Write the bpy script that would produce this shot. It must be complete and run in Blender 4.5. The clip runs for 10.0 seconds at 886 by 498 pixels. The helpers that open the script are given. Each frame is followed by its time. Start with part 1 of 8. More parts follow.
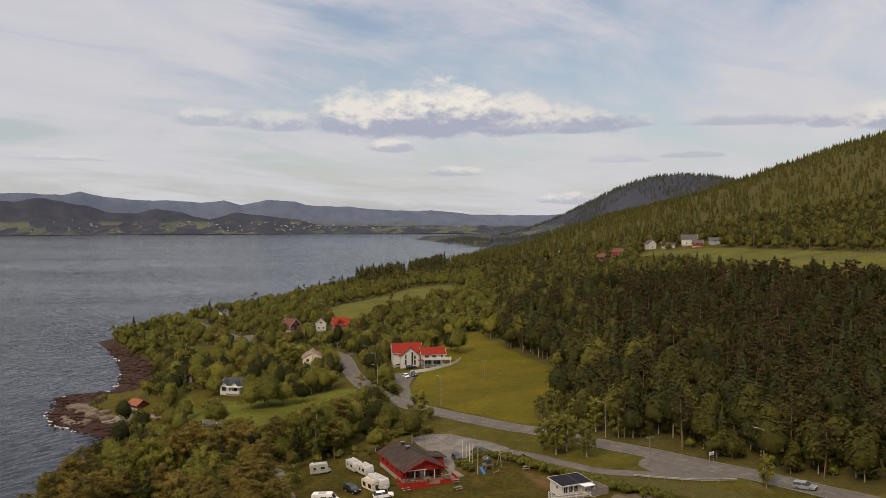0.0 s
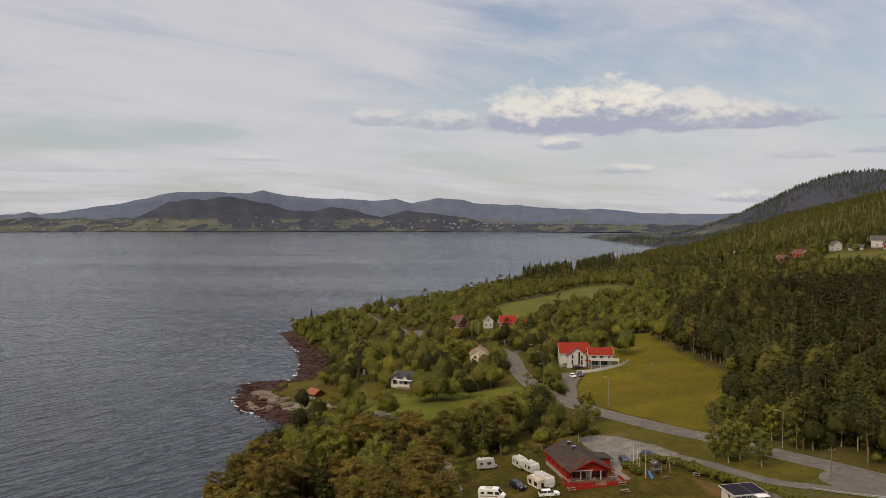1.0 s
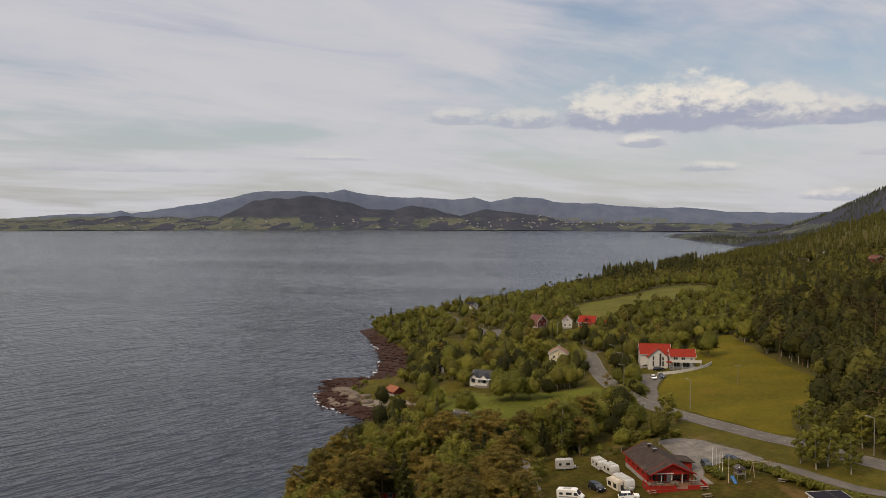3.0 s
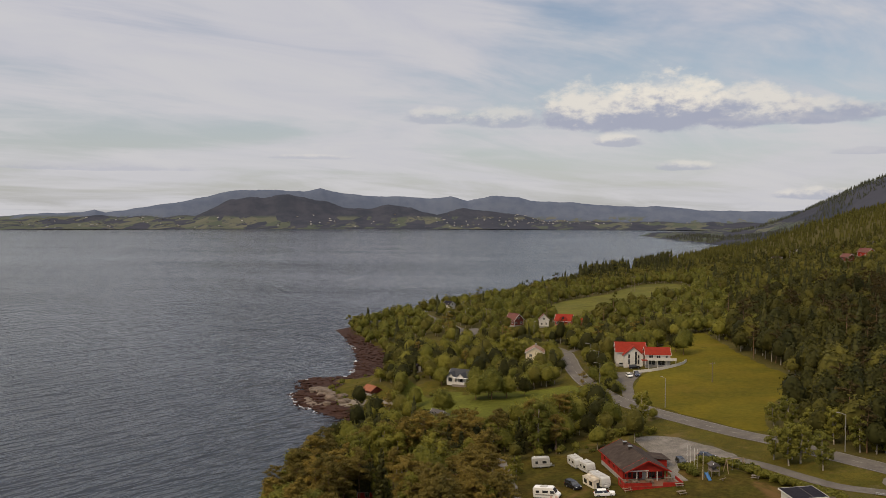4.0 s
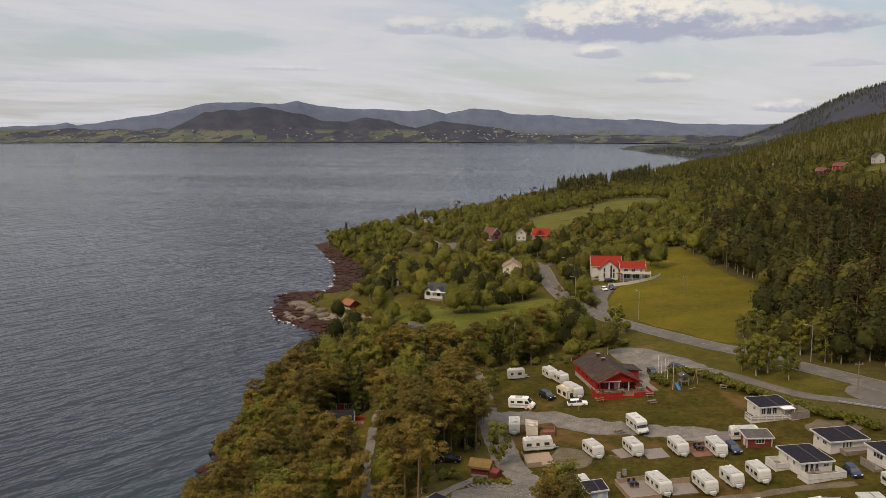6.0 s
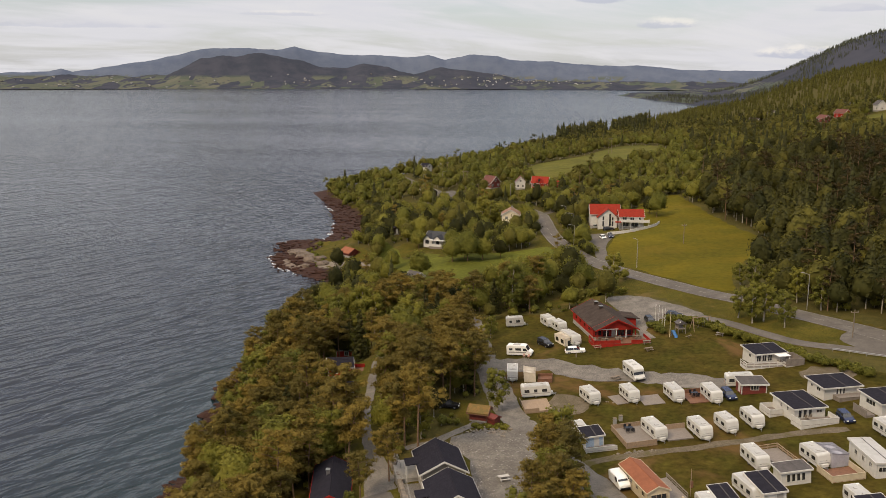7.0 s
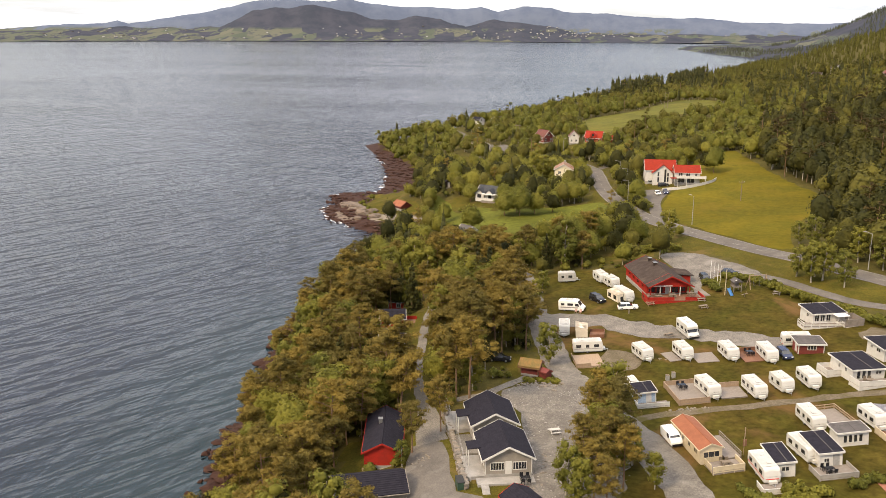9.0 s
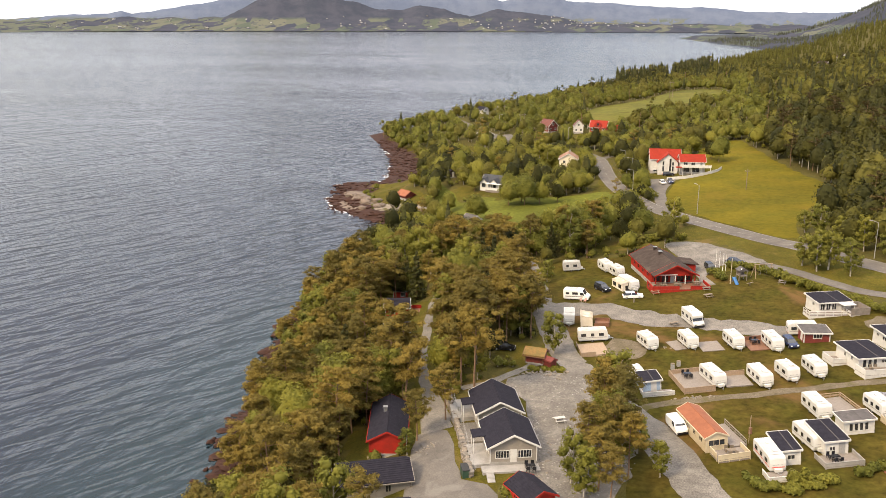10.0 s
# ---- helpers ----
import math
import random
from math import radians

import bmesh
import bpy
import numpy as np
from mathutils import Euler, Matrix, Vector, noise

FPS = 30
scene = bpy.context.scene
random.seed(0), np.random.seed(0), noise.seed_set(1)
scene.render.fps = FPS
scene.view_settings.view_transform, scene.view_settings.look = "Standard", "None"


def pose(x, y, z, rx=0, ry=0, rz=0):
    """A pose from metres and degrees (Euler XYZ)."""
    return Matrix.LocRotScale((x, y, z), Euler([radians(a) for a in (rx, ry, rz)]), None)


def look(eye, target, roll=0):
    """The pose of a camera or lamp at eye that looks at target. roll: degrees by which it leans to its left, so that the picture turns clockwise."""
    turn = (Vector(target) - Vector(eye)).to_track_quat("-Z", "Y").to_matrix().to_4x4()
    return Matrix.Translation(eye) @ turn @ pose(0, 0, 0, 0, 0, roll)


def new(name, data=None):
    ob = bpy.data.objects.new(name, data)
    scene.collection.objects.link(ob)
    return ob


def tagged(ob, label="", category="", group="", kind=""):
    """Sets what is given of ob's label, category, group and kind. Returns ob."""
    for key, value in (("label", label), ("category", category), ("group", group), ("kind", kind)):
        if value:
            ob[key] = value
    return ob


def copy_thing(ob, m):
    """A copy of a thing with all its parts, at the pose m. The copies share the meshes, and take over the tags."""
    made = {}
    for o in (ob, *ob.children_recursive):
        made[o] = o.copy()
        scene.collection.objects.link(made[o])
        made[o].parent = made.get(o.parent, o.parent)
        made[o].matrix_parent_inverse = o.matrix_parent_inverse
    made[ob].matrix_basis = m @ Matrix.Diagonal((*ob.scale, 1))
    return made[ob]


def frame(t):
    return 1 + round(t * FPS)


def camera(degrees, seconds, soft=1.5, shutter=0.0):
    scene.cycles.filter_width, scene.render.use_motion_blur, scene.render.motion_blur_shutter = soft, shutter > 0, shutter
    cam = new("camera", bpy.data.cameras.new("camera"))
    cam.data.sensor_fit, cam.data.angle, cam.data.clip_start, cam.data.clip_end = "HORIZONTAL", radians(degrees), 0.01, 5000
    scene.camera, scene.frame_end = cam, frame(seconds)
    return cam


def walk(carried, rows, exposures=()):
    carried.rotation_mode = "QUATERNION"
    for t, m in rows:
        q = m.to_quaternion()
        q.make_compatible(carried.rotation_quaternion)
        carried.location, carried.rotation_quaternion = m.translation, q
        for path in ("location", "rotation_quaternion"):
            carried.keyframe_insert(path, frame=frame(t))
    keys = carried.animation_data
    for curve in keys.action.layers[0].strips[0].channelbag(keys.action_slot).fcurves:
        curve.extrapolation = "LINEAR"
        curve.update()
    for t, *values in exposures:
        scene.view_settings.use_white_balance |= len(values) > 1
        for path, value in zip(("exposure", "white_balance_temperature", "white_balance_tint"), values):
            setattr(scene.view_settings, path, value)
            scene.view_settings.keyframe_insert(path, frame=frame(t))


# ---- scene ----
import collections
from mathutils.geometry import delaunay_2d_cdt

# ---- camera and walk ----
cam = camera(52.8, 10.0, soft=0.5)
PATH = [
    (0.0, pose(0.00, 0.00, 72.60, 87.980, -0.000, 0.000)),
    (0.5, pose(0.12, -1.00, 72.82, 87.891, -0.081, 6.385)),
    (1.0, pose(-0.11, -2.03, 73.00, 87.841, -0.190, 10.702)),
    (1.5, pose(-0.08, -2.20, 73.17, 87.800, -0.244, 12.868)),
    (2.0, pose(-0.11, -2.90, 73.21, 87.792, -0.222, 14.064)),
    (2.5, pose(-0.12, -2.72, 73.14, 87.753, -0.180, 15.435)),
    (2.7, pose(-0.08, -2.78, 73.17, 87.745, -0.178, 15.772)),
    (3.8, pose(0.14, -3.15, 73.35, 87.680, -0.160, 14.842)),
    (4.0, pose(0.18, -3.21, 73.38, 87.672, -0.157, 14.280)),
    (4.5, pose(0.44, -3.34, 73.51, 87.667, -0.150, 13.519)),
    (5.0, pose(0.52, -3.41, 73.77, 86.870, -0.194, 13.117)),
    (5.5, pose(0.69, -3.50, 73.76, 84.633, -0.158, 12.965)),
    (5.7, pose(0.70, -3.58, 73.82, 83.581, -0.162, 12.940)),
    (6.8, pose(0.79, -4.00, 74.13, 79.277, -0.184, 12.840)),
    (7.0, pose(0.80, -4.08, 74.19, 78.783, -0.187, 12.848)),
    (7.5, pose(0.65, -4.15, 74.34, 77.701, -0.178, 13.073)),
    (8.0, pose(0.53, -4.02, 74.41, 76.885, -0.214, 14.245)),
    (8.5, pose(0.29, -3.93, 74.18, 76.260, -0.284, 15.470)),
    (9.0, pose(0.01, -4.05, 73.86, 75.860, -0.266, 16.120)),
    (9.5, pose(0.03, -3.95, 73.70, 75.488, -0.213, 16.431)),
    (10.0, pose(-0.14, -3.89, 73.44, 75.250, -0.171, 16.372)),
]
EXPOSURE = [(0.0, -0.05), (1.5, -0.12), (4.5, -0.14), (5.5, -0.08), (7.5, 0.36), (10.0, 1.13)]
walk(cam, PATH, EXPOSURE)

# ---- world, sun ----
SUN_FROM = Vector((-0.40, -0.62, 0.68)).normalized()


class Graph:
    """Short hand for node trees."""

    def __init__(self, tree):
        self.tree, self.nodes, self.links = tree, tree.nodes, tree.links

    def node(self, kind, **values):
        n = self.nodes.new(kind)
        for k, v in values.items():
            if k in n.inputs:
                n.inputs[k].default_value = v
        return n

    def math(self, op, a, b=None, clamp=False):
        n = self.nodes.new("ShaderNodeMath")
        n.operation, n.use_clamp = op, clamp
        for i, v in enumerate((a, b)):
            if v is None:
                continue
            if isinstance(v, (int, float)):
                n.inputs[i].default_value = v
            else:
                self.links.new(v, n.inputs[i])
        return n.outputs[0]

    def mix(self, fac, a, b, blend="MIX"):
        n = self.nodes.new("ShaderNodeMix")
        n.data_type, n.blend_type = "RGBA", blend
        for slot, v in ((n.inputs[0], fac), (n.inputs[6], a), (n.inputs[7], b)):
            if isinstance(v, (int, float)):
                slot.default_value = v
            elif isinstance(v, tuple):
                slot.default_value = (*v[:3], 1)
            else:
                self.links.new(v, slot)
        return n.outputs[2]

    def noise(self, vector, scale, detail=3.0, rough=0.55, dist=0.0, stretch=None):
        if stretch:
            turn, m = self.nodes.new("ShaderNodeMapping"), self.nodes.new("ShaderNodeMapping")
            turn.inputs["Rotation"].default_value = (0, 0, radians(stretch[3] if len(stretch) > 3 else 0))
            m.inputs["Scale"].default_value = stretch[:3]
            self.links.new(vector, turn.inputs["Vector"])
            self.links.new(turn.outputs[0], m.inputs["Vector"])
            vector = m.outputs[0]
        n = self.node("ShaderNodeTexNoise", Scale=scale, Detail=detail, Roughness=rough, Distortion=dist)
        self.links.new(vector, n.inputs["Vector"])
        return n.outputs[0]

    def ramp(self, fac, stops):
        n = self.nodes.new("ShaderNodeValToRGB")
        r = n.color_ramp
        while len(r.elements) < len(stops):
            r.elements.new(0.5)
        for e, (at, c) in zip(r.elements, stops):
            e.position = at
            e.color = (*c[:3], 1) if isinstance(c, tuple) else (c, c, c, 1)
        self.links.new(fac, n.inputs[0])
        return n.outputs[0]

    def span(self, v, a, b):
        n = self.nodes.new("ShaderNodeMapRange")
        n.interpolation_type = "SMOOTHSTEP"
        self.links.new(v, n.inputs[0])
        n.inputs[1].default_value, n.inputs[2].default_value = a, b
        return n.outputs[0]


# heaped clouds: azimuth, elevation of the base, half width, height, in radians; cover, brightness
HEAPS = [(-0.255, 0.103, 0.05, 0.018, 0.45, 0.9), (-0.180, 0.100, 0.06, 0.022, 0.6, 0.8), (-0.085, 0.102, 0.080, 0.048, 0.92, 0.9), (0.075, 0.102, 0.085, 0.044, 0.9, 0.85),
         (-0.005, 0.103, 0.085, 0.056, 0.95, 1.0), (0.150, 0.099, 0.070, 0.026, 0.8, 0.75), (0.195, 0.102, 0.05, 0.018, 0.6, 0.5), (-0.055, 0.076, 0.034, 0.014, 0.6, 1.0), (0.015, 0.049, 0.04, 0.012, 0.5, 0.95),
         (0.150, 0.018, 0.06, 0.012, 0.6, 0.9), (0.10, 0.095, 0.10, 0.010, 0.4, 0.3), (0.33, 0.100, 0.09, 0.010, 0.6, 0.15), (0.43, 0.098, 0.075, 0.022, 0.75, 0.6), (0.48, 0.095, 0.07, 0.03, 0.8, 0.8),
         (0.27, 0.066, 0.05, 0.006, 0.5, 0.1), (0.19, 0.062, 0.05, 0.007, 0.4, 0.2), (-0.62, 0.045, 0.12, 0.008, 0.35, 0.3), (-0.40, 0.06, 0.06, 0.006, 0.3, 0.9), (0.9, 0.12, 0.2, 0.06, 0.8, 0.8), (2.4, 0.2, 0.3, 0.12, 0.9, 0.8), (-2.6, 0.25, 0.3, 0.14, 0.9, 0.8)]


def make_world():
    w = bpy.data.worlds.new("sky")
    scene.world = w
    w.use_nodes = True
    g = Graph(w.node_tree)
    g.nodes.clear()
    out, back = g.node("ShaderNodeOutputWorld"), g.node("ShaderNodeBackground", Strength=0.1)
    g.links.new(back.outputs[0], out.inputs[0])
    sky = g.nodes.new("ShaderNodeTexSky")
    sky.sky_type, sky.sun_disc = "NISHITA", False
    sky.sun_elevation = math.asin(SUN_FROM.z)
    sky.sun_rotation = math.atan2(SUN_FROM.x, SUN_FROM.y)
    sky.air_density, sky.dust_density, sky.ozone_density = 1.0, 1.5, 1.0
    way = g.nodes.new("ShaderNodeTexCoord").outputs["Generated"]
    sep = g.nodes.new("ShaderNodeSeparateXYZ")
    g.links.new(way, sep.inputs[0])
    x, y, z = sep.outputs
    # high thin veil, stretched across the dome
    lift = g.math("ADD", g.math("MAXIMUM", z, 0.0), 0.12)
    flat = g.nodes.new("ShaderNodeCombineXYZ")
    g.links.new(g.math("DIVIDE", x, lift), flat.inputs[0])
    g.links.new(g.math("DIVIDE", y, lift), flat.inputs[1])
    veil = g.noise(flat.outputs[0], 0.62, 6, 0.55, 0.6, (1.0, 0.75, 1.0, 28))
    fine = g.noise(flat.outputs[0], 1.6, 5, 0.6, 0.8, (1.2, 0.5, 1.0, 35))
    cover = g.math("ADD", g.math("MULTIPLY", veil, 0.7), g.math("MULTIPLY", fine, 0.3))
    veil_mask = g.span(cover, 0.38, 0.57)
    veil_colour = g.mix(g.span(fine, 0.3, 0.7), (5.8, 5.75, 6.5), (6.6, 6.45, 6.75))
    colour = g.mix(g.math("MULTIPLY", veil_mask, 0.93), sky.outputs[0], veil_colour)
    # the veil brightens towards the zenith, as cloud cover does
    colour = g.mix(g.math("MULTIPLY", g.span(z, 0.46, 0.92), 0.9), colour, (16.0, 15.2, 15.0))
    low = g.span(z, 0.30, 0.0)
    colour = g.mix(g.math("MULTIPLY", low, 0.55), colour, (6.6, 6.5, 6.55))
    az, el = g.math("ARCTAN2", x, y), g.math("ARCSINE", z)
    puff = g.nodes.new("ShaderNodeCombineXYZ")
    g.links.new(az, puff.inputs[0])
    g.links.new(g.math("MULTIPLY", el, 1.7), puff.inputs[1])
    edge = g.math("SUBTRACT", g.noise(puff.outputs[0], 24, 6, 0.62), 0.52)
    billow = g.math("SUBTRACT", g.noise(puff.outputs[0], 60, 5, 0.6), 0.5)
    soft = g.math("SUBTRACT", g.noise(puff.outputs[0], 13, 3, 0.5), 0.5)
    rag = g.math("ADD", g.math("MULTIPLY", edge, 1.25), g.math("MULTIPLY", billow, 0.35))
    shade = g.math("ADD", g.math("MULTIPLY", soft, 1.5), g.math("MULTIPLY", billow, 1.4))
    for a, e, wide, high, cover, bright in HEAPS:
        u = g.math("DIVIDE", g.math("SUBTRACT", az, a), wide)
        v = g.math("DIVIDE", g.math("SUBTRACT", el, e), high)
        up = g.math("MAXIMUM", v, g.math("MULTIPLY", v, -3.0))
        m = g.math("SUBTRACT", 1.0, g.math("SQRT", g.math("ADD", g.math("POWER", u, 2.0), g.math("POWER", up, 2.0))))
        m = g.span(g.math("ADD", m, rag), 0.04, 0.44)
        lit = g.span(g.math("ADD", v, shade), -0.05, 0.55)
        tone = g.mix(g.math("MULTIPLY", lit, bright), (4.1, 4.3, 5.3), (8.8, 8.2, 7.3))
        colour = g.mix(g.math("MULTIPLY", m, cover), colour, tone)
    g.links.new(colour, back.inputs[0])


make_world()
sun = new("sun", bpy.data.lights.new("sun", "SUN"))
sun.data.energy, sun.data.angle, sun.data.color = 2.4, radians(14), (1.0, 0.79, 0.52)
sun.matrix_world = look(SUN_FROM * 100, (0, 0, 0))

# ---- materials ----
def material(name, one, two=None, scale=3.0, rough=0.8, metal=0.0, grain=0.3, relief=0.0, relief_scale=40.0, wear=None, spec=0.5,
             island=0.0, per_object=0.0, stretch=None, large=0.0, large_scale=0.15, through_light=0.0):
    """A surface of two base colours at two scales, with relief and, if given, a third colour of stains."""
    m = bpy.data.materials.new(name)
    m.use_nodes = True
    g = Graph(m.node_tree)
    shader = g.nodes["Principled BSDF"]
    where = g.nodes.new("ShaderNodeTexCoord").outputs["Object"]
    two = two or tuple(c * 0.75 for c in one)
    fine = g.noise(where, scale, 5, 0.6, 0.2, stretch)
    colour = g.mix(g.span(fine, 0.32, 0.68), one, two)
    grainy = g.noise(where, scale * 9, 3, 0.6, 0.0, stretch)
    colour = g.mix(1.0, colour, g.ramp(grainy, [(0.25, 1 - grain), (0.75, 1 + grain * 0.6)]), "MULTIPLY")
    if large:
        broad = g.noise(where, large_scale, 3, 0.5)
        colour = g.mix(1.0, colour, g.ramp(broad, [(0.3, 1 - large), (0.7, 1 + large * 0.6)]), "MULTIPLY")
    if wear:
        stain = g.noise(where, scale * 0.37, 6, 0.65, 0.5)
        colour = g.mix(g.math("MULTIPLY", g.span(stain, 0.54, 0.68), wear[3] if len(wear) > 3 else 0.8), colour, wear[:3])
    if island:
        r = g.nodes.new("ShaderNodeNewGeometry").outputs["Random Per Island"]
        colour = g.mix(1.0, colour, g.ramp(r, [(0.0, 1 - island), (1.0, 1 + island)]), "MULTIPLY")
    if per_object:
        r = g.nodes.new("ShaderNodeObjectInfo").outputs["Random"]
        colour = g.mix(1.0, colour, g.ramp(r, [(0.0, (1 - per_object, 1 - per_object * 0.8, 1 - per_object * 0.6)), (1.0, (1 + per_object, 1 + per_object * 0.8, 1 + per_object * 0.4))]), "MULTIPLY")
    g.links.new(colour, shader.inputs["Base Color"])
    shader.inputs["Roughness"].default_value, shader.inputs["Metallic"].default_value = rough, metal
    shader.inputs["Specular IOR Level"].default_value = spec
    if relief:
        b = g.node("ShaderNodeBump", Strength=relief, Distance=0.05)
        g.links.new(g.noise(where, relief_scale, 4, 0.6, 0.0, stretch), b.inputs["Height"])
        g.links.new(b.outputs[0], shader.inputs["Normal"])
    if through_light:
        t, add = g.nodes.new("ShaderNodeBsdfTranslucent"), g.nodes.new("ShaderNodeMixShader")
        g.links.new(colour, t.inputs[0])
        add.inputs[0].default_value = through_light
        g.links.new(shader.outputs[0], add.inputs[1])
        g.links.new(t.outputs[0], add.inputs[2])
        g.links.new(add.outputs[0], g.nodes["Material Output"].inputs[0])
    return m


def water_material():
    m = bpy.data.materials.new("sea_water")
    m.use_nodes = True
    g = Graph(m.node_tree)
    s = g.nodes["Principled BSDF"]
    where = g.nodes.new("ShaderNodeTexCoord").outputs["Object"]
    patch = g.noise(where, 0.006, 4, 0.55, 0.6, (0.35, 1.6, 1.0, -8))
    shoal = g.noise(where, 0.02, 4, 0.6, 0.8)
    colour = g.mix(g.span(shoal, 0.35, 0.7), (0.004, 0.009, 0.018), (0.006, 0.013, 0.023))
    # green shallows along the near shore
    at = g.nodes.new("ShaderNodeSeparateXYZ")
    g.links.new(where, at.inputs[0])
    shallow = g.span(g.math("ADD", at.outputs[0], g.math("ADD", g.math("MULTIPLY", at.outputs[1], 0.17), g.math("MULTIPLY", shoal, 30.0))), -92.0, -45.0)
    shallow = g.math("MULTIPLY", shallow, g.math("MULTIPLY", g.span(at.outputs[1], 250.0, 170.0), 0.45))
    colour = g.mix(shallow, colour, (0.005, 0.022, 0.022))
    g.links.new(colour, s.inputs["Base Color"])
    s.inputs["IOR"].default_value = 1.33
    g.links.new(g.ramp(patch, [(0.35, 0.09), (0.65, 0.15)]), s.inputs["Roughness"])
    swell = g.noise(where, 0.13, 1, 0.4, 0.3, (0.22, 1.0, 1.0, -68))
    chop = g.noise(where, 0.36, 1.5, 0.5, 0.5, (0.30, 1.0, 1.0, -60))
    cross = g.noise(where, 0.30, 2, 0.5, 0.4, (0.35, 1.0, 1.0, -92))
    ripple = g.noise(where, 1.2, 3, 0.6, 0.4, (0.45, 1.0, 1.0, -74))
    gust = g.ramp(g.noise(where, 0.0045, 3, 0.55, 0.4, (0.25, 1.3, 1.0, -6)), [(0.35, 0.75), (0.65, 1.45)])
    height = g.math("ADD", g.math("MULTIPLY", swell, 2.4), g.math("ADD", g.math("MULTIPLY", g.math("ADD", chop, g.math("MULTIPLY", cross, 0.6)), 1.9), g.math("MULTIPLY", ripple, 0.22)))
    height = g.math("MULTIPLY", height, gust)
    b = g.node("ShaderNodeBump", Strength=0.55, Distance=1.0)
    g.links.new(height, b.inputs["Height"])
    g.links.new(b.outputs[0], s.inputs["Normal"])
    return m


def far_land_material():
    """Far side of the fjord: wooded hills with small fields near the water, painted blue for haze."""
    m = bpy.data.materials.new("far_land")
    m.use_nodes = True
    g = Graph(m.node_tree)
    s = g.nodes["Principled BSDF"]
    s.inputs["Roughness"].default_value, s.inputs["Specular IOR Level"].default_value = 1.0, 0.0
    where = g.nodes.new("ShaderNodeTexCoord").outputs["Object"]
    sep = g.nodes.new("ShaderNodeSeparateXYZ")
    g.links.new(where, sep.inputs[0])
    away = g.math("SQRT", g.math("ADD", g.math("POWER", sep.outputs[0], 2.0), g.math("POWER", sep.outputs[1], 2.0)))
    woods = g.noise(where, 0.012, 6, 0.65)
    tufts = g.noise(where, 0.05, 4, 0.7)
    # haze is mixed into these base colours, bluer on the back ridge
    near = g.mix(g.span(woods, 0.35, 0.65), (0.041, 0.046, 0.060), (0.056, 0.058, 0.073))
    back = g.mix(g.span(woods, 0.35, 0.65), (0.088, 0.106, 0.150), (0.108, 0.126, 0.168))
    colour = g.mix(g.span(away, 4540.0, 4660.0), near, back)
    cells, wide = g.nodes.new("ShaderNodeTexVoronoi"), g.nodes.new("ShaderNodeMapping")
    wide.inputs["Scale"].default_value = (1.0, 0.45, 1.0)
    g.links.new(where, wide.inputs["Vector"])
    g.links.new(wide.outputs[0], cells.inputs["Vector"])
    cells.inputs["Scale"].default_value = 0.020
    parcel = g.nodes.new("ShaderNodeSeparateColor")
    g.links.new(cells.outputs["Color"], parcel.inputs[0])
    district = g.noise(where, 0.0022, 3, 0.55)
    # farmland is common on the western shore and rarer below the steep hills
    west = g.span(sep.outputs[0], -1300.0, -2300.0)
    chance = g.math("ADD", g.math("MULTIPLY", parcel.outputs[0], 0.8), g.math("ADD", g.math("MULTIPLY", district, 1.2), g.math("MULTIPLY", west, 0.22)))
    tilled = g.span(g.math("SUBTRACT", chance, g.math("MULTIPLY", g.span(tufts, 0.46, 0.60), 0.28)), 1.06, 1.12)
    low = g.math("MULTIPLY", g.span(sep.outputs[2], 62.0, 44.0), tilled)
    # field colours are greyed by the same painted haze
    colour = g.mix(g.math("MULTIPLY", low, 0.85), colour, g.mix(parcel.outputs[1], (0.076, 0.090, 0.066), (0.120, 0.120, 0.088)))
    g.links.new(colour, s.inputs["Base Color"])
    return m


GRASS = material("rough_grass", (0.088, 0.070, 0.012), (0.062, 0.058, 0.010), 0.35, 0.95, grain=0.45, relief=0.6, relief_scale=3.0, large=0.25, large_scale=0.05, wear=(0.125, 0.085, 0.034, 0.6), spec=0.05)
LAWN = material("mown_lawn", (0.050, 0.045, 0.007), (0.070, 0.051, 0.010), 0.10, 0.95, grain=0.5, relief=0.4, relief_scale=6.0, wear=(0.120, 0.068, 0.027, 0.85), large=0.3, spec=0.05)
MEADOW = material("hay_meadow", (0.112, 0.088, 0.008), (0.088, 0.076, 0.008), 0.07, 0.95, grain=0.25, relief=0.4, relief_scale=4.0, large=0.2, large_scale=0.03, wear=(0.130, 0.086, 0.014, 0.5), spec=0.05)
GREEN = material("lush_meadow", (0.104, 0.108, 0.014), (0.078, 0.082, 0.011), 0.09, 0.95, grain=0.35, relief=0.4, relief_scale=4.0, large=0.2, large_scale=0.04, spec=0.1)
STRAW = material("upland_field", (0.112, 0.104, 0.016), (0.082, 0.082, 0.014), 0.05, 0.95, grain=0.3, large=0.25, large_scale=0.02, wear=(0.15, 0.12, 0.03, 0.5), spec=0.1)
BEACH = material("shore_gravel", (0.20, 0.165, 0.125), (0.145, 0.12, 0.09), 0.5, 0.95, grain=0.3, relief=0.6, relief_scale=6)
FLOOR = material("forest_floor", (0.060, 0.054, 0.014), (0.082, 0.066, 0.018), 0.5, 1.0, grain=0.4, relief=0.8, relief_scale=2.0, spec=0.1)
KELP = material("kelp_rock", (0.030, 0.013, 0.009), (0.050, 0.022, 0.013), 0.9, 0.8, grain=0.6, relief=1.0, relief_scale=2.2, wear=(0.070, 0.046, 0.032, 0.45), spec=0.15)
ROCK = material("pale_rock", (0.17, 0.125, 0.09), (0.10, 0.078, 0.06), 0.6, 0.9, grain=0.45, relief=1.0, relief_scale=2.5, wear=(0.07, 0.05, 0.035, 0.8))
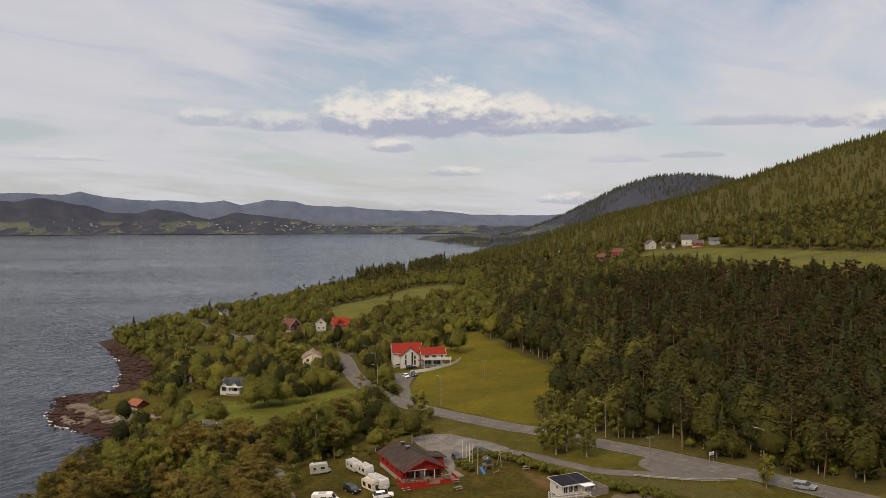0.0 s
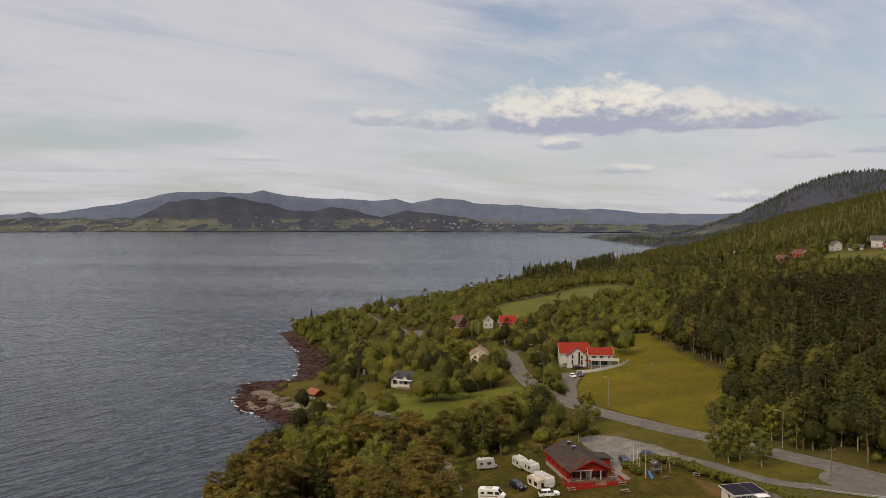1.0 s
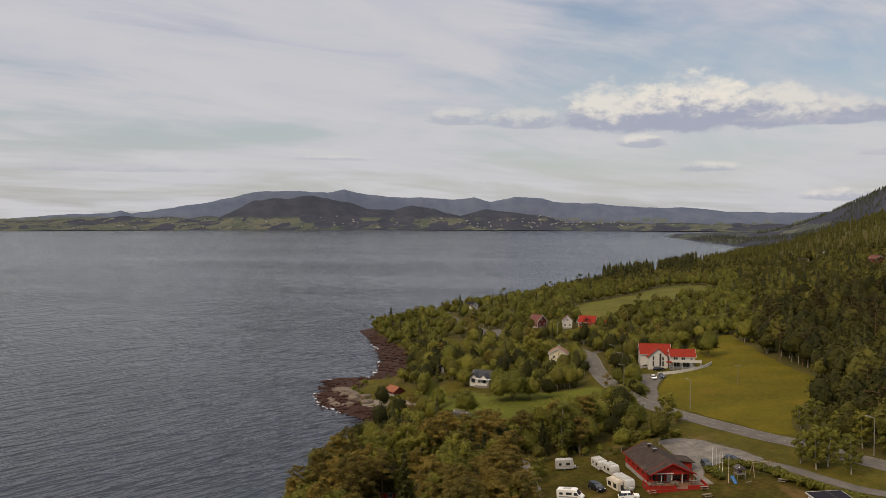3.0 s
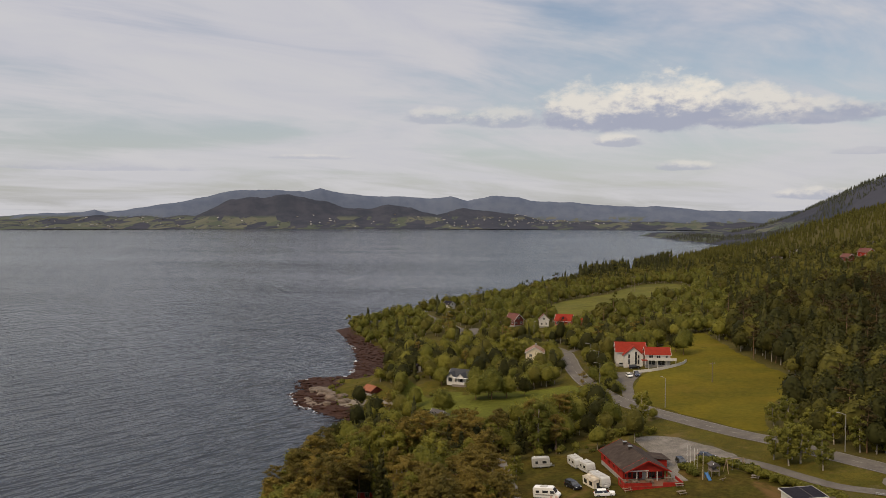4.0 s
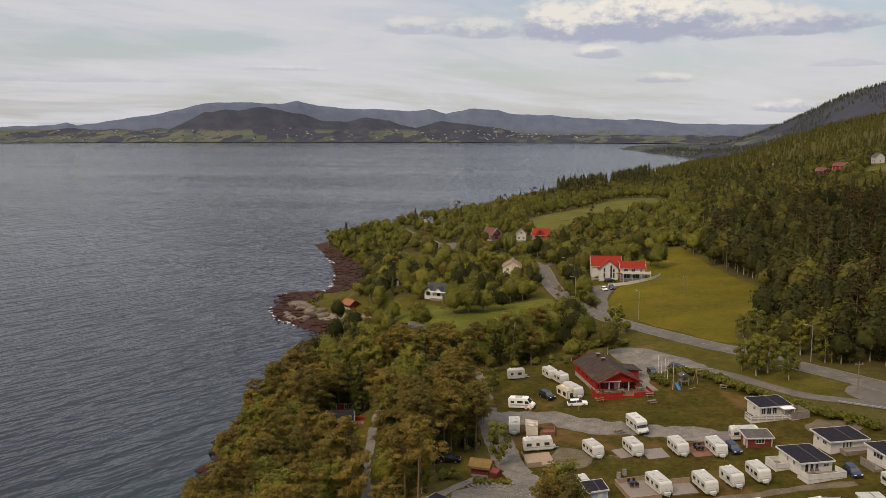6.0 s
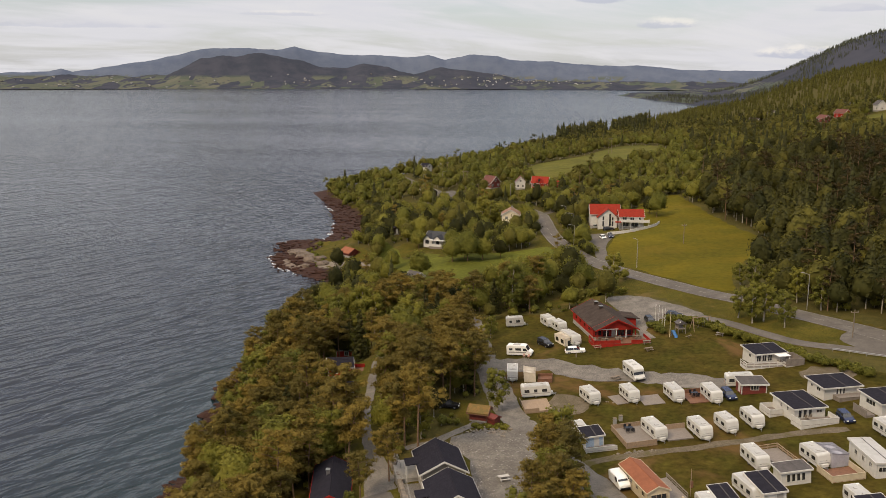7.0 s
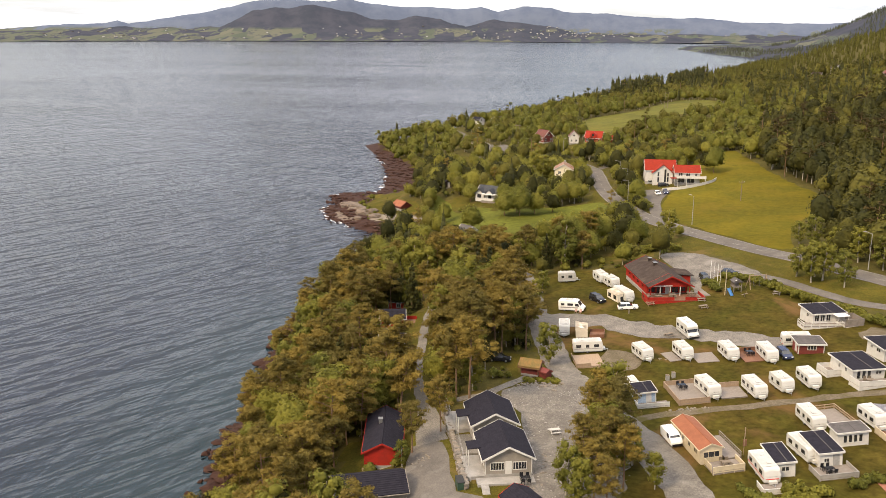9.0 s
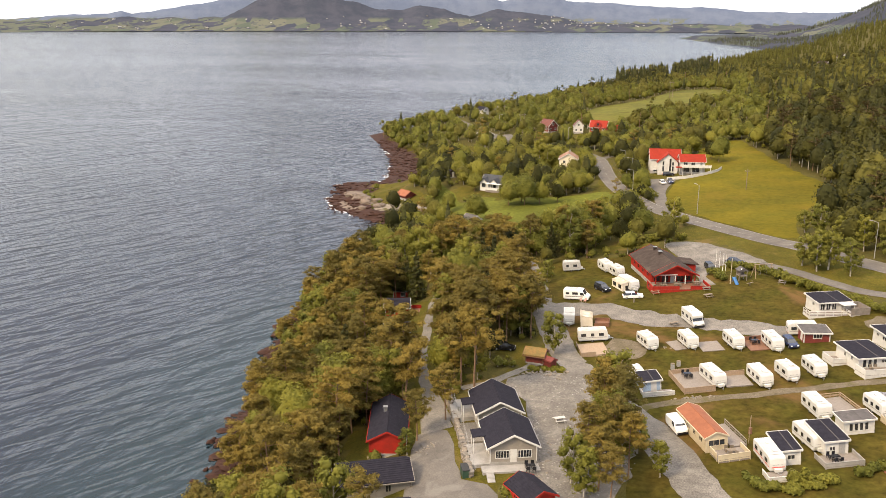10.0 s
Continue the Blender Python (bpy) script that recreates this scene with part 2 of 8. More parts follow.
ASPHALT = material("worn_asphalt", (0.135, 0.119, 0.102), (0.108, 0.096, 0.085), 0.5, 0.9, grain=0.25, relief=0.2, relief_scale=20, large=0.15, wear=(0.18, 0.165, 0.145, 0.5), spec=0.1)
GRAVEL = material("grey_gravel", (0.190, 0.170, 0.146), (0.138, 0.124, 0.108), 0.5, 0.95, grain=0.5, relief=0.5, relief_scale=9, wear=(0.225, 0.205, 0.18, 0.6), large=0.2, spec=0.1)
TRACK = material("dirt_track", (0.150, 0.122, 0.088), (0.105, 0.086, 0.054), 0.4, 0.95, grain=0.4, relief=0.5, relief_scale=8, wear=(0.075, 0.065, 0.015, 0.8), spec=0.05)
PAINTED_LINE = material("road_paint", (0.27, 0.255, 0.23), (0.19, 0.175, 0.155), 2.0, 0.85)
LEAF = material("broad_leaves", (0.166, 0.156, 0.024), (0.116, 0.118, 0.019), 0.13, 0.75, grain=0.2, island=0.22, per_object=0.22, spec=0.2, through_light=0.38)
LEAF_PALE = material("pale_birch_leaves", (0.190, 0.176, 0.030), (0.142, 0.142, 0.024), 0.15, 0.75, grain=0.2, island=0.22, per_object=0.2, spec=0.2, through_light=0.38)
# dark-leaved trees; on the eastern slope its darkness also stands for shade
LEAF_DEEP = material("deep_green_shaded_leaves", (0.042, 0.040, 0.008), (0.025, 0.027, 0.006), 0.12, 0.8, grain=0.2, island=0.22, spec=0.15, through_light=0.2, large=0.25, large_scale=0.03)
LEAF_OLIVE = material("olive_leaves", (0.132, 0.116, 0.022), (0.094, 0.088, 0.018), 0.12, 0.8, grain=0.2, island=0.2, spec=0.15, through_light=0.3)
# darker copy of the leaves: the slope's shade put into their colour
LEAF_SHADE = material("shaded_forest_leaves", (0.072, 0.065, 0.011), (0.044, 0.043, 0.008), 0.12, 0.8, grain=0.2, island=0.22, spec=0.15, through_light=0.24, large=0.25, large_scale=0.03)
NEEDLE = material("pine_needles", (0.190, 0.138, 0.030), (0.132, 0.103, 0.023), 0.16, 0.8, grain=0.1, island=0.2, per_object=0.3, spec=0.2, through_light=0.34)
# darker copy of the needles, with the slope's shade in the colour
PINE_SHADE = material("shaded_pine_needles", (0.058, 0.040, 0.009), (0.038, 0.029, 0.008), 0.10, 0.8, grain=0.1, island=0.2, spec=0.2, through_light=0.15)
SPRUCE = material("spruce_needles", (0.034, 0.036, 0.009), (0.048, 0.046, 0.012), 0.10, 0.85, grain=0.3, island=0.3, per_object=0.2, spec=0.2, through_light=0.1)
BARK = material("pine_bark", (0.22, 0.125, 0.065), (0.13, 0.085, 0.055), 1.5, 0.95, grain=0.4, relief=0.8, relief_scale=12)
BIRCH_BARK = material("birch_bark", (0.42, 0.38, 0.32), (0.25, 0.21, 0.17), 1.2, 0.9, grain=0.4, stretch=(1, 1, 3))
WHITE = material("white_painted_boards", (0.56, 0.54, 0.50), (0.49, 0.47, 0.435), 1.2, 0.55, grain=0.08, wear=(0.42, 0.39, 0.345, 0.4))
CREAM = material("cream_painted_boards", (0.50, 0.42, 0.29), (0.43, 0.36, 0.25), 1.2, 0.6, grain=0.08, wear=(0.40, 0.33, 0.23, 0.4))
YELLOW = material("pale_yellow_boards", (0.66, 0.58, 0.42), (0.60, 0.52, 0.37), 1.2, 0.6, grain=0.06)
RED = material("red_painted_boards", (0.33, 0.021, 0.012), (0.25, 0.019, 0.012), 1.4, 0.7, grain=0.18, wear=(0.24, 0.022, 0.013, 0.5), spec=0.2)
DEEP_RED = material("deep_red_boards", (0.17, 0.028, 0.018), (0.12, 0.022, 0.015), 1.4, 0.7, grain=0.25)
GREY_WALL = material("grey_beige_boards", (0.25, 0.22, 0.18), (0.21, 0.185, 0.15), 1.2, 0.7, grain=0.12)
DARK_ROOF = material("dark_blue_roof_tiles", (0.014, 0.013, 0.019), (0.021, 0.019, 0.026), 1.6, 0.85, grain=0.3, spec=0.12, relief=0.4, relief_scale=8)
FELT_ROOF = material("brown_grey_roof_felt", (0.042, 0.031, 0.026), (0.060, 0.045, 0.037), 0.8, 0.9, grain=0.3, wear=(0.095, 0.072, 0.056, 0.5), spec=0.1)
RED_ROOF = material("red_clay_roof_tiles", (0.27, 0.030, 0.016), (0.21, 0.026, 0.015), 1.5, 0.85, grain=0.25, relief=0.3, relief_scale=6, spec=0.1)
OLD_ROOF = material("old_red_brown_roof", (0.13, 0.036, 0.024), (0.095, 0.030, 0.021), 1.5, 0.8, grain=0.25)
ORANGE_ROOF = material("orange_sheet_roof", (0.26, 0.098, 0.052), (0.21, 0.078, 0.042), 0.6, 0.75, grain=0.15, wear=(0.24, 0.098, 0.055, 0.5), spec=0.15)
GREY_ROOF = material("grey_roof_felt", (0.075, 0.068, 0.066), (0.105, 0.095, 0.092), 0.8, 0.9, grain=0.25, spec=0.1)
TURF = material("turf_roof", (0.20, 0.115, 0.035), (0.14, 0.10, 0.03), 1.2, 1.0, grain=0.4, relief=0.8, relief_scale=5)
DECK = material("weathered_decking", (0.220, 0.186, 0.155), (0.160, 0.135, 0.115), 1.5, 0.85, grain=0.3, stretch=(1, 6, 1))
FRESH_DECK = material("pale_new_decking", (0.31, 0.225, 0.15), (0.25, 0.175, 0.115), 1.5, 0.8, grain=0.25, stretch=(6, 1, 1))
BROWN_DECK = material("red_brown_decking", (0.19, 0.088, 0.048), (0.14, 0.066, 0.037), 1.5, 0.8, grain=0.3)
CONCRETE = material("light_concrete", (0.31, 0.29, 0.265), (0.245, 0.23, 0.21), 0.6, 0.9, grain=0.15, wear=(0.18, 0.165, 0.15, 0.6))
STONE = material("wall_stone", (0.22, 0.185, 0.15), (0.145, 0.122, 0.10), 1.2, 0.95, grain=0.3, relief=0.8, relief_scale=6, per_object=0.2)
CARAVAN_WHITE = material("caravan_sheet", (0.54, 0.53, 0.495), (0.49, 0.475, 0.44), 0.7, 0.4, grain=0.04, wear=(0.43, 0.41, 0.365, 0.3))
CARAVAN_ROOF = material("caravan_roof", (0.43, 0.42, 0.40), (0.36, 0.35, 0.325), 0.8, 0.55, grain=0.08, wear=(0.31, 0.295, 0.265, 0.6))
AWNING = material("awning_cloth", (0.66, 0.59, 0.48), (0.58, 0.51, 0.41), 0.9, 0.9, grain=0.08)
GREY_CLOTH = material("grey_awning_cloth", (0.34, 0.33, 0.36), (0.27, 0.26, 0.29), 0.9, 0.9, grain=0.08)
GLASS_DARK = material("dark_window_glass", (0.020, 0.022, 0.026), (0.032, 0.034, 0.038), 0.8, 0.08, grain=0.1, spec=0.8)
RUBBER = material("tyre_rubber", (0.018, 0.018, 0.018), (0.028, 0.027, 0.026), 6, 0.85)
STEEL = material("galvanised_steel", (0.42, 0.42, 0.42), (0.34, 0.34, 0.34), 3, 0.45, 0.8)
LAMP_GREY = material("lamp_grey_paint", (0.30, 0.29, 0.27), (0.24, 0.23, 0.22), 3, 0.6)
POLE_WOOD = material("tarred_pole_wood", (0.20, 0.155, 0.11), (0.14, 0.11, 0.08), 2, 0.9, stretch=(4, 4, 0.5))
WHITE_PAINT = material("white_gloss_paint", (0.80, 0.79, 0.76), (0.74, 0.73, 0.70), 1, 0.35, grain=0.04)
BLACK_PAINT = material("black_car_paint", (0.012, 0.013, 0.016), (0.018, 0.018, 0.021), 1, 0.22, grain=0.05)
BLUE_PAINT = material("dark_blue_car_paint", (0.018, 0.026, 0.065), (0.024, 0.032, 0.075), 1, 0.25, grain=0.05)
SILVER_PAINT = material("silver_car_paint", (0.42, 0.43, 0.45), (0.38, 0.39, 0.41), 1, 0.3, 0.5, grain=0.05)
RED_PAINT = material("red_gloss_paint", (0.50, 0.03, 0.02), (0.44, 0.028, 0.02), 1, 0.35, grain=0.05)
BLUE_PLASTIC = material("blue_plastic", (0.03, 0.13, 0.30), (0.025, 0.10, 0.25), 1, 0.4, grain=0.05)
# conifers of the further hills, with haze put into the base colour
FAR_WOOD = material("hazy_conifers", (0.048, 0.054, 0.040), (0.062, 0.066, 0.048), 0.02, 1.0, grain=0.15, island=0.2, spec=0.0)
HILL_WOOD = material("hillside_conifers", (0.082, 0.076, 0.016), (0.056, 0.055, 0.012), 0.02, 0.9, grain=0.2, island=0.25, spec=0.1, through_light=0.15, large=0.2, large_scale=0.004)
FOAM = material("surf_foam", (0.75, 0.75, 0.75), (0.6, 0.62, 0.65), 2.0, 0.9)
YARD_STONE = material("pale_yard_stone", (0.30, 0.28, 0.255), (0.15, 0.135, 0.12), 0.9, 0.95, grain=0.3, island=0.4)
SEA = water_material()
FAR = far_land_material()
# ---- land form ----
UNIT = 1.1  # metres in one unit of the plan below
COAST = [(-130, -400), (-80, -80), (-60, 20), (-58, 70), (-65, 97), (-71, 113), (-77, 135), (-84, 159), (-90, 188), (-94, 225),
         (-96, 250), (-100, 266), (-109, 270), (-124, 284), (-133, 299), (-131, 306), (-136, 313), (-139.5, 321), (-139, 330), (-130, 332), (-126, 334),
         (-125, 340), (-131, 363), (-140, 390), (-150, 412), (-166, 441), (-183, 471), (-176, 500), (-160, 560), (-140, 625), (-118, 720), (-84, 830), (-45, 960),
         (-20, 1200), (35, 1450), (110, 1900), (52, 2160), (-20, 2420), (-92, 2760), (60, 3100), (230, 3800), (420, 5200)]


def coast_distance(x, y):
    """Metres inland from the shore line, negative over the water."""
    x, y = np.asarray(x, float) / UNIT, np.asarray(y, float) / UNIT
    best, inside = np.full(x.shape, 1e9), np.zeros(x.shape, bool)
    ring = COAST + [(6000, 5200), (6000, -400)]
    for i, (x0, y0) in enumerate(ring):
        x1, y1 = ring[(i + 1) % len(ring)]
        if i < len(COAST) - 1:
            dx, dy = x1 - x0, y1 - y0
            k = np.clip(((x - x0) * dx + (y - y0) * dy) / (dx * dx + dy * dy), 0, 1)
            best = np.minimum(best, np.hypot(x - x0 - k * dx, y - y0 - k * dy))
        if y0 != y1:
            cross = (y0 > y) != (y1 > y)
            inside ^= cross & (x < (x1 - x0) * (y - y0) / (y1 - y0) + x0)
    return np.where(inside, best, -best) * UNIT


def ramp(v, a, b):
    k = np.clip((v - a) / (b - a), 0, 1)
    return k * k * (3 - 2 * k)


def bump(x, y, cx, cy, sx, sy, turn=0.0):
    c, s = math.cos(radians(turn)), math.sin(radians(turn))
    u, v = (x - cx) * c + (y - cy) * s, -(x - cx) * s + (y - cy) * c
    return np.exp(-0.5 * ((u / sx) ** 2 + (v / sy) ** 2))


def wobble(x, y, size, seed=0.0):
    """A cheap smooth unevenness, about -1 to 1."""
    a, b = x / size + seed, y / size - seed * 0.7
    return (np.sin(a * 1.7 + 1.3 * np.sin(b * 1.1)) + np.sin(b * 2.1 + 1.7 * np.sin(a * 0.9 + 2.0)) + np.sin((a + b) * 1.3 + 0.5)) / 3


def ground(x, y):
    """Height of the land above the sea."""
    d = coast_distance(x, y) / UNIT
    x, y = np.asarray(x, float) / UNIT, np.asarray(y, float) / UNIT
    rough = wobble(x, y, 2.3) * 0.35 + wobble(x, y, 0.9, 3.0) * 0.18
    shore = np.where(d < 0, 0.12 * d, 0.16 * np.clip(d, 0, 9)) + rough * ramp(d, -1, 3) * (1 - ramp(d, 9, 16))
    terrace = 7.5 * ramp(d, 8, 42)
    d = d - np.interp(y, [1000, 1120, 1400, 1900, 2160], [0, 34, 112, 40, 0])
    slope = 0.085 * np.clip(d - 60, 0, 420) + 0.11 * np.clip(d - 480, 0, 900)
    hill = (143 * bump(x, y, 912, 1376, 234, 482, -29) + 133 * bump(x, y, 531, 2165, 294, 292, 1)
            + 30 * bump(x, y, 411, 2940, 173, 620))
    rise = 62 * bump(x, y, 400, 1350, 230, 380) * ramp(d, 10, 140)
    soft = wobble(x, y, 60, 1.0) * 0.8 * ramp(d, 30, 120) + wobble(x, y, 190, 2.0) * 7 * ramp(d, 500, 900)
    return (shore + terrace + slope * (1 - 0.75 * ramp(y, 1300, 2300)) + hill * ramp(d, 100, 500) + rise + soft) * UNIT
# ---- end of land form ----

# ---- plan of roads, clearings and woods, in metres ----
MAIN_ROAD = [(-168, 572), (-152, 538), (-130, 500), (-110, 467), (-95, 440), (-75, 420), (-54, 402), (-44, 384), (-40.6, 370), (-36, 348), (-29.8, 326), (-24.2, 311), (-15.6, 291), (-5, 273.5),
             (7, 257.5), (18.4, 244), (26, 237), (37.5, 224), (49.4, 211), (59, 199), (68, 188), (75.6, 177), (86, 163), (110, 130), (150, 80)]
CAMP_LANE = [(15, 222), (20, 218), (24.1, 213.9), (28.7, 208.2), (35.4, 201.2), (45.8, 196), (53.5, 192.2), (62.3, 190)]
CAMP_ROAD = [(-43, 222), (-38.6, 208.5), (-33.9, 190.7), (-28.2, 172.9), (-22.8, 157.5), (-17.2, 147.9), (-11.1, 137), (-4.6, 127.6), (-0.4, 119), (3.0, 111), (6.8, 103), (11.5, 94), (17, 84)]
GRAVEL_STRIP = [(-31, 184.5), (-18.5, 185.5), (-10.8, 181.5), (-2.5, 178.8), (8.6, 176.8), (19, 174)]
FIELD_TRACK = [(-9, 134), (-3.8, 138.2), (7, 142.3), (18.9, 147), (28, 150.4), (37, 153)]
FOOTPATH = [(-61, 205), (-57.5, 184), (-53.6, 166), (-50, 151.5), (-45.5, 140), (-41, 130), (-38, 122)]
DRIVEWAY = [(-10.5, 285), (-13, 303), (-14.5, 322), (-14, 338)]
SIDE_PATH = [(-27, 152), (-30.5, 146), (-34, 140), (-38, 137)]
PARKING = [(-7.9, 242), (1, 242.4), (11, 232), (17, 224), (15, 219), (6.7, 220.6), (2.8, 211), (4.7, 205), (1.6, 203), (-0.7, 220.5), (-4.4, 228)]
JUNCTION = [(45, 203), (50, 209), (60, 199), (67, 190), (58, 189), (50, 193)]
YARD = [(-31, 143), (-24, 148), (-17, 147), (-12, 137), (-8, 128), (-6, 118), (-8, 108), (-12, 92), (-20, 92), (-20, 103), (-21, 112), (-22.5, 121), (-26, 134)]
ASPHALT_YARD = [(-41, 121), (-36, 122), (-32, 112), (-29.5, 107), (-25.5, 105.5), (-22.5, 99), (-21, 84), (-38, 84), (-37, 98), (-38.5, 108)]
HAY_MEADOW = [(-0.5, 343), (-4, 372), (0.9, 404), (15.4, 420), (21.4, 391), (31.6, 347), (42, 304), (29, 273), (25, 246), (13, 257), (-1, 276), (-10, 291), (-9.2, 330)]
GREEN_MEADOW = [(-98, 327), (-90, 318), (-84, 306), (-76, 308.5), (-66, 303), (-45, 313), (-33, 318), (-28, 307), (-33.7, 287), (-47, 281), (-52, 275), (-55.6, 264), (-66, 266), (-72.6, 273.5), (-86, 298), (-95, 309)]
UPPER_MEADOW = [(-73, 567), (-63, 604), (-42, 638), (-20, 716), (7, 678), (14, 623), (-9, 584), (-30, 565), (-46, 510), (-61, 496)]
HILL_FIELD = [(163, 769), (191, 764), (222, 681), (251, 554), (290, 500), (300, 440), (252, 468), (213, 505), (198, 534), (191, 596), (176, 703)]
LAWN_AREA = [(-36, 222), (-24, 226), (-10, 232), (2, 212), (10, 217), (22, 206), (36, 190), (52, 178), (62, 150), (62, 100), (40, 88), (2, 88), (-6, 105), (-10, 135), (-22, 160), (-30, 185)]
SPIT_LAWN = [(-132, 332), (-124, 333), (-116, 330), (-106, 324), (-100, 316), (-103, 312.5), (-112, 315), (-122, 317.5), (-129, 324)]
KELP_BEACH = [(-141, 364), (-148, 398), (-156, 424), (-138, 408), (-126, 382), (-116, 356), (-118, 346), (-130, 350)]
SPIT_NECK = [(-150, 338), (-152, 420), (-138, 408), (-126, 384), (-115, 358), (-109, 334), (-118, 328)]
FAR_LOT = [(-107, 461), (-101.5, 473), (-93, 446), (-89.8, 414), (-93, 406), (-99.8, 422)]
COVE_SAND = [(-122.5, 314), (-112, 314), (-101.7, 311.5), (-95, 309), (-99.7, 305.2), (-108, 305.5), (-117, 306.5)]
VERGE = [(-10, 286), (7, 262), (28, 240), (50, 214), (44, 203), (36, 203), (26, 214), (17, 226), (8, 240), (-9, 246), (-20, 262)]
ISLAND = [(27, 214), (32, 222), (47, 206), (48, 200), (38, 203)]
CLEARINGS = [SPIT_NECK, FAR_LOT, PARKING, YARD, ASPHALT_YARD, HAY_MEADOW, GREEN_MEADOW, UPPER_MEADOW, HILL_FIELD, LAWN_AREA, SPIT_LAWN, COVE_SAND, VERGE, ISLAND, JUNCTION]
LANES = [(MAIN_ROAD, 4.4), (CAMP_LANE, 3.0), (CAMP_ROAD, 4.0), (FOOTPATH, 2.4), (DRIVEWAY, 4.0), (SIDE_PATH, 1.6)]
# building plots: x, y, radius
PLOTS = [(-28, 126, 10), (-26, 114, 8), (-46, 123, 8), (-43, 104, 9), (-26.5, 152, 5), (-33, 158, 5), (-63, 182, 6), (-69, 199, 5), (-62, 174, 5.5), (-57, 168, 4.5), (-57, 155, 4),
         (-30, 102, 6), (-110, 319, 6), (-74, 317, 7), (-68, 260, 7), (-5, 350, 17), (-17, 345, 9), (-52, 355, 8), (-80, 476, 9), (-64, 464, 6), (-53, 458, 8), (-42, 456, 4), (-140, 566, 9),
         (-98, 440, 10), (-134, 895, 8), (-4, 210, 16), (100, 850, 12), (140, 765, 20), (188, 795, 12), (214, 745, 25), (-101, 400, 9), (-13, 245, 4)]
ROUGH_OPEN = [[(-129, 441), (-111, 429), (-103.6, 406), (-119.7, 414)], [(-94, 320), (-84, 326), (-80, 312), (-92, 306)], [(-40, 330), (-36, 310), (-30, 312), (-34, 332)],
              [(-30, 240), (-16, 246), (-12, 238), (-26, 230)], [(-95, 470), (-75, 480), (-70, 468), (-90, 458)]]


def open_land(x, y, margin=0.0):
    hit = np.zeros(np.shape(x), bool)
    for p in CLEARINGS + ROUGH_OPEN:
        hit |= within(p, x, y)
        if margin:
            hit |= near_line(p + p[:1], x, y) < margin
    for line, wide in LANES:
        hit |= near_line(line, x, y) < wide + margin
    for px, py, r in PLOTS:
        hit |= np.hypot(x - px, y - py) < r + margin * 0.5
    return hit


def wooded(x, y):
    return ~open_land(x, y)


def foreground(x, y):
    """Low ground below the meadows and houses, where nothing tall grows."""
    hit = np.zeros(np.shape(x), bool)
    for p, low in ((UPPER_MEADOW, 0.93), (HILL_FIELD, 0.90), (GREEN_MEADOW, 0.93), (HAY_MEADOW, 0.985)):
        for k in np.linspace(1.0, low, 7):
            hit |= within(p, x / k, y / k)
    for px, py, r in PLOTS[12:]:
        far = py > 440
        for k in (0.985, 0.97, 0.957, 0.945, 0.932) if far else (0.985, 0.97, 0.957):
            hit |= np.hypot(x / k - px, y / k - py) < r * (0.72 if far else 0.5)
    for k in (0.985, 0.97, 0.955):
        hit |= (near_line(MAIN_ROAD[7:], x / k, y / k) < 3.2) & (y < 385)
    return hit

# ---- small builders ----
def fast_mesh(name, verts, faces, mats=(), index=None, smooth=False):
    """A mesh from arrays of corners and of faces that all have as many corners."""
    me = bpy.data.meshes.new(name)
    verts, faces = np.asarray(verts, np.float32), np.asarray(faces, np.int32)
    n, k = faces.shape
    me.vertices.add(len(verts))
    me.vertices.foreach_set("co", verts.ravel())
    me.loops.add(n * k)
    me.loops.foreach_set("vertex_index", faces.ravel())
    me.polygons.add(n)
    me.polygons.foreach_set("loop_start", np.arange(0, n * k, k, dtype=np.int32))
    for m in mats:
        me.materials.append(m)
    if index is not None:
        me.polygons.foreach_set("material_index", np.asarray(index, np.int32))
    me.polygons.foreach_set("use_smooth", np.full(n, smooth))
    me.update(calc_edges=True)
    return me


def part(name, bm, mat, parent, label=""):
    me = bpy.data.meshes.new(name)
    bmesh.ops.recalc_face_normals(bm, faces=bm.faces)
    bm.to_mesh(me)
    bm.free()
    me.materials.append(mat)
    ob = new(name, me)
    ob.parent = parent
    return tagged(ob, label)


def thing(name, m, label, category, group=""):
    ob = new(name)
    ob.empty_display_size = 0.3
    ob.matrix_basis = m
    return tagged(ob, label, category, group)


def box(bm, x, y, z, sx, sy, sz, turn=0.0, lean=0.0):
    """A box with its centre at x, y and its foot at z."""
    c, s = math.cos(radians(turn)), math.sin(radians(turn))
    vs = []
    for k in (0, 1):
        for i, j in ((-1, -1), (1, -1), (1, 1), (-1, 1)):
            u, v = i * sx / 2, j * sy / 2 + k * lean
            vs.append(bm.verts.new((x + u * c - v * s, y + u * s + v * c, z + k * sz)))
    for f in ((3, 2, 1, 0), (4, 5, 6, 7), (0, 1, 5, 4), (1, 2, 6, 5), (2, 3, 7, 6), (3, 0, 4, 7)):
        bm.faces.new([vs[i] for i in f])
    return vs


def boxes(*rows):
    bm = bmesh.new()
    for r in rows:
        box(bm, *r)
    return bm


def tube(bm, a, b, r0, r1=None, sides=6):
    a, b = Vector(a), Vector(b)
    r1 = r0 if r1 is None else r1
    way = (b - a).normalized()
    u = way.orthogonal().normalized()
    v = way.cross(u)
    rings = []
    for p, r in ((a, r0), (b, r1)):
        rings.append([bm.verts.new(p + r * (math.cos(2 * math.pi * i / sides) * u + math.sin(2 * math.pi * i / sides) * v)) for i in range(sides)])
    for i in range(sides):
        j = (i + 1) % sides
        bm.faces.new((rings[0][i], rings[0][j], rings[1][j], rings[1][i]))
    bm.faces.new(rings[0][::-1])
    bm.faces.new(rings[1])


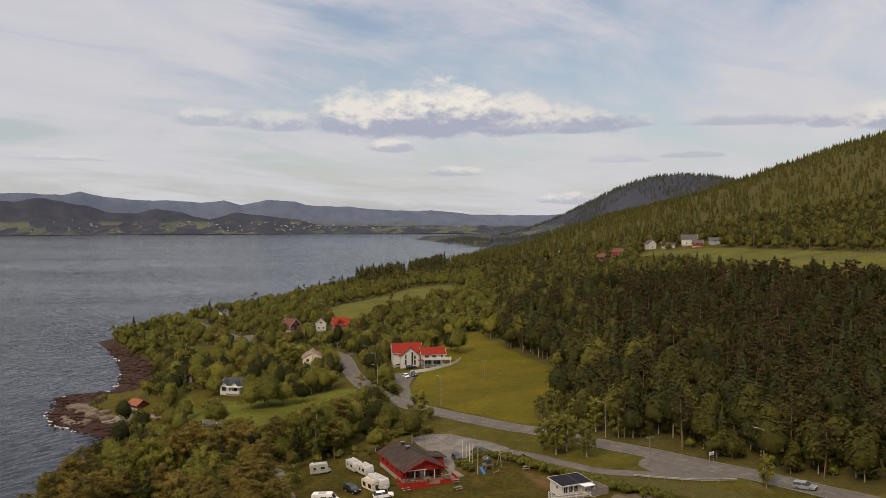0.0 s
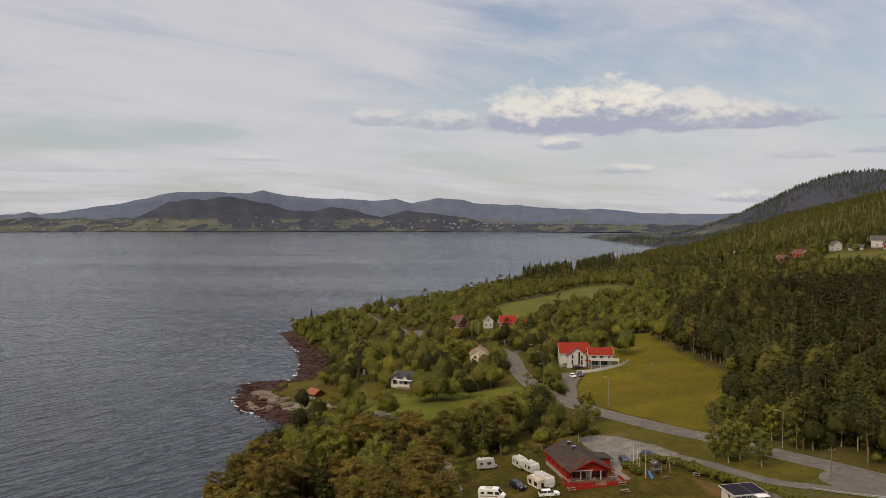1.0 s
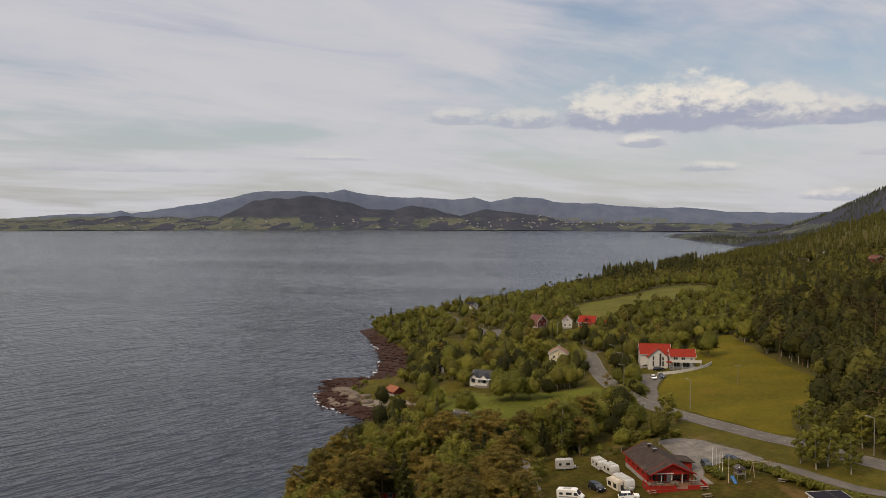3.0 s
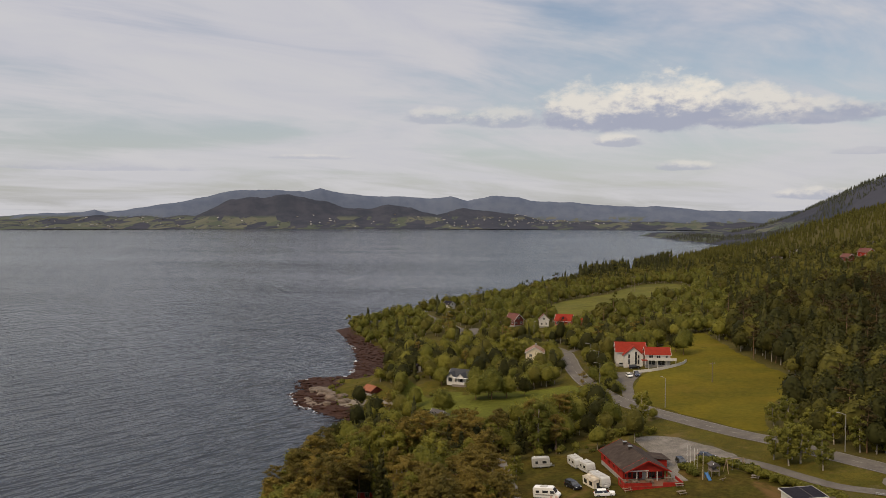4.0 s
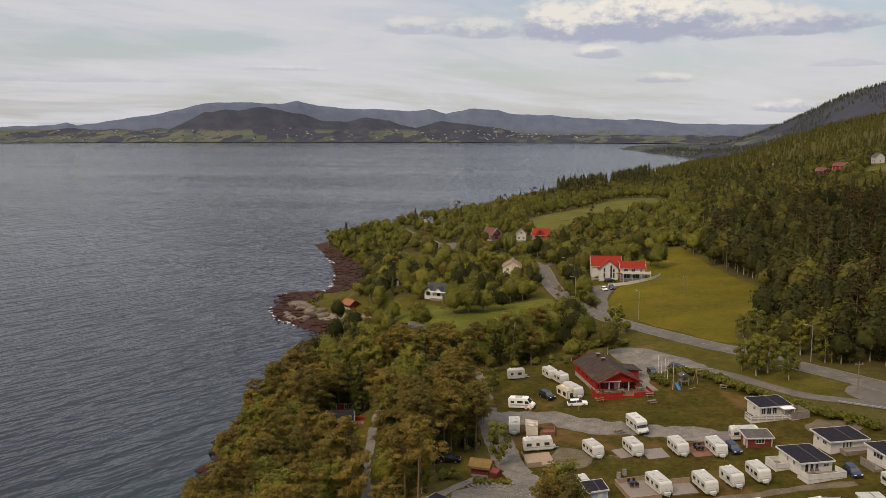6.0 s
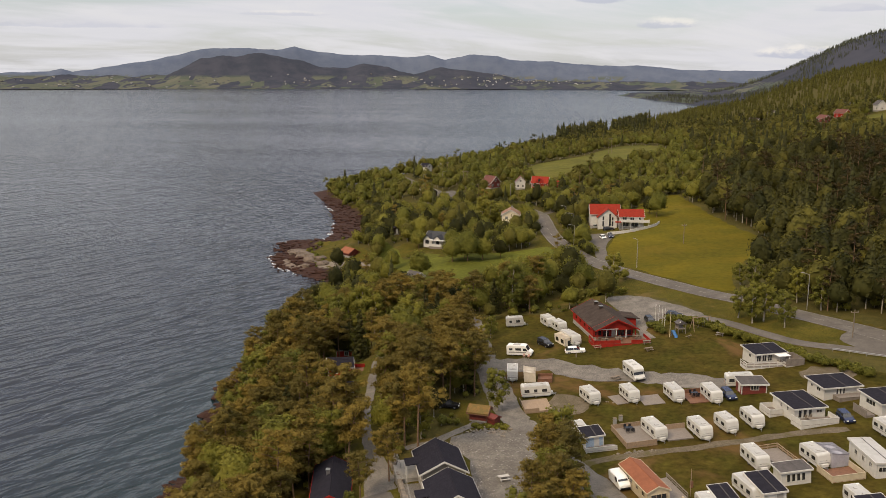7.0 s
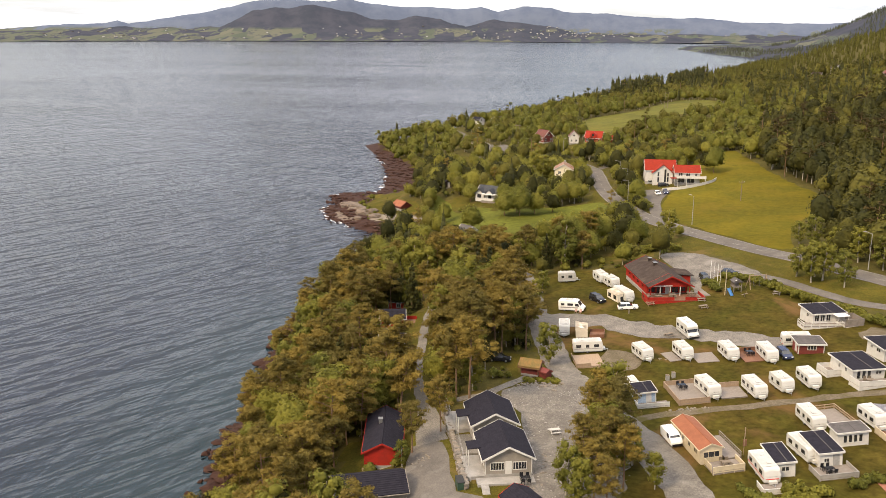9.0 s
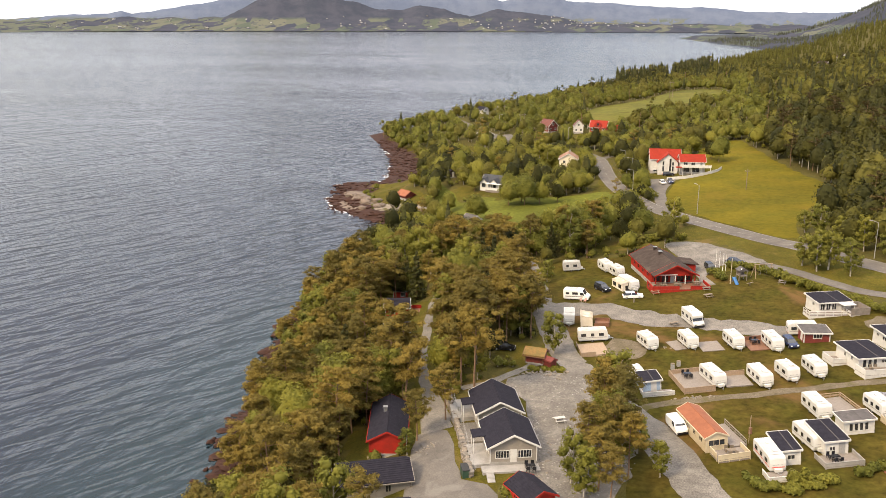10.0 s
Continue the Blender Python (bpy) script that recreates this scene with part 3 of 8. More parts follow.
def tubes(*rows, sides=6):
    bm = bmesh.new()
    for r in rows:
        tube(bm, *r, sides=sides)
    return bm


def prism(bm, outline, x0, x1):
    """Extrudes an outline of (y, z) from x0 to x1."""
    a = [bm.verts.new((x0, y, z)) for y, z in outline]
    b = [bm.verts.new((x1, y, z)) for y, z in outline]
    n = len(outline)
    for i in range(n):
        j = (i + 1) % n
        bm.faces.new((a[i], a[j], b[j], b[i]))
    bm.faces.new(a[::-1])
    bm.faces.new(b)


def height(x, y):
    return float(ground(np.array([x]), np.array([y]))[0])


def level(x, y, turn, lift=0.0):
    """A pose upright on the land."""
    return pose(x, y, height(x, y) + lift, 0, 0, turn)


def lying(x, y, turn, lift=0.0, reach=2.0):
    """A pose that follows the slope of the land."""
    dx = (height(x + reach, y) - height(x - reach, y)) / (2 * reach)
    dy = (height(x, y + reach) - height(x, y - reach)) / (2 * reach)
    up = Vector((-dx, -dy, 1)).normalized()
    c, s = math.cos(radians(turn)), math.sin(radians(turn))
    right = Vector((c, s, 0))
    right = (right - up * right.dot(up)).normalized()
    fore = up.cross(right)
    m = Matrix((right, fore, up)).transposed().to_4x4()
    mid = 0.25 * (height(x + reach, y) + height(x - reach, y) + height(x, y + reach) + height(x, y - reach))
    m.translation = (x, y, mid + lift)
    return m


def spline(points, step):
    """A smooth line through points, about step metres from corner to corner."""
    p = [Vector(q) for q in points]
    p = [2 * p[0] - p[1]] + p + [2 * p[-1] - p[-2]]
    out = []
    for a, b, c, d in zip(p, p[1:], p[2:], p[3:]):
        n = max(1, int((c - b).length / step))
        for i in range(n):
            t = i / n
            out.append(0.5 * (2 * b + (c - a) * t + (2 * a - 5 * b + 4 * c - d) * t * t + (3 * b - a - 3 * c + d) * t ** 3))
    return out + [p[-2]]


def ring(points, step, jitter=0.0, seed=1):
    """A closed smooth outline with an uneven edge."""
    rng = random.Random(seed)
    p = [Vector(q) for q in points]
    out = []
    for i in range(len(p)):
        a, b, c, d = p[i - 1], p[i], p[(i + 1) % len(p)], p[(i + 2) % len(p)]
        n = max(1, int((c - b).length / step))
        for k in range(n):
            t = k / n
            q = 0.5 * (2 * b + (c - a) * t + (2 * a - 5 * b + 4 * c - d) * t * t + (3 * b - a - 3 * c + d) * t ** 3)
            out.append(q + Vector((rng.uniform(-jitter, jitter), rng.uniform(-jitter, jitter))))
    return out


def within(points, x, y):
    x, y = np.asarray(x, float), np.asarray(y, float)
    hit = np.zeros(x.shape, bool)
    for (x0, y0), (x1, y1) in zip(points, points[1:] + points[:1]):
        if y0 != y1:
            hit ^= ((y0 > y) != (y1 > y)) & (x < (x1 - x0) * (y - y0) / (y1 - y0) + x0)
    return hit


def near_line(points, x, y):
    best = np.full(np.shape(x), 1e9)
    for (x0, y0), (x1, y1) in zip(points, points[1:]):
        dx, dy = x1 - x0, y1 - y0
        k = np.clip(((x - x0) * dx + (y - y0) * dy) / (dx * dx + dy * dy + 1e-9), 0, 1)
        best = np.minimum(best, np.hypot(x - x0 - k * dx, y - y0 - k * dy))
    return best


def sheet(name, points, mat, label, category, lift, step=2.5, jitter=0.3, seed=1):
    """A patch of ground surface that follows the land."""
    outline = ring(points, step, jitter, seed)
    flat = [(p.x, p.y) for p in outline]
    xs, ys = [p[0] for p in flat], [p[1] for p in flat]
    gx, gy = np.meshgrid(np.arange(min(xs), max(xs), step), np.arange(min(ys), max(ys), step))
    inside = within(flat, gx.ravel(), gy.ravel()) & (near_line(flat + flat[:1], gx.ravel(), gy.ravel()) > step * 0.5)
    extra = list(zip(gx.ravel()[inside], gy.ravel()[inside]))
    n = len(flat)
    co, _, faces, *_ = delaunay_2d_cdt([Vector(p) for p in flat + extra], [(i, (i + 1) % n) for i in range(n)], [list(range(n))], 1, 1e-4)
    co = np.array([(v.x, v.y) for v in co])
    v = np.column_stack([co, ground(co[:, 0], co[:, 1]) + lift])
    f = np.array([list(q) for q in faces if len(q) == 3])
    ob = new(name, fast_mesh(name, v, f, [mat], smooth=True))
    return tagged(ob, label, category, kind="structure")


def ribbon(name, points, width, mat, label, category, lift, step=2.0, jitter=0.12, seed=2):
    """A road that follows the land."""
    rng = random.Random(seed)
    line = spline(points, step)
    rows = []
    for i, p in enumerate(line):
        way = (line[min(i + 1, len(line) - 1)] - line[max(i - 1, 0)]).normalized()
        side = Vector((-way.y, way.x))
        w = width(i / (len(line) - 1)) if callable(width) else width
        for k in range(-3, 4):
            off = k / 6 * w + (rng.uniform(-jitter, jitter) if abs(k) == 3 else 0)
            rows.append(p + side * off)
    xy = np.array([(p.x, p.y) for p in rows])
    v = np.column_stack([xy, ground(xy[:, 0], xy[:, 1]) + lift])
    f = [(i * 7 + k, i * 7 + k + 1, i * 7 + k + 8, i * 7 + k + 7) for i in range(len(line) - 1) for k in range(6)]
    ob = new(name, fast_mesh(name, v, f, [mat], smooth=True))
    return tagged(ob, label, category, kind="structure")


# ---- land, water and the far shore ----
def steps(*spans):
    out = [spans[0][0]]
    for a, b, s in spans:
        n = max(1, round((b - a) / s))
        out += [a + (b - a) * (i + 1) / n for i in range(n)]
    return np.array(out)


def shore_width(x, y):
    """Width of the bare weedy rocks along the water."""
    return 4.0 + 4.5 * ramp(np.asarray(y, float), 265, 300) + 8.0 * bump(x, y, -142, 392, 30, 38) + 3.0 * bump(x, y, -140, 330, 25, 22)


def make_ground():
    gx = steps((-420, -220, 20), (-220, 90, 2.0), (90, 300, 4), (300, 700, 12), (700, 3200, 50))
    gy = steps((-500, 60, 30), (60, 380, 2.0), (380, 620, 3), (620, 1300, 10), (1300, 3600, 30), (3600, 4900, 100))
    X, Y = np.meshgrid(gx, gy)
    Z = ground(X.ravel(), Y.ravel()).reshape(X.shape)
    D = coast_distance(X.ravel(), Y.ravel()).reshape(X.shape)
    nx, ny = len(gx), len(gy)
    i, j = np.meshgrid(np.arange(nx - 1), np.arange(ny - 1))
    a = (j * nx + i).ravel()
    f = np.column_stack([a, a + 1, a + 1 + nx, a + nx])
    dm = (D[:-1, :-1] + D[1:, 1:]).ravel() / 2
    xm, ym = (X[:-1, :-1] + X[1:, 1:]).ravel() / 2, (Y[:-1, :-1] + Y[1:, 1:]).ravel() / 2
    uneven = wobble(xm, ym, 3.0, 5.0) * 2.5
    slot = np.zeros(len(f), int)
    slot[dm + uneven < shore_width(xm, ym)] = 1
    crag = bump(xm, ym, -136, 315, 4, 9, 30) + bump(xm, ym, -130, 307, 5, 4) > 0.7
    slot[crag & (dm > 2.5)] = 2
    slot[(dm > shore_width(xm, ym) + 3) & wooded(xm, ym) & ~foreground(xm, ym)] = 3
    # the most distant land takes the haze-tinted colours of the far shore
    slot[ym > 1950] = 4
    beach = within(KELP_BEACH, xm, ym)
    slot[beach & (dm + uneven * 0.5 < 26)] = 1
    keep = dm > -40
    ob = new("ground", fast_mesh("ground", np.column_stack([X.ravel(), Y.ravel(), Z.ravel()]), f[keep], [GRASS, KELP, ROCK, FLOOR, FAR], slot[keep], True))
    tagged(ob, "rough grass and woodland ground sloping down to a dark rocky shore", "ground", kind="structure")


def make_water():
    gx, gy = steps((-7000, 7000, 1000)), steps((-1500, 4990, 700))
    X, Y = np.meshgrid(gx, gy)
    nx = len(gx)
    i, j = np.meshgrid(np.arange(nx - 1), np.arange(len(gy) - 1))
    a = (j * nx + i).ravel()
    ob = new("water", fast_mesh("water", np.column_stack([X.ravel(), Y.ravel(), X.ravel() * 0]), np.column_stack([a, a + 1, a + 1 + nx, a + nx]), [SEA]))
    tagged(ob, "wide blue-grey fjord with small wind waves", "water", kind="structure")


BACK_RIDGE = [(-62, 60), (-50, 40), (-41.8, 42), (-38.8, 64), (-36.3, 70), (-35.6, 85), (-35.0, 70), (-34.1, 79), (-32.5, 103), (-30.8, 124), (-29.1, 154), (-27.7, 185),
              (-25.6, 192), (-23.1, 184), (-22.1, 200), (-20.6, 174), (-18.5, 159), (-16.7, 160), (-15.2, 148), (-13.8, 161), (-12.7, 137), (-11.2, 164),
              (-9.4, 158), (-8.7, 137), (-5.9, 129), (-4.1, 114), (-1.4, 106), (-0.7, 112), (2.0, 88), (5.9, 84), (9, 92), (30, 90)]
FORE_RIDGE = [(-62, 40), (-41.8, 42), (-38.8, 44), (-36.3, 56), (-34.1, 52), (-29.8, 54), (-29.1, 80), (-27.7, 139), (-25.6, 145), (-24.9, 162), (-23.1, 152), (-22.1, 130), (-20.6, 100),
              (-19.2, 94), (-17.8, 109), (-16.3, 104), (-15.6, 75), (-14.7, 64), (-13.9, 82), (-13.0, 93), (-11.2, 85), (-9.8, 66), (-7.6, 36), (-4.1, 32), (1.0, 30), (30, 20)]


def far_height(az, r):
    back = np.interp(az, *zip(*BACK_RIDGE))
    fore = np.interp(az, *zip(*FORE_RIDGE))
    jag = wobble(az * 9, r / 60, 3.0, 4.0) * 2.2 + wobble(az * 30, r / 25, 3.0, 9.0) * 1.2
    shore = 4030 + 60 * wobble(az, az * 0, 2.5, 2.0)
    low = 26 * ramp(r, shore, shore + 300) - 3 * (1 - ramp(r, shore - 30, shore))
    low += 7 * wobble(az * 5, r / 70, 3.0, 1.0) * ramp(r, shore, shore + 120)
    f = (fore - 26) * np.exp(-0.5 * ((r - 4480) / np.where(r < 4480, 110, 60)) ** 2)
    b = back * ramp(r, 4540, 4780)
    return np.maximum(low + np.maximum(f, 0), b) + jag * ramp(r, shore + 100, 4500)


def make_far_shore():
    az, r = np.arange(-64, 24, 0.11), steps((3900, 4160, 20), (4160, 4600, 16), (4600, 4800, 14), (4800, 4900, 50))
    A, R = np.meshgrid(az, r)
    Z = far_height(A.ravel(), R.ravel())
    n = len(az)
    i, j = np.meshgrid(np.arange(n - 1), np.arange(len(r) - 1))
    a = (j * n + i).ravel()
    t = np.radians(A.ravel())
    v = np.column_stack([R.ravel() * np.sin(t), R.ravel() * np.cos(t), Z])
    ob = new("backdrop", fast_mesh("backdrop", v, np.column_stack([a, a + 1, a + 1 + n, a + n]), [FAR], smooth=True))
    tagged(ob, "far wooded hills and fields beyond the fjord, painted blue for haze", "hills", kind="structure")

make_ground()
make_water()
make_far_shore()

# ---- fields and roads ----
sheet("lawn", LAWN_AREA, LAWN, "worn olive-green lawn of a camp site", "lawn", 0.03, 3.0, 0.5, 3)
sheet("verge", VERGE, GRASS, "rough grass verge below the road", "grass", 0.025, 3.0, 0.5, 4)
sheet("meadow", HAY_MEADOW, MEADOW, "smooth yellow-green hay meadow beside the white house", "meadow", 0.04, 4.0, 0.7, 5)
sheet("meadow", GREEN_MEADOW, GREEN, "small lush green meadow among the trees", "meadow", 0.04, 4.0, 0.8, 6)
sheet("meadow", UPPER_MEADOW, STRAW, "pale green upper meadow between woods", "meadow", 0.05, 7.0, 1.5, 7)
sheet("meadow", HILL_FIELD, STRAW, "pale field below the hillside houses", "meadow", 0.05, 9.0, 1.5, 8)
sheet("lawn", SPIT_LAWN, GRASS, "grass patch by the boathouse", "lawn", 0.04, 2.0, 0.5, 9)
sheet("beach", COVE_SAND, BEACH, "narrow grey gravel beach between rocks", "beach", 0.06, 2.0, 0.4, 10)
sheet("parking_lot", PARKING, GRAVEL, "worn grey gravel parking lot behind the red lodge", "parking lot", 0.06, 2.5, 0.4, 11)
sheet("parking_lot", FAR_LOT, ASPHALT, "grey asphalt lot beside the shore road", "parking lot", 0.12, 2.5, 0.3, 15)
sheet("bare_ground", [(-15.5, 158.5), (-9.0, 158.0), (-8.6, 165.5), (-14.5, 168.0)], TRACK, "worn bare earth beside a caravan", "earth", 0.045, 1.5, 0.5, 16)
sheet("bare_ground", [(33.5, 178.0), (42.5, 178.5), (43.0, 183.5), (36.0, 185.0)], TRACK, "worn bare earth beside a white summer home", "earth", 0.045, 1.5, 0.6, 17)
sheet("yard", YARD, GRAVEL, "grey gravel yard beside the twin cabins", "yard", 0.06, 2.5, 0.4, 12)
sheet("yard", ASPHALT_YARD, ASPHALT, "cracked asphalt yard between cabins", "yard", 0.055, 2.5, 0.3, 13)
sheet("road_junction", JUNCTION, ASPHALT, "wide asphalt mouth of the camp lane", "road", 0.06, 2.5, 0.2, 14)
ribbon("road", MAIN_ROAD, 6.6, ASPHALT, "two-lane grey asphalt road winding along the slope", "road", 0.10, 3.0, 0.08)
ribbon("road", [(-42, 386), (-38.5, 392), (-33, 397), (-26, 401)], 4.0, ASPHALT, "short asphalt side road into the trees", "road", 0.085, 2.0)
ribbon("road", CAMP_LANE, 3.6, ASPHALT, "narrow asphalt lane into the camp site", "road", 0.09, 2.5)
ribbon("road", CAMP_ROAD, lambda k: 4.4 + 1.4 * math.sin(k * 3.1) + 2.2 * k ** 3, GRAVEL, "grey gravel road through the camp site", "road", 0.085, 2.0, 0.3)
ribbon("road", GRAVEL_STRIP, lambda k: 8.6 - 2.0 * k + 0.9 * math.sin(k * 17), GRAVEL, "gravel strip between caravan rows", "road", 0.095, 1.6, 0.9)
ribbon("track", FIELD_TRACK, 2.1, TRACK, "dirt wheel track across the lawn", "track", 0.07, 2.0, 0.3)
ribbon("footpath", FOOTPATH, lambda k: 2.0 + 3.2 * ramp(k, 0.75, 1.0), GRAVEL, "narrow gravel path under pines", "path", 0.07, 2.0, 0.25)
ribbon("track", [(196, 552), (203, 546.5), (220, 543), (238, 539), (262, 528), (292, 505)], 3.2, TRACK, "pale dirt track along the hillside field", "track", 0.15, 4.0, 0.3)
ribbon("footpath", SIDE_PATH, 1.8, GRAVEL, "short gravel path", "path", 0.07, 1.5, 0.2)
ribbon("driveway", DRIVEWAY, lambda k: 4.0 + 6.0 * ramp(k, 0.45, 1.0), ASPHALT, "asphalt driveway up to the white house", "driveway", 0.08, 2.0, 0.15)


def road_marks():
    line = spline(MAIN_ROAD, 1.0)
    bm = bmesh.new()

    def strip(a, b, off, wide):
        rows = []
        for i in range(a, b + 1):
            way = (line[min(i + 1, len(line) - 1)] - line[max(i - 1, 0)]).normalized()
            side = Vector((-way.y, way.x))
            for k in (-1, 1):
                p = line[i] + side * (off + k * wide / 2)
                rows.append(bm.verts.new((p.x, p.y, height(p.x, p.y) + 0.115)))
        for i in range(0, len(rows) - 2, 2):
            bm.faces.new((rows[i], rows[i + 1], rows[i + 3], rows[i + 2]))

    n = len(line) - 2
    for i in range(120, n - 90, 9):
        strip(i, i + 3, 0.0, 0.14)
    for off in (-2.95, 2.95):
        strip(100, n - 60, off, 0.10)
    me = bpy.data.meshes.new("road_marking")
    bm.to_mesh(me)
    bm.free()
    me.materials.append(PAINTED_LINE)
    tagged(new("road_marking", me), "worn white lines on the road", "road marking", kind="structure")


road_marks()


# ---- trees ----
def leaves(rng, centres, radii, per, size, hollow=0.5, droop=0.0, slim=0.6, outward=None, loose=0.45):
    """Leaf clumps: small faces strewn through ellipsoids. Returns corners and faces."""
    c = np.repeat(np.asarray(centres, float), per, axis=0)
    r = np.repeat(np.asarray(radii, float), per, axis=0)
    n = len(c)
    way = rng.normal(size=(n, 3))
    if outward is not None:
        way += np.repeat(np.asarray(outward, float), per, axis=0) * 1.3
    way /= np.linalg.norm(way, axis=1)[:, None]
    depth = hollow + (1 - hollow) * rng.random(n) ** 0.6
    return leaf_faces(rng, c + way * r * depth[:, None], way * 1.3 + np.array([0, 0, 0.45 - droop]), size, slim, loose)


def leaf_faces(rng, p, facing, size, slim=0.6, loose=0.45):
    """One small face at each place, turned roughly the way it is told."""
    n = len(p)
    tilt = facing + rng.normal(size=(n, 3)) * loose
    tilt /= np.linalg.norm(tilt, axis=1)[:, None]
    u = np.cross(tilt, rng.normal(size=(n, 3)))
    u /= np.linalg.norm(u, axis=1)[:, None] + 1e-9
    v = np.cross(tilt, u)
    s = size * (0.55 + 0.9 * rng.random(n))[:, None]
    a, b = u * s, v * s * (slim + 0.3 * rng.random(n))[:, None]
    corners = np.stack([p - a, p + a * 0.6 - b, p + a * 0.6 + b], 1)
    return corners.reshape(-1, 3), np.arange(3 * n).reshape(-1, 3)


ICO = bmesh.new()
bmesh.ops.create_icosphere(ICO, subdivisions=1, radius=1.0)
ICO_V, ICO_F = np.array([tuple(v.co) for v in ICO.verts]), np.array([[v.index for v in f.verts] for f in ICO.faces])
ICO.free()


def lumps(rng, centres, radii, size=0.8):
    """The dense inside of leaf clumps: small uneven bodies."""
    V, F = [], []
    for i, (c, r) in enumerate(zip(centres, radii)):
        a = rng.random() * 6.28
        x, y = ICO_V[:, 0] * math.cos(a) - ICO_V[:, 1] * math.sin(a), ICO_V[:, 0] * math.sin(a) + ICO_V[:, 1] * math.cos(a)
        k = (size * rng.uniform(0.85, 1.1, len(ICO_V)))[:, None]
        V.append(np.column_stack([x, y, ICO_V[:, 2]]) * k * np.asarray(r) + np.asarray(c))
        F.append(ICO_F + i * len(ICO_V))
    return np.concatenate(V), np.concatenate(F)


def stem(points, radii, sides=6):
    """A tapering trunk or limb along points."""
    pts = [Vector(p) for p in points]
    v, f = [], []
    for i, (p, r) in enumerate(zip(pts, radii)):
        way = (pts[min(i + 1, len(pts) - 1)] - pts[max(i - 1, 0)]).normalized()
        u = way.orthogonal().normalized()
        w = way.cross(u)
        for k in range(sides):
            t = 2 * math.pi * k / sides
            v.append(tuple(p + r * (math.cos(t) * u + math.sin(t) * w)))
        if i:
            for k in range(sides):
                a, b = (i - 1) * sides, i * sides
                f += [(a + k, a + (k + 1) % sides, b + k), (a + (k + 1) % sides, b + (k + 1) % sides, b + k)]
    return np.array(v), np.array(f)


def join(pieces):
    v, f, n = [], [], 0
    for a, b in pieces:
        v.append(a)
        f.append(b + n)
        n += len(a)
    return np.concatenate(v), np.concatenate(f)


def pine(seed, tall, per, size, limbs=13, reach_share=0.215):
    """A pine with a bare trunk and flat, layered pads of needles on bent limbs."""
    rng = np.random.default_rng(seed)
    lean = rng.normal(size=2) * 0.45
    spine = lambda k: (lean[0] * k * k + 0.15 * math.sin(5 * k + seed), lean[1] * k * k, tall * k)
    trunk = [stem([spine(k) for k in (-0.04, 0.0, 0.2, 0.45, 0.7, 0.95)], [0.24, 0.2, 0.16, 0.13, 0.09, 0.03])]
    centres, radii, outs = [], [], []
    start = rng.uniform(0.36, 0.48)
    for i in range(limbs):
        k = start + (0.97 - start) * (i + 0.5) / limbs
        a = i * 2.4 + rng.random() * 1.1
        round_top = math.sqrt(max(0.05, 1 - ((k - 0.62) / 0.40) ** 2)) if k > 0.62 else 0.72 + 0.28 * (k - start) / (0.62 - start)
        reach = tall * reach_share * round_top * (0.72 + 0.5 * rng.random())
        p = Vector(spine(k))
        tip = p + Vector((math.cos(a) * reach, math.sin(a) * reach, reach * (0.05 + 0.3 * rng.random())))
        trunk.append(stem([p, p.lerp(tip, 0.55) + Vector((0, 0, 0.15)), tip], [0.055, 0.04, 0.015], 4))
        for q in (0.42, 0.72, 1.0):
            c = p.lerp(tip, q) + Vector(rng.normal(size=3) * 0.32)
            w = tall * (0.045 + 0.036 * rng.random())
            centres.append(tuple(c))
            radii.append((w * 1.35, w * 1.35, w * 0.62))
            outs.append((math.cos(a) * 0.4, math.sin(a) * 0.4, 0.45))
    top = Vector(spine(0.98))
    centres += [tuple(top), tuple(top - Vector((0.2, 0.1, 0.6)))]
    radii += [(0.75, 0.75, 0.6), (1.1, 1.1, 0.6)]
    outs += [(0, 0, 0.8)] * 2
    return join(trunk), join([lumps(rng, centres, radii, 0.52), leaves(rng, centres, radii, per, size, 0.42, 0.0, 0.14, outs, 0.75)])


def broadleaf(seed, tall, per, size, clumps=26, wide=0.30):
    rng = np.random.default_rng(seed)
    spine = lambda k: (0.3 * math.sin(2 * k + seed), 0.3 * math.cos(3 * k + seed), tall * k)
    trunk = [stem([spine(k) for k in (-0.04, 0.1, 0.35, 0.6, 0.9)], [0.2, 0.17, 0.13, 0.09, 0.03])]
    centres, radii, outs = [], [], []
    for i in range(clumps):
        k = 0.20 + 0.74 * (i + rng.random()) / clumps
        a = i * 2.4 + rng.random()
        girth = tall * wide * math.sin(math.pi * min(1, (k - 0.10) / 0.92)) ** 0.7
        reach = girth * (0.35 + 0.5 * rng.random())
        p = Vector(spine(k * 0.8))
        tip = Vector((spine(k)[0] + math.cos(a) * reach, spine(k)[1] + math.sin(a) * reach, tall * k))
        if i % 3 == 0:
            trunk.append(stem([p, p.lerp(tip, 0.6), tip], [0.05, 0.035, 0.012], 4))
        s = tall * (0.085 + 0.05 * rng.random())
        centres.append(tuple(tip))
        radii.append((s * 1.1, s * 1.1, s * 0.9))
        outs.append((math.cos(a) * 0.6, math.sin(a) * 0.6, 0.5))
    return join(trunk), join([lumps(rng, centres, radii, 0.58), leaves(rng, centres, radii, per, size, 0.5, 0.0, 0.5, outs, 0.7)])


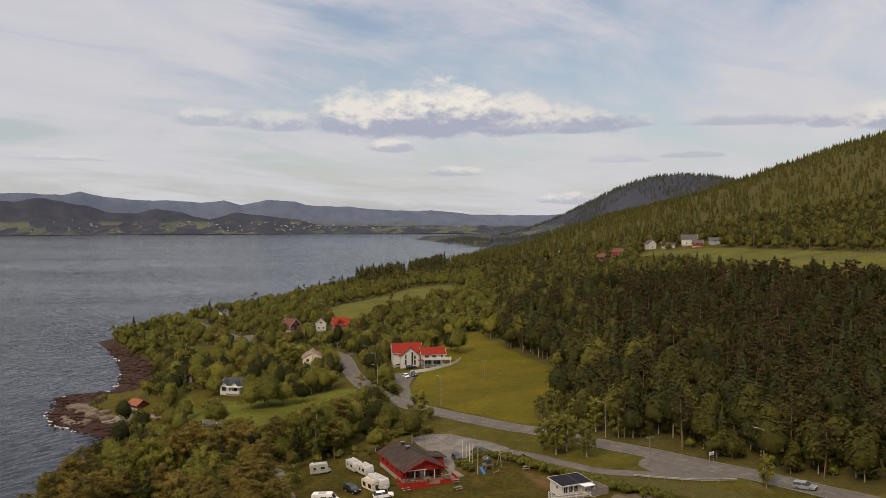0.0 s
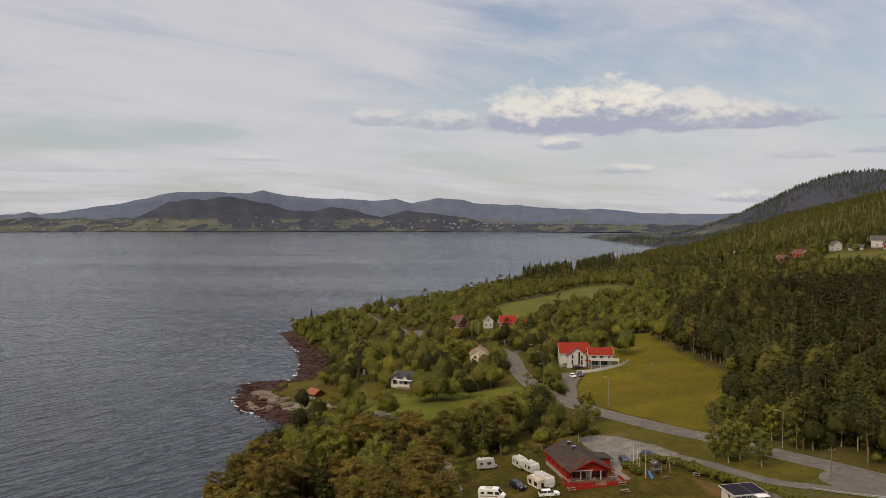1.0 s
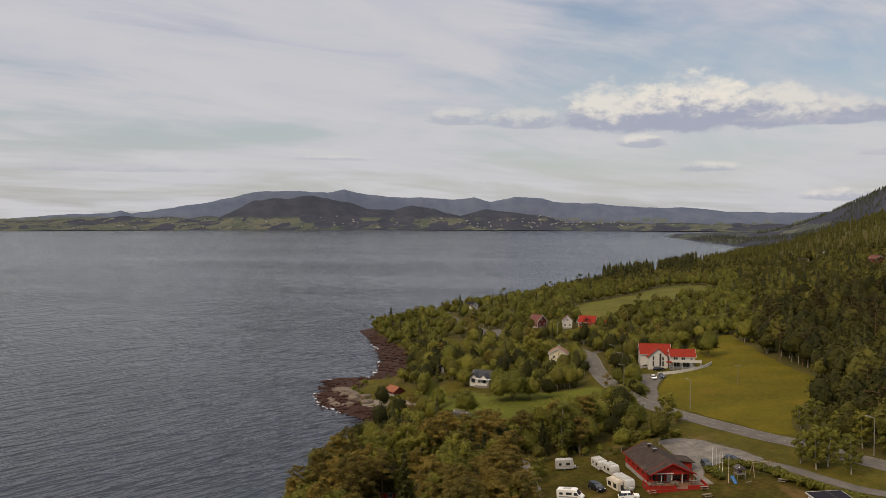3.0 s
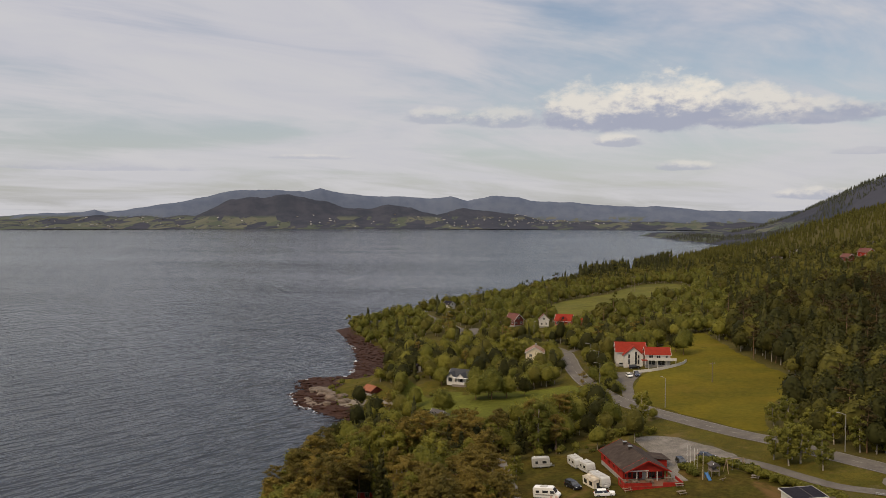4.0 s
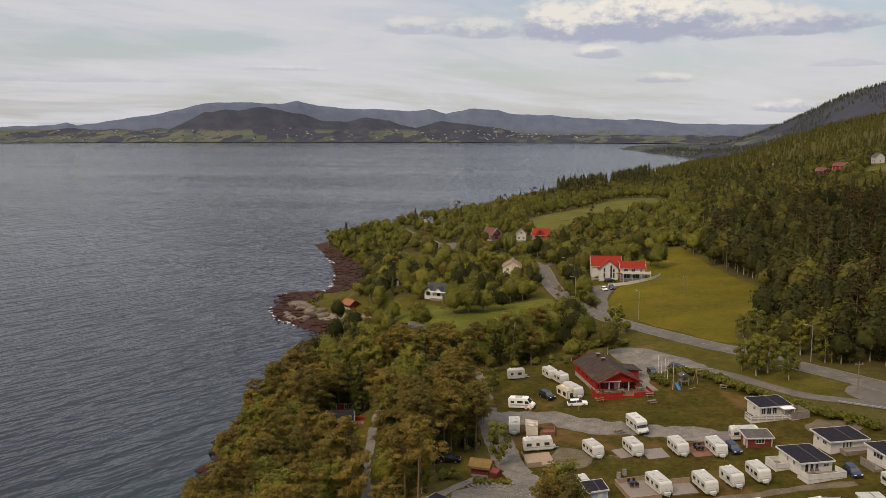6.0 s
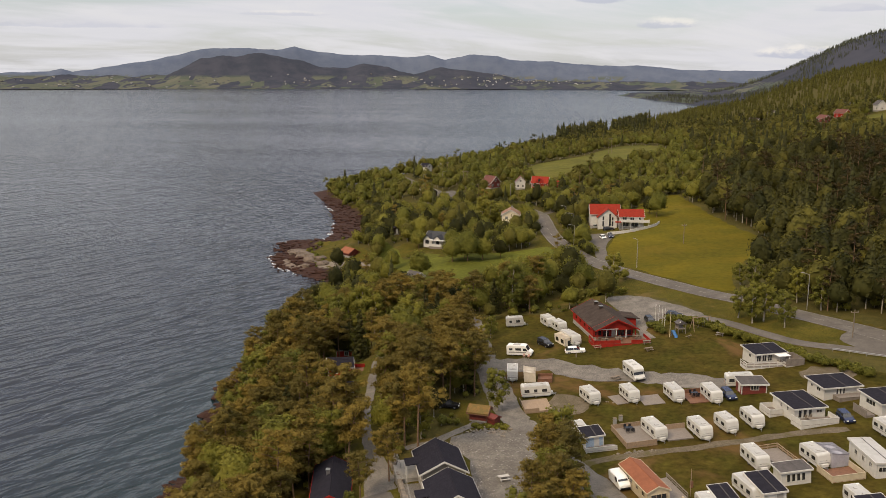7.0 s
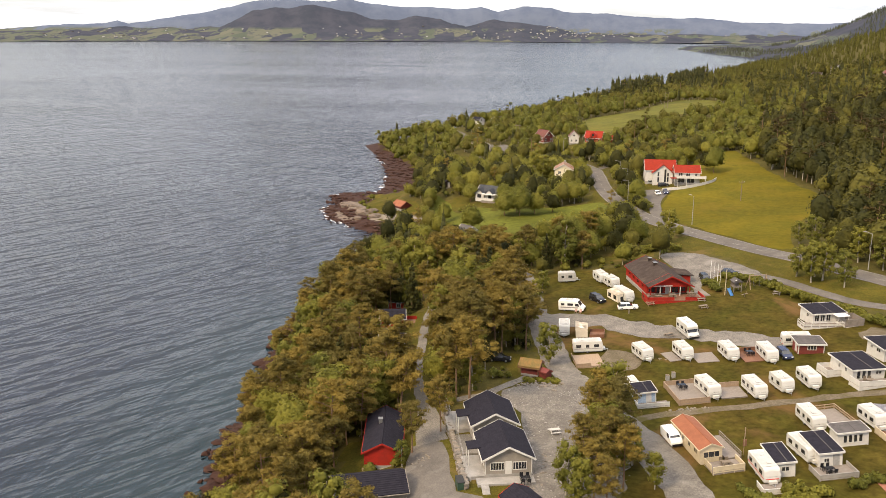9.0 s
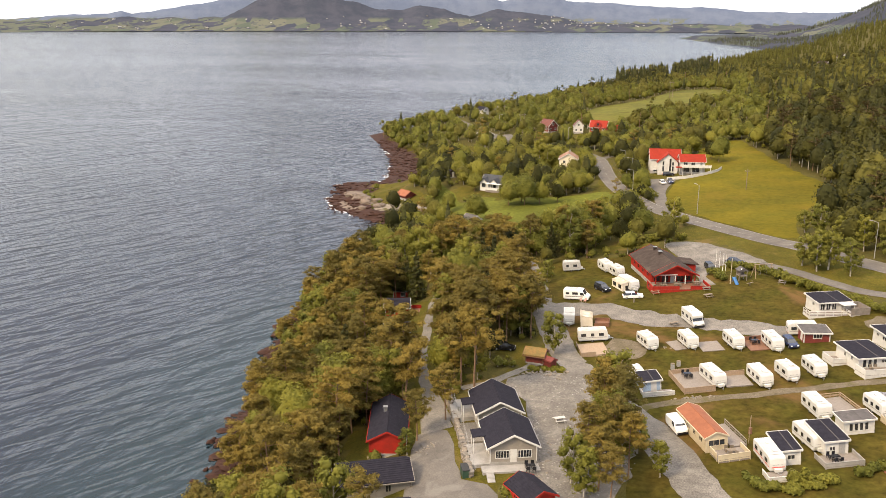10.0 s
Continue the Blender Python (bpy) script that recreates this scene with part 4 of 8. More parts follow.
def spruce(seed, tall, per, size, tiers=9):
    rng = np.random.default_rng(seed)
    trunk = [stem([(0, 0, -0.4), (0, 0, tall * 0.4), (0.05, 0, tall * 0.97)], [0.2, 0.13, 0.02], 5)]
    centres, radii = [], []
    for i in range(tiers):
        k = i / (tiers - 1)
        reach = tall * 0.21 * (1 - k) ** 0.85 + 0.12
        for j in range(max(2, int(6 * (1 - k)) + 1)):
            a = j * 6.283 / max(2, int(6 * (1 - k)) + 1) + i * 0.9 + rng.random() * 0.5
            q = reach * (0.75 + 0.4 * rng.random())
            centres.append((math.cos(a) * q * 0.6, math.sin(a) * q * 0.6, tall * (0.10 + 0.88 * k) - q * 0.25))
            radii.append((q * 0.5 + 0.1, q * 0.5 + 0.1, tall * 0.045 + 0.1))
    return join(trunk), leaves(rng, centres, radii, per, size, 0.3, 0.3)


def shrub(seed, tall, per, size):
    rng = np.random.default_rng(seed)
    n = 7
    c = [(rng.normal() * tall * 0.32, rng.normal() * tall * 0.32, tall * (0.3 + 0.4 * rng.random())) for _ in range(n)]
    r = [(tall * (0.28 + 0.14 * rng.random()),) * 3 for _ in range(n)]
    st = [stem([(0, 0, -0.2), (q[0] * 0.5, q[1] * 0.5, q[2])], [0.05, 0.015], 4) for q in c[:4]]
    return join(st), leaves(rng, c, r, per, size, 0.4)


ICO = bmesh.new()
bmesh.ops.create_icosphere(ICO, subdivisions=2, radius=1.0)
BALL_V, BALL_F = np.array([tuple(v.co) for v in ICO.verts]), np.array([[v.index for v in f.verts] for f in ICO.faces])
ICO.free()
ICO = bmesh.new()
bmesh.ops.create_icosphere(ICO, subdivisions=3, radius=1.0)
FULL_V, FULL_F = np.array([tuple(v.co) for v in ICO.verts]), np.array([[v.index for v in f.verts] for f in ICO.faces])
ICO.free()


def bushy(seed, tall, clumps, per, size, wide=0.34, base=0.08):
    """A full broadleaf tree: a billowing dome with a coat of leaves, leafy almost to the ground."""
    rng = np.random.default_rng(seed)
    mid, half, girth = tall * (base + (1 - base) * 0.47), tall * (1 - base) * 0.53, tall * wide
    turn, lean = rng.random() * 6.28, rng.normal(size=2) * 0.06 * tall
    z = 0.98 - 1.5 * (np.arange(clumps) + rng.random(clumps) * 0.6) / clumps
    a = np.arange(clumps) * 2.4 + turn + rng.random(clumps) * 0.6
    q = np.sqrt(np.maximum(0, 1 - z * z))
    outs = np.column_stack([np.cos(a) * q, np.sin(a) * q, z])
    lift = rng.uniform(0.55, 1.0, clumps)
    spread = 1.05 * math.sqrt(4.0 / clumps)

    def surface(way):
        near = np.exp(-(np.arccos(np.clip(way @ outs.T, -1, 1)) / spread) ** 2 * 1.6) * lift
        return 0.60 + 0.42 * near.max(axis=1)

    def place(way, k):
        swell = 1.0 - 0.16 * way[:, 2]
        p = way * np.column_stack([girth * swell, girth * swell, np.full(len(way), half)]) * k[:, None]
        return p + np.column_stack([lean[0] * way[:, 2], lean[1] * way[:, 2], np.full(len(way), mid)])

    body = FULL_V if clumps > 20 else BALL_V
    core = place(body, surface(body) * rng.uniform(0.80, 0.93, len(body)))
    way = rng.normal(size=(clumps * per, 3)) + np.array([0, 0, 0.55])
    way /= np.linalg.norm(way, axis=1)[:, None]
    coat = leaf_faces(rng, place(way, surface(way) * rng.uniform(0.84, 1.12, len(way))), way * 1.2 + np.array([0, 0, 0.3]), size, 0.6, 0.6)
    trunk = stem([(0, 0, -0.3), (0, 0, tall * 0.3), (lean[0] * 0.3, 0, tall * 0.7)], [0.16, 0.12, 0.04], 5)
    return trunk, join([(core, FULL_F if clumps > 20 else BALL_F), coat])


def conifer(seed, tall, tiers, per, size, wide=0.17, n=7):
    """A spruce of stacked skirts with ragged edges."""
    rng = np.random.default_rng(seed)
    pieces = []
    for i in range(tiers):
        k = i / tiers
        r = tall * wide * (1 - k) ** 0.9 + 0.1
        z0, z1 = tall * (0.07 + 0.86 * k), tall * min(1.0, 0.07 + 0.86 * k + 1.5 / tiers)
        a = np.arange(n) / n * 6.283 + i
        q = r * rng.uniform(0.75, 1.2, n)
        v = np.concatenate([np.column_stack([np.cos(a) * q, np.sin(a) * q, np.full(n, z0) + rng.normal(size=n) * tall * 0.012]), [[0, 0, z1]]])
        pieces.append((v, np.array([(j, (j + 1) % n, n) for j in range(n)])))
    c = [(0, 0, tall * (0.1 + 0.8 * (i + 0.5) / tiers)) for i in range(tiers)]
    r = [((tall * wide * (1 - (i + 0.5) / tiers) + 0.1) * 1.0,) * 2 + (tall * 0.05,) for i in range(tiers)]
    pieces.append(leaves(rng, c, r, per, size, 0.7, 0.4, 0.35))
    return stem([(0, 0, -0.3), (0, 0, tall * 0.5), (0, 0, tall * 0.9)], [0.17, 0.1, 0.03], 4), join(pieces)


def tree_thing(name, data, bark, leaf, label, category, group):
    ob = thing(name, Matrix(), label, category, group)
    for part_name, (v, f), m in (("trunk", data[0], bark), ("crown", data[1], leaf)):
        o = new(part_name, fast_mesh(part_name, v, f, [m], smooth=True))
        o.parent = ob
    return ob


def scatter(x0, x1, y0, y1, gap, seed):
    rng = np.random.default_rng(seed)
    gx, gy = np.meshgrid(np.arange(x0, x1, gap), np.arange(y0, y1, gap))
    gx = gx + (np.arange(gx.shape[0]) % 2)[:, None] * gap * 0.5
    x = gx.ravel() + rng.uniform(-0.42, 0.42, gx.size) * gap
    y = gy.ravel() + rng.uniform(-0.42, 0.42, gx.size) * gap
    return x, y, rng


def in_view(x, y, back=0.0):
    """The wedge of land that the shot looks over, with some to spare."""
    a = np.degrees(np.arctan2(x, y + 12))
    return (a > -50) & (a < 33)


NEAR_PINES = [tree_thing("pine_tree", pine(s, h, 66, 0.26, 16), BARK, NEEDLE, "old pine with an orange-brown trunk and clumpy olive crown", "tree", "shore pines")
              for s, h in ((1, 11.5), (2, 12.8), (3, 10.2), (4, 13.6), (5, 9.0), (6, 12.0))]
NEAR_BROAD = [tree_thing("birch_tree", broadleaf(s, h, 66, 0.23, 22, w), BIRCH_BARK, LEAF_PALE if s % 2 else LEAF, "leafy birch with a pale slender trunk", "tree", "birches")
              for s, h, w in ((11, 9.5, 0.27), (12, 11.0, 0.25), (13, 8.0, 0.32), (14, 12.0, 0.24))]
NEAR_BUSH = [tree_thing("broadleaf_tree", bushy(s, h, 28, 46, 0.25, w), BARK, m, "round full-crowned broadleaf tree, leafy to the ground", "tree", "broadleaf trees")
             for s, h, w, m in ((15, 10.0, 0.46, LEAF), (16, 12.0, 0.40, LEAF), (17, 8.5, 0.50, LEAF_PALE), (18, 9.0, 0.42, LEAF_DEEP))]
NEAR_SPRUCE = [tree_thing("spruce_tree", spruce(s, h, 46, 0.26, 11), BARK, SPRUCE, "dark narrow spruce among the pines", "tree", "spruces") for s, h in ((21, 9.0), (22, 11.0))]
USED = set()


def plant(kinds, x, y, turn, size, sink=0.1):
    src = kinds[int(turn * 7.3) % len(kinds)]
    m = pose(x, y, height(x, y) - sink, 0, 0, turn) @ Matrix.Scale(size, 4)
    if src.name in USED:
        o = copy_thing(src, Matrix())
        o.matrix_basis = m
    else:
        USED.add(src.name)
        src.matrix_basis = m
        o = src
    return o


# single trees that stand out, on the lawn, by the road and along the lanes
LONE = [("b", -7.0, 254.5, 1.1), ("b", 24.9, 220.2, 1.0), ("b", 27.7, 216.2, 1.05), ("b", 30.7, 217.4, 1.15), ("b", 34.2, 212.2, 1.0), ("b", 29, 221, 1.1),
        ("b", -25.3, 157.5, 0.95), ("p", -38.4, 138.2, 1.05), ("p", -35.0, 160.5, 0.95), ("b", -33.6, 165.5, 1.0), ("p", -36.5, 170, 0.9), ("b", -12.2, 133.5, 0.9), ("p", -9.5, 127.5, 0.85),
        ("p", -9.5, 115.0, 0.85), ("b", -11.5, 121.0, 0.85), ("p", -7.0, 112.5, 0.75), ("b", -2.8, 114.0, 0.55), ("p", -12.5, 111.0, 0.7), ("b", -6.5, 120.5, 0.8), ("b", -34.5, 205.0, 0.62),
        ("b", -36, 202, 0.55), ("b", 66.5, 181.5, 0.75), ("o", -4.0, 263.0, 0.42), ("o", -104, 331, 0.55), ("o", -107, 339, 0.5), ("o", -111, 347, 0.5), ("o", -113, 356, 0.45), ("o", -118, 364, 0.4), ("o", -101, 325, 0.5), ("o", -131, 329, 0.22), ("o", -103, 345, 0.7), ("p", -40.5, 119.5, 0.72), ("p", -37.5, 125.5, 0.8), ("b", -40.8, 115.5, 0.42),
        ("b", -52, 130, 0.75), ("b", -53, 134, 0.8), ("p", -52, 127, 0.9), ("p", -33, 176, 0.95), ("b", -32.5, 181, 0.8), ("p", -38, 178, 1.0), ("p", -37, 190, 0.9),
        ("b", 35.5, 240.5, 0.9), ("b", 40, 233, 1.0), ("b", 45.0, 226, 1.05), ("b", 31, 247, 1.0), ("b", 28, 252, 0.8),
        ("p", -12.5, 130.5, 0.95), ("b", -10.5, 132.5, 1.0), ("p", -8.8, 124, 0.9), ("b", -9.8, 118, 0.9), ("p", -13.0, 114, 0.8), ("b", -14.5, 109, 0.7), ("p", -10.5, 108, 0.75),
        ("b", -12, 105, 0.7), ("p", -8.5, 104, 0.7), ("b", -8.0, 116, 0.7), ("p", -12.0, 125.5, 0.85), ("o", -69.5, 271, 1.0), ("o", -63, 291, 1.05), ("o", -58, 293, 1.1), ("o", -53.5, 297, 1.0), ("o", -60, 298, 1.1), ("o", -82, 318, 0.9), ("o", -68, 314, 0.8), ("o", -51, 345, 0.42), ("o", -46.5, 346, 0.5), ("o", -56, 344, 0.45), ("o", 6, 366, 1.0), ("o", 3, 372, 0.9), ("o", -86, 296, 0.7), ("o", -48, 302, 0.8),
        ("o", -26, 322, 0.55), ("o", -22, 326, 0.5), ("o", -19, 318, 0.5), ("o", -20, 309, 0.5), ("o", -22, 334, 0.5), ("o", -17, 300, 0.45), ("o", -24, 341, 0.5), ("o", -46, 356, 0.75), ("o", -44, 362, 0.7), ("o", -60, 341, 0.7), ("o", -66, 344, 0.75), ("o", -55, 338, 0.6), ("o", -49, 337, 0.7), ("o", -43, 331, 0.65), ("b", -58, 362, 1.1), ("b", -62, 360, 1.2), ("b", -66, 364, 1.1), ("o", -40, 262, 0.55), ("o", -33, 247, 0.7), ("o", -27, 239, 0.75), ("o", -21, 243, 0.85), ("o", -15, 251, 0.8), ("o", -36, 236, 0.8), ("b", -29, 232, 0.8), ("o", -44, 240, 0.6), ("b", -50.5, 134.5, 1.0), ("b", -51.5, 131, 0.9)]
for i, (kind, x, y, s) in enumerate(LONE):
    plant({"p": NEAR_PINES, "b": NEAR_BROAD, "o": NEAR_BUSH}[kind], x, y, 37.0 * i + 11, s)


def near_woods():
    x, y, rng = scatter(-108, 0, 76, 250, 4.2, 5)
    d = coast_distance(x, y)
    ok = (d > np.maximum(3.4, shore_width(x, y) - 5)) & ~open_land(x, y, 0.6) & in_view(x, y) & (x < -24) & (np.hypot(x, y) > 100) & ~(foreground(x, y) & (y > 232))
    for px, py, r in ((-65.0, 181.5, 7.5), PLOTS[2], (-34.8, 157.2, 4.0)):
        for k in (0.98, 0.96, 0.94, 0.92, 0.90):
            ok &= np.hypot(x / k - px, y / k - py) > r * 0.95
    for px, py, dd, r, s in zip(x[ok], y[ok], d[ok], rng.random(ok.sum()), rng.random(ok.sum())):
        grow = (0.62 + 0.05 * min(dd, 9)) * (0.68 + 0.58 * (r * 97 % 1))
        if px < -38 and py > 205:
            grow = min(grow, max(0.42, (264 - py) * 0.026))
        kinds = NEAR_BUSH if s < (0.13 if py < 215 else 0.35) else NEAR_PINES if r < (0.74 if py < 200 else 0.5 if py < 225 else 0.25) else NEAR_BROAD if r < 0.93 else NEAR_SPRUCE
        plant(kinds, px, py, r * 9973 % 360, grow * (0.9 if kinds is NEAR_BROAD else 0.92))


near_woods()


def woods(name, label, x, y, rng, templates, weights, mats, low=0.75, high=1.2):
    """Many trees in one mesh. templates: (trunk, crown, bark slot, leaf slot)."""
    pick = rng.choice(len(templates), len(x), p=weights)
    V, F, S, n = [], [], [], 0
    z = ground(x, y)
    turn, size = rng.uniform(0, 6.283, len(x)), rng.uniform(low, high, len(x))
    for k, (trunk, crown, ts, cs) in enumerate(templates):
        at = np.where(pick == k)[0]
        for (v, f), slot in ((trunk, ts), (crown, cs)):
            if f is None or not len(at):
                continue
            c, s = np.cos(turn[at])[:, None], np.sin(turn[at])[:, None]
            g = size[at][:, None]
            P = np.stack([(v[:, 0] * c - v[:, 1] * s) * g + x[at][:, None], (v[:, 0] * s + v[:, 1] * c) * g + y[at][:, None], v[:, 2] * g + z[at][:, None] - 0.1], -1)
            V.append(P.reshape(-1, 3))
            F.append((f[None] + (np.arange(len(at)) * len(v))[:, None, None]).reshape(-1, 3) + n)
            S.append(np.full(len(at) * len(f), slot))
            n += len(at) * len(v)
    ob = new(name, fast_mesh(name, np.concatenate(V), np.concatenate(F), mats, np.concatenate(S), True))
    return tagged(ob, label, "woods", kind="stuff")


SLOTS = [BIRCH_BARK, LEAF, LEAF_PALE, NEEDLE, SPRUCE, BARK, LEAF_DEEP, LEAF_OLIVE]


DEEPER = [BIRCH_BARK, LEAF_OLIVE, LEAF, LEAF_OLIVE, SPRUCE, BARK, LEAF_DEEP, LEAF_SHADE]


def mid_set(scale, per, clumps):
    """Broadleaf domes, tall dark trees, pines, spruces, shrubs."""
    b = []
    for i, (h, w) in enumerate(((9.0, 0.42), (10.5, 0.40), (7.5, 0.48), (11, 0.37), (6, 0.52), (9.5, 0.45))):
        tree = bushy(30 + i, h, clumps + i, per, 0.36 * scale, w)
        b += [(*tree, 0, slot) for slot in ((1, 6), (2, 1), (7, 1), (6, 7), (2, 7), (1, 6))[i]]
    d = [(*bushy(45 + i, h, clumps, per, 0.40 * scale, w), 0, slot) for i, (h, w, slot) in enumerate(((12, 0.25, 6), (14, 0.22, 6), (10, 0.30, 7), (13, 0.21, 4)))]
    p = [(*pine(40 + i, h, max(8, per), 0.42 * scale, 7, 0.19), 5, 3) for i, h in enumerate((12, 14))]
    s = [(*conifer(50 + i, h, 8, per // 2 + 6, 0.42 * scale, w), 5, 4) for i, (h, w) in enumerate(((10, 0.19), (14, 0.15)))]
    u = [(*bushy(60 + i, h, 7, per, 0.30 * scale, 0.55), 0, 1 + i) for i, h in enumerate((2.6, 3.6))]
    return b + d + p + s + u


def shares(b, d, p, s, u):
    w = np.array([b / 12] * 12 + [d / 4] * 4 + [p / 2] * 2 + [s / 2] * 2 + [u / 2] * 2)
    return w / w.sum()


def middle_woods():
    t = mid_set(0.90, 20, 14)
    lean = mid_set(1.22, 14, 12)
    x, y, rng = scatter(-190, 40, 225, 430, 4.6, 6)
    d = coast_distance(x, y)
    ok = (d > shore_width(x, y)) & ~open_land(x, y, 1.2) & in_view(x, y) & ~((x < -24) & (y < 250)) & (x < 20 + (y - 300) * 0.35) & ((x < 8) | (y > 395))
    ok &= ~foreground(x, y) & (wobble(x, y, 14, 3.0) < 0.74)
    woods("woodland", "mixed green broadleaf woodland between houses and shore", x[ok], y[ok], rng, t, shares(0.86, 0.03, 0.02, 0.02, 0.07), SLOTS, 0.58, 1.05)
    # east of the road and meadow: dark mixed forest on the slope
    x, y, rng = scatter(14, 330, 150, 520, 5.6, 7)
    ok = ~open_land(x, y, 1.0) & in_view(x, y) & (x > 18 + np.clip(y - 330, 0, 400) * 0.12) & ((y > 240) | (near_line(MAIN_ROAD, x, y) < 400)) & (x > np.interp(y, [150, 190, 240, 300, 420], [95, 72, 30, 40, 12])) & (np.hypot(x, y) < 520)
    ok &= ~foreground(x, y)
    # both leaf sets carry the slope's shade in their colours
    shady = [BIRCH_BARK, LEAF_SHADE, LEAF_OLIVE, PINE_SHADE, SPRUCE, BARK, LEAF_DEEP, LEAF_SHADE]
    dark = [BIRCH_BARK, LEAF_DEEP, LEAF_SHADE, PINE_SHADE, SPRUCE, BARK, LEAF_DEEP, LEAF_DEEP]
    # the darkest set goes deeper east, to paint the heavier shade there
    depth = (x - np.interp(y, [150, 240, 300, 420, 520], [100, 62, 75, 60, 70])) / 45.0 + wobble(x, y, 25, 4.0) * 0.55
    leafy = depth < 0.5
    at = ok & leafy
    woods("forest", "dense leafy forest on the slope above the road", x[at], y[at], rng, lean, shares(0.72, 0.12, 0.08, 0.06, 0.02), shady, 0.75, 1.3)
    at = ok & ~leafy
    woods("forest", "pine and spruce forest in shaded tones higher on the slope", x[at], y[at], rng, lean, shares(0.26, 0.24, 0.30, 0.20, 0.0), dark, 0.75, 1.25)
    near = near_line(MAIN_ROAD, x, y) < 16
    sh = ok & near
    w = shares(0, 0, 0, 0, 1)
    woods("shrubs", "green shrubs along the road edge", x[sh] + 2.2, y[sh] + 1.0, rng, t, w, SLOTS, 0.6, 1.1)
    # understorey along the clearings and the shore
    x, y, rng = scatter(-170, 0, 90, 420, 4.2, 8)
    d = coast_distance(x, y)
    edge = open_land(x, y, 4.0) & ~foreground(x, y) & ~open_land(x, y, 0.4) | ((d > 7) & (d < 16))
    ok = edge & in_view(x, y) & (d > shore_width(x, y) - 2.5) & (rng.random(len(x)) < 0.55)
    woods("shrubs", "low green shrubs at the wood's edge", x[ok], y[ok], rng, t, w, SLOTS, 0.35, 0.8)


def undergrowth():
    t = mid_set(1.3, 10, 9)
    x, y, rng = scatter(-108, -20, 96, 252, 3.9, 18)
    ok = (coast_distance(x, y) > 1.5) & ~open_land(x, y, 0.3) & in_view(x, y)
    for px, py, r in PLOTS[6:7]:
        ok &= np.hypot(x / 0.97 - px, y / 0.97 - py) > r
    woods("undergrowth", "low green bushes and saplings under the pines", x[ok], y[ok], rng, t, shares(0.06, 0, 0, 0, 0.94), SLOTS, 0.35, 0.85)


def far_woods():
    t = []
    for i, (h, w, slot) in enumerate(((9, 0.44, 1), (10, 0.40, 7), (7, 0.48, 2), (10.5, 0.38, 1), (8, 0.46, 2))):
        t.append((*bushy(70 + i, h, 11, 9, 0.62, w), 0, slot))
    t += [(*conifer(80 + i, h, 6, 5, 0.8), 5, 4) for i, h in enumerate((11, 14))]
    t += [(*pine(90, 12, 10, 0.75, 4), 5, 7)]
    x, y, rng = scatter(-200, 420, 425, 1150, 6.4, 9)
    d = coast_distance(x, y)
    r = np.hypot(x, y)
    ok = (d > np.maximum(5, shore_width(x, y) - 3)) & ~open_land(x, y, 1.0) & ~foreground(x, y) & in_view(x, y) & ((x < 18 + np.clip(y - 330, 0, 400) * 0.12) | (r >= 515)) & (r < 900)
    west = ok & (x < 30) & (r < 760)
    woods("woodland", "distant broadleaf woodland along the fjord", x[west], y[west], rng, t, np.array([0.25, 0.18, 0.19, 0.19, 0.13, 0.02, 0.02, 0.02]), SLOTS, 0.5, 1.0)
    east = ok & ~west
    woods("woodland", "distant mixed woodland below the hills", x[east], y[east], rng, t, np.array([0.20, 0.20, 0.14, 0.16, 0.08, 0.09, 0.08, 0.05]), DEEPER, 0.6, 1.1)
    # plantation of tall spruce on the point
    x, y, rng = scatter(-80, 40, 820, 1130, 5.5, 10)
    d = coast_distance(x, y)
    ok = (d > 4) & (d < 45) & ~((x > -46) & (x < -38))
    woods("spruce_plantation", "straight-edged stand of tall dark spruce", x[ok], y[ok], rng, t, np.array([0, 0, 0, 0, 0, 0.4, 0.5, 0.1]), SLOTS, 1.15, 1.5)
    # hillsides
    rng = np.random.default_rng(11)
    hill = []
    for i, h in enumerate((12, 15, 10)):
        hill.append((*conifer(95 + i, h, 4, 1, 1.4, 0.2, 4), 5, 4 if i < 2 else 1))
    hill = [((v, None), c, ts, cs) for (v, _), c, ts, cs in hill]
    a = np.radians(rng.uniform(-3, 33, 20000))
    q = np.sqrt(rng.uniform(860 ** 2, 2750 ** 2, 20000))
    x, y = q * np.sin(a), q * np.cos(a)
    clear = wobble(x, y, 120, 7.0) > 0.05
    ok = (coast_distance(x, y) > 6) & ~open_land(x, y, 2.0) & ~(clear & (q > 2000) & (x < 500))
    near, w = ok & (q < 1750), np.array([0.4, 0.35, 0.25])
    woods("hill_forest", "conifer forest covering the near hillside", x[near], y[near], rng, hill, w, [HILL_WOOD] * 8, 0.5, 0.85)
    # further hills use the haze-tinted conifer colour
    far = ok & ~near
    woods("hill_forest", "conifer forest on the further hills, greyed with painted haze", x[far], y[far], rng, hill, w, [FAR_WOOD] * 8, 0.5, 0.85)


middle_woods()
undergrowth()
far_woods()


# ---- buildings ----
def side_frame(side, W, L):
    """Where a wall of a W by L footprint stands: its x runs along the wall, its y out of it is negative."""
    if side == "f":
        return pose(0, -L / 2, 0)
    if side == "b":
        return pose(0, L / 2, 0, 0, 0, 180)
    if side == "l":
        return pose(-W / 2, 0, 0, 0, 0, -90)
    return pose(W / 2, 0, 0, 0, 0, 90)


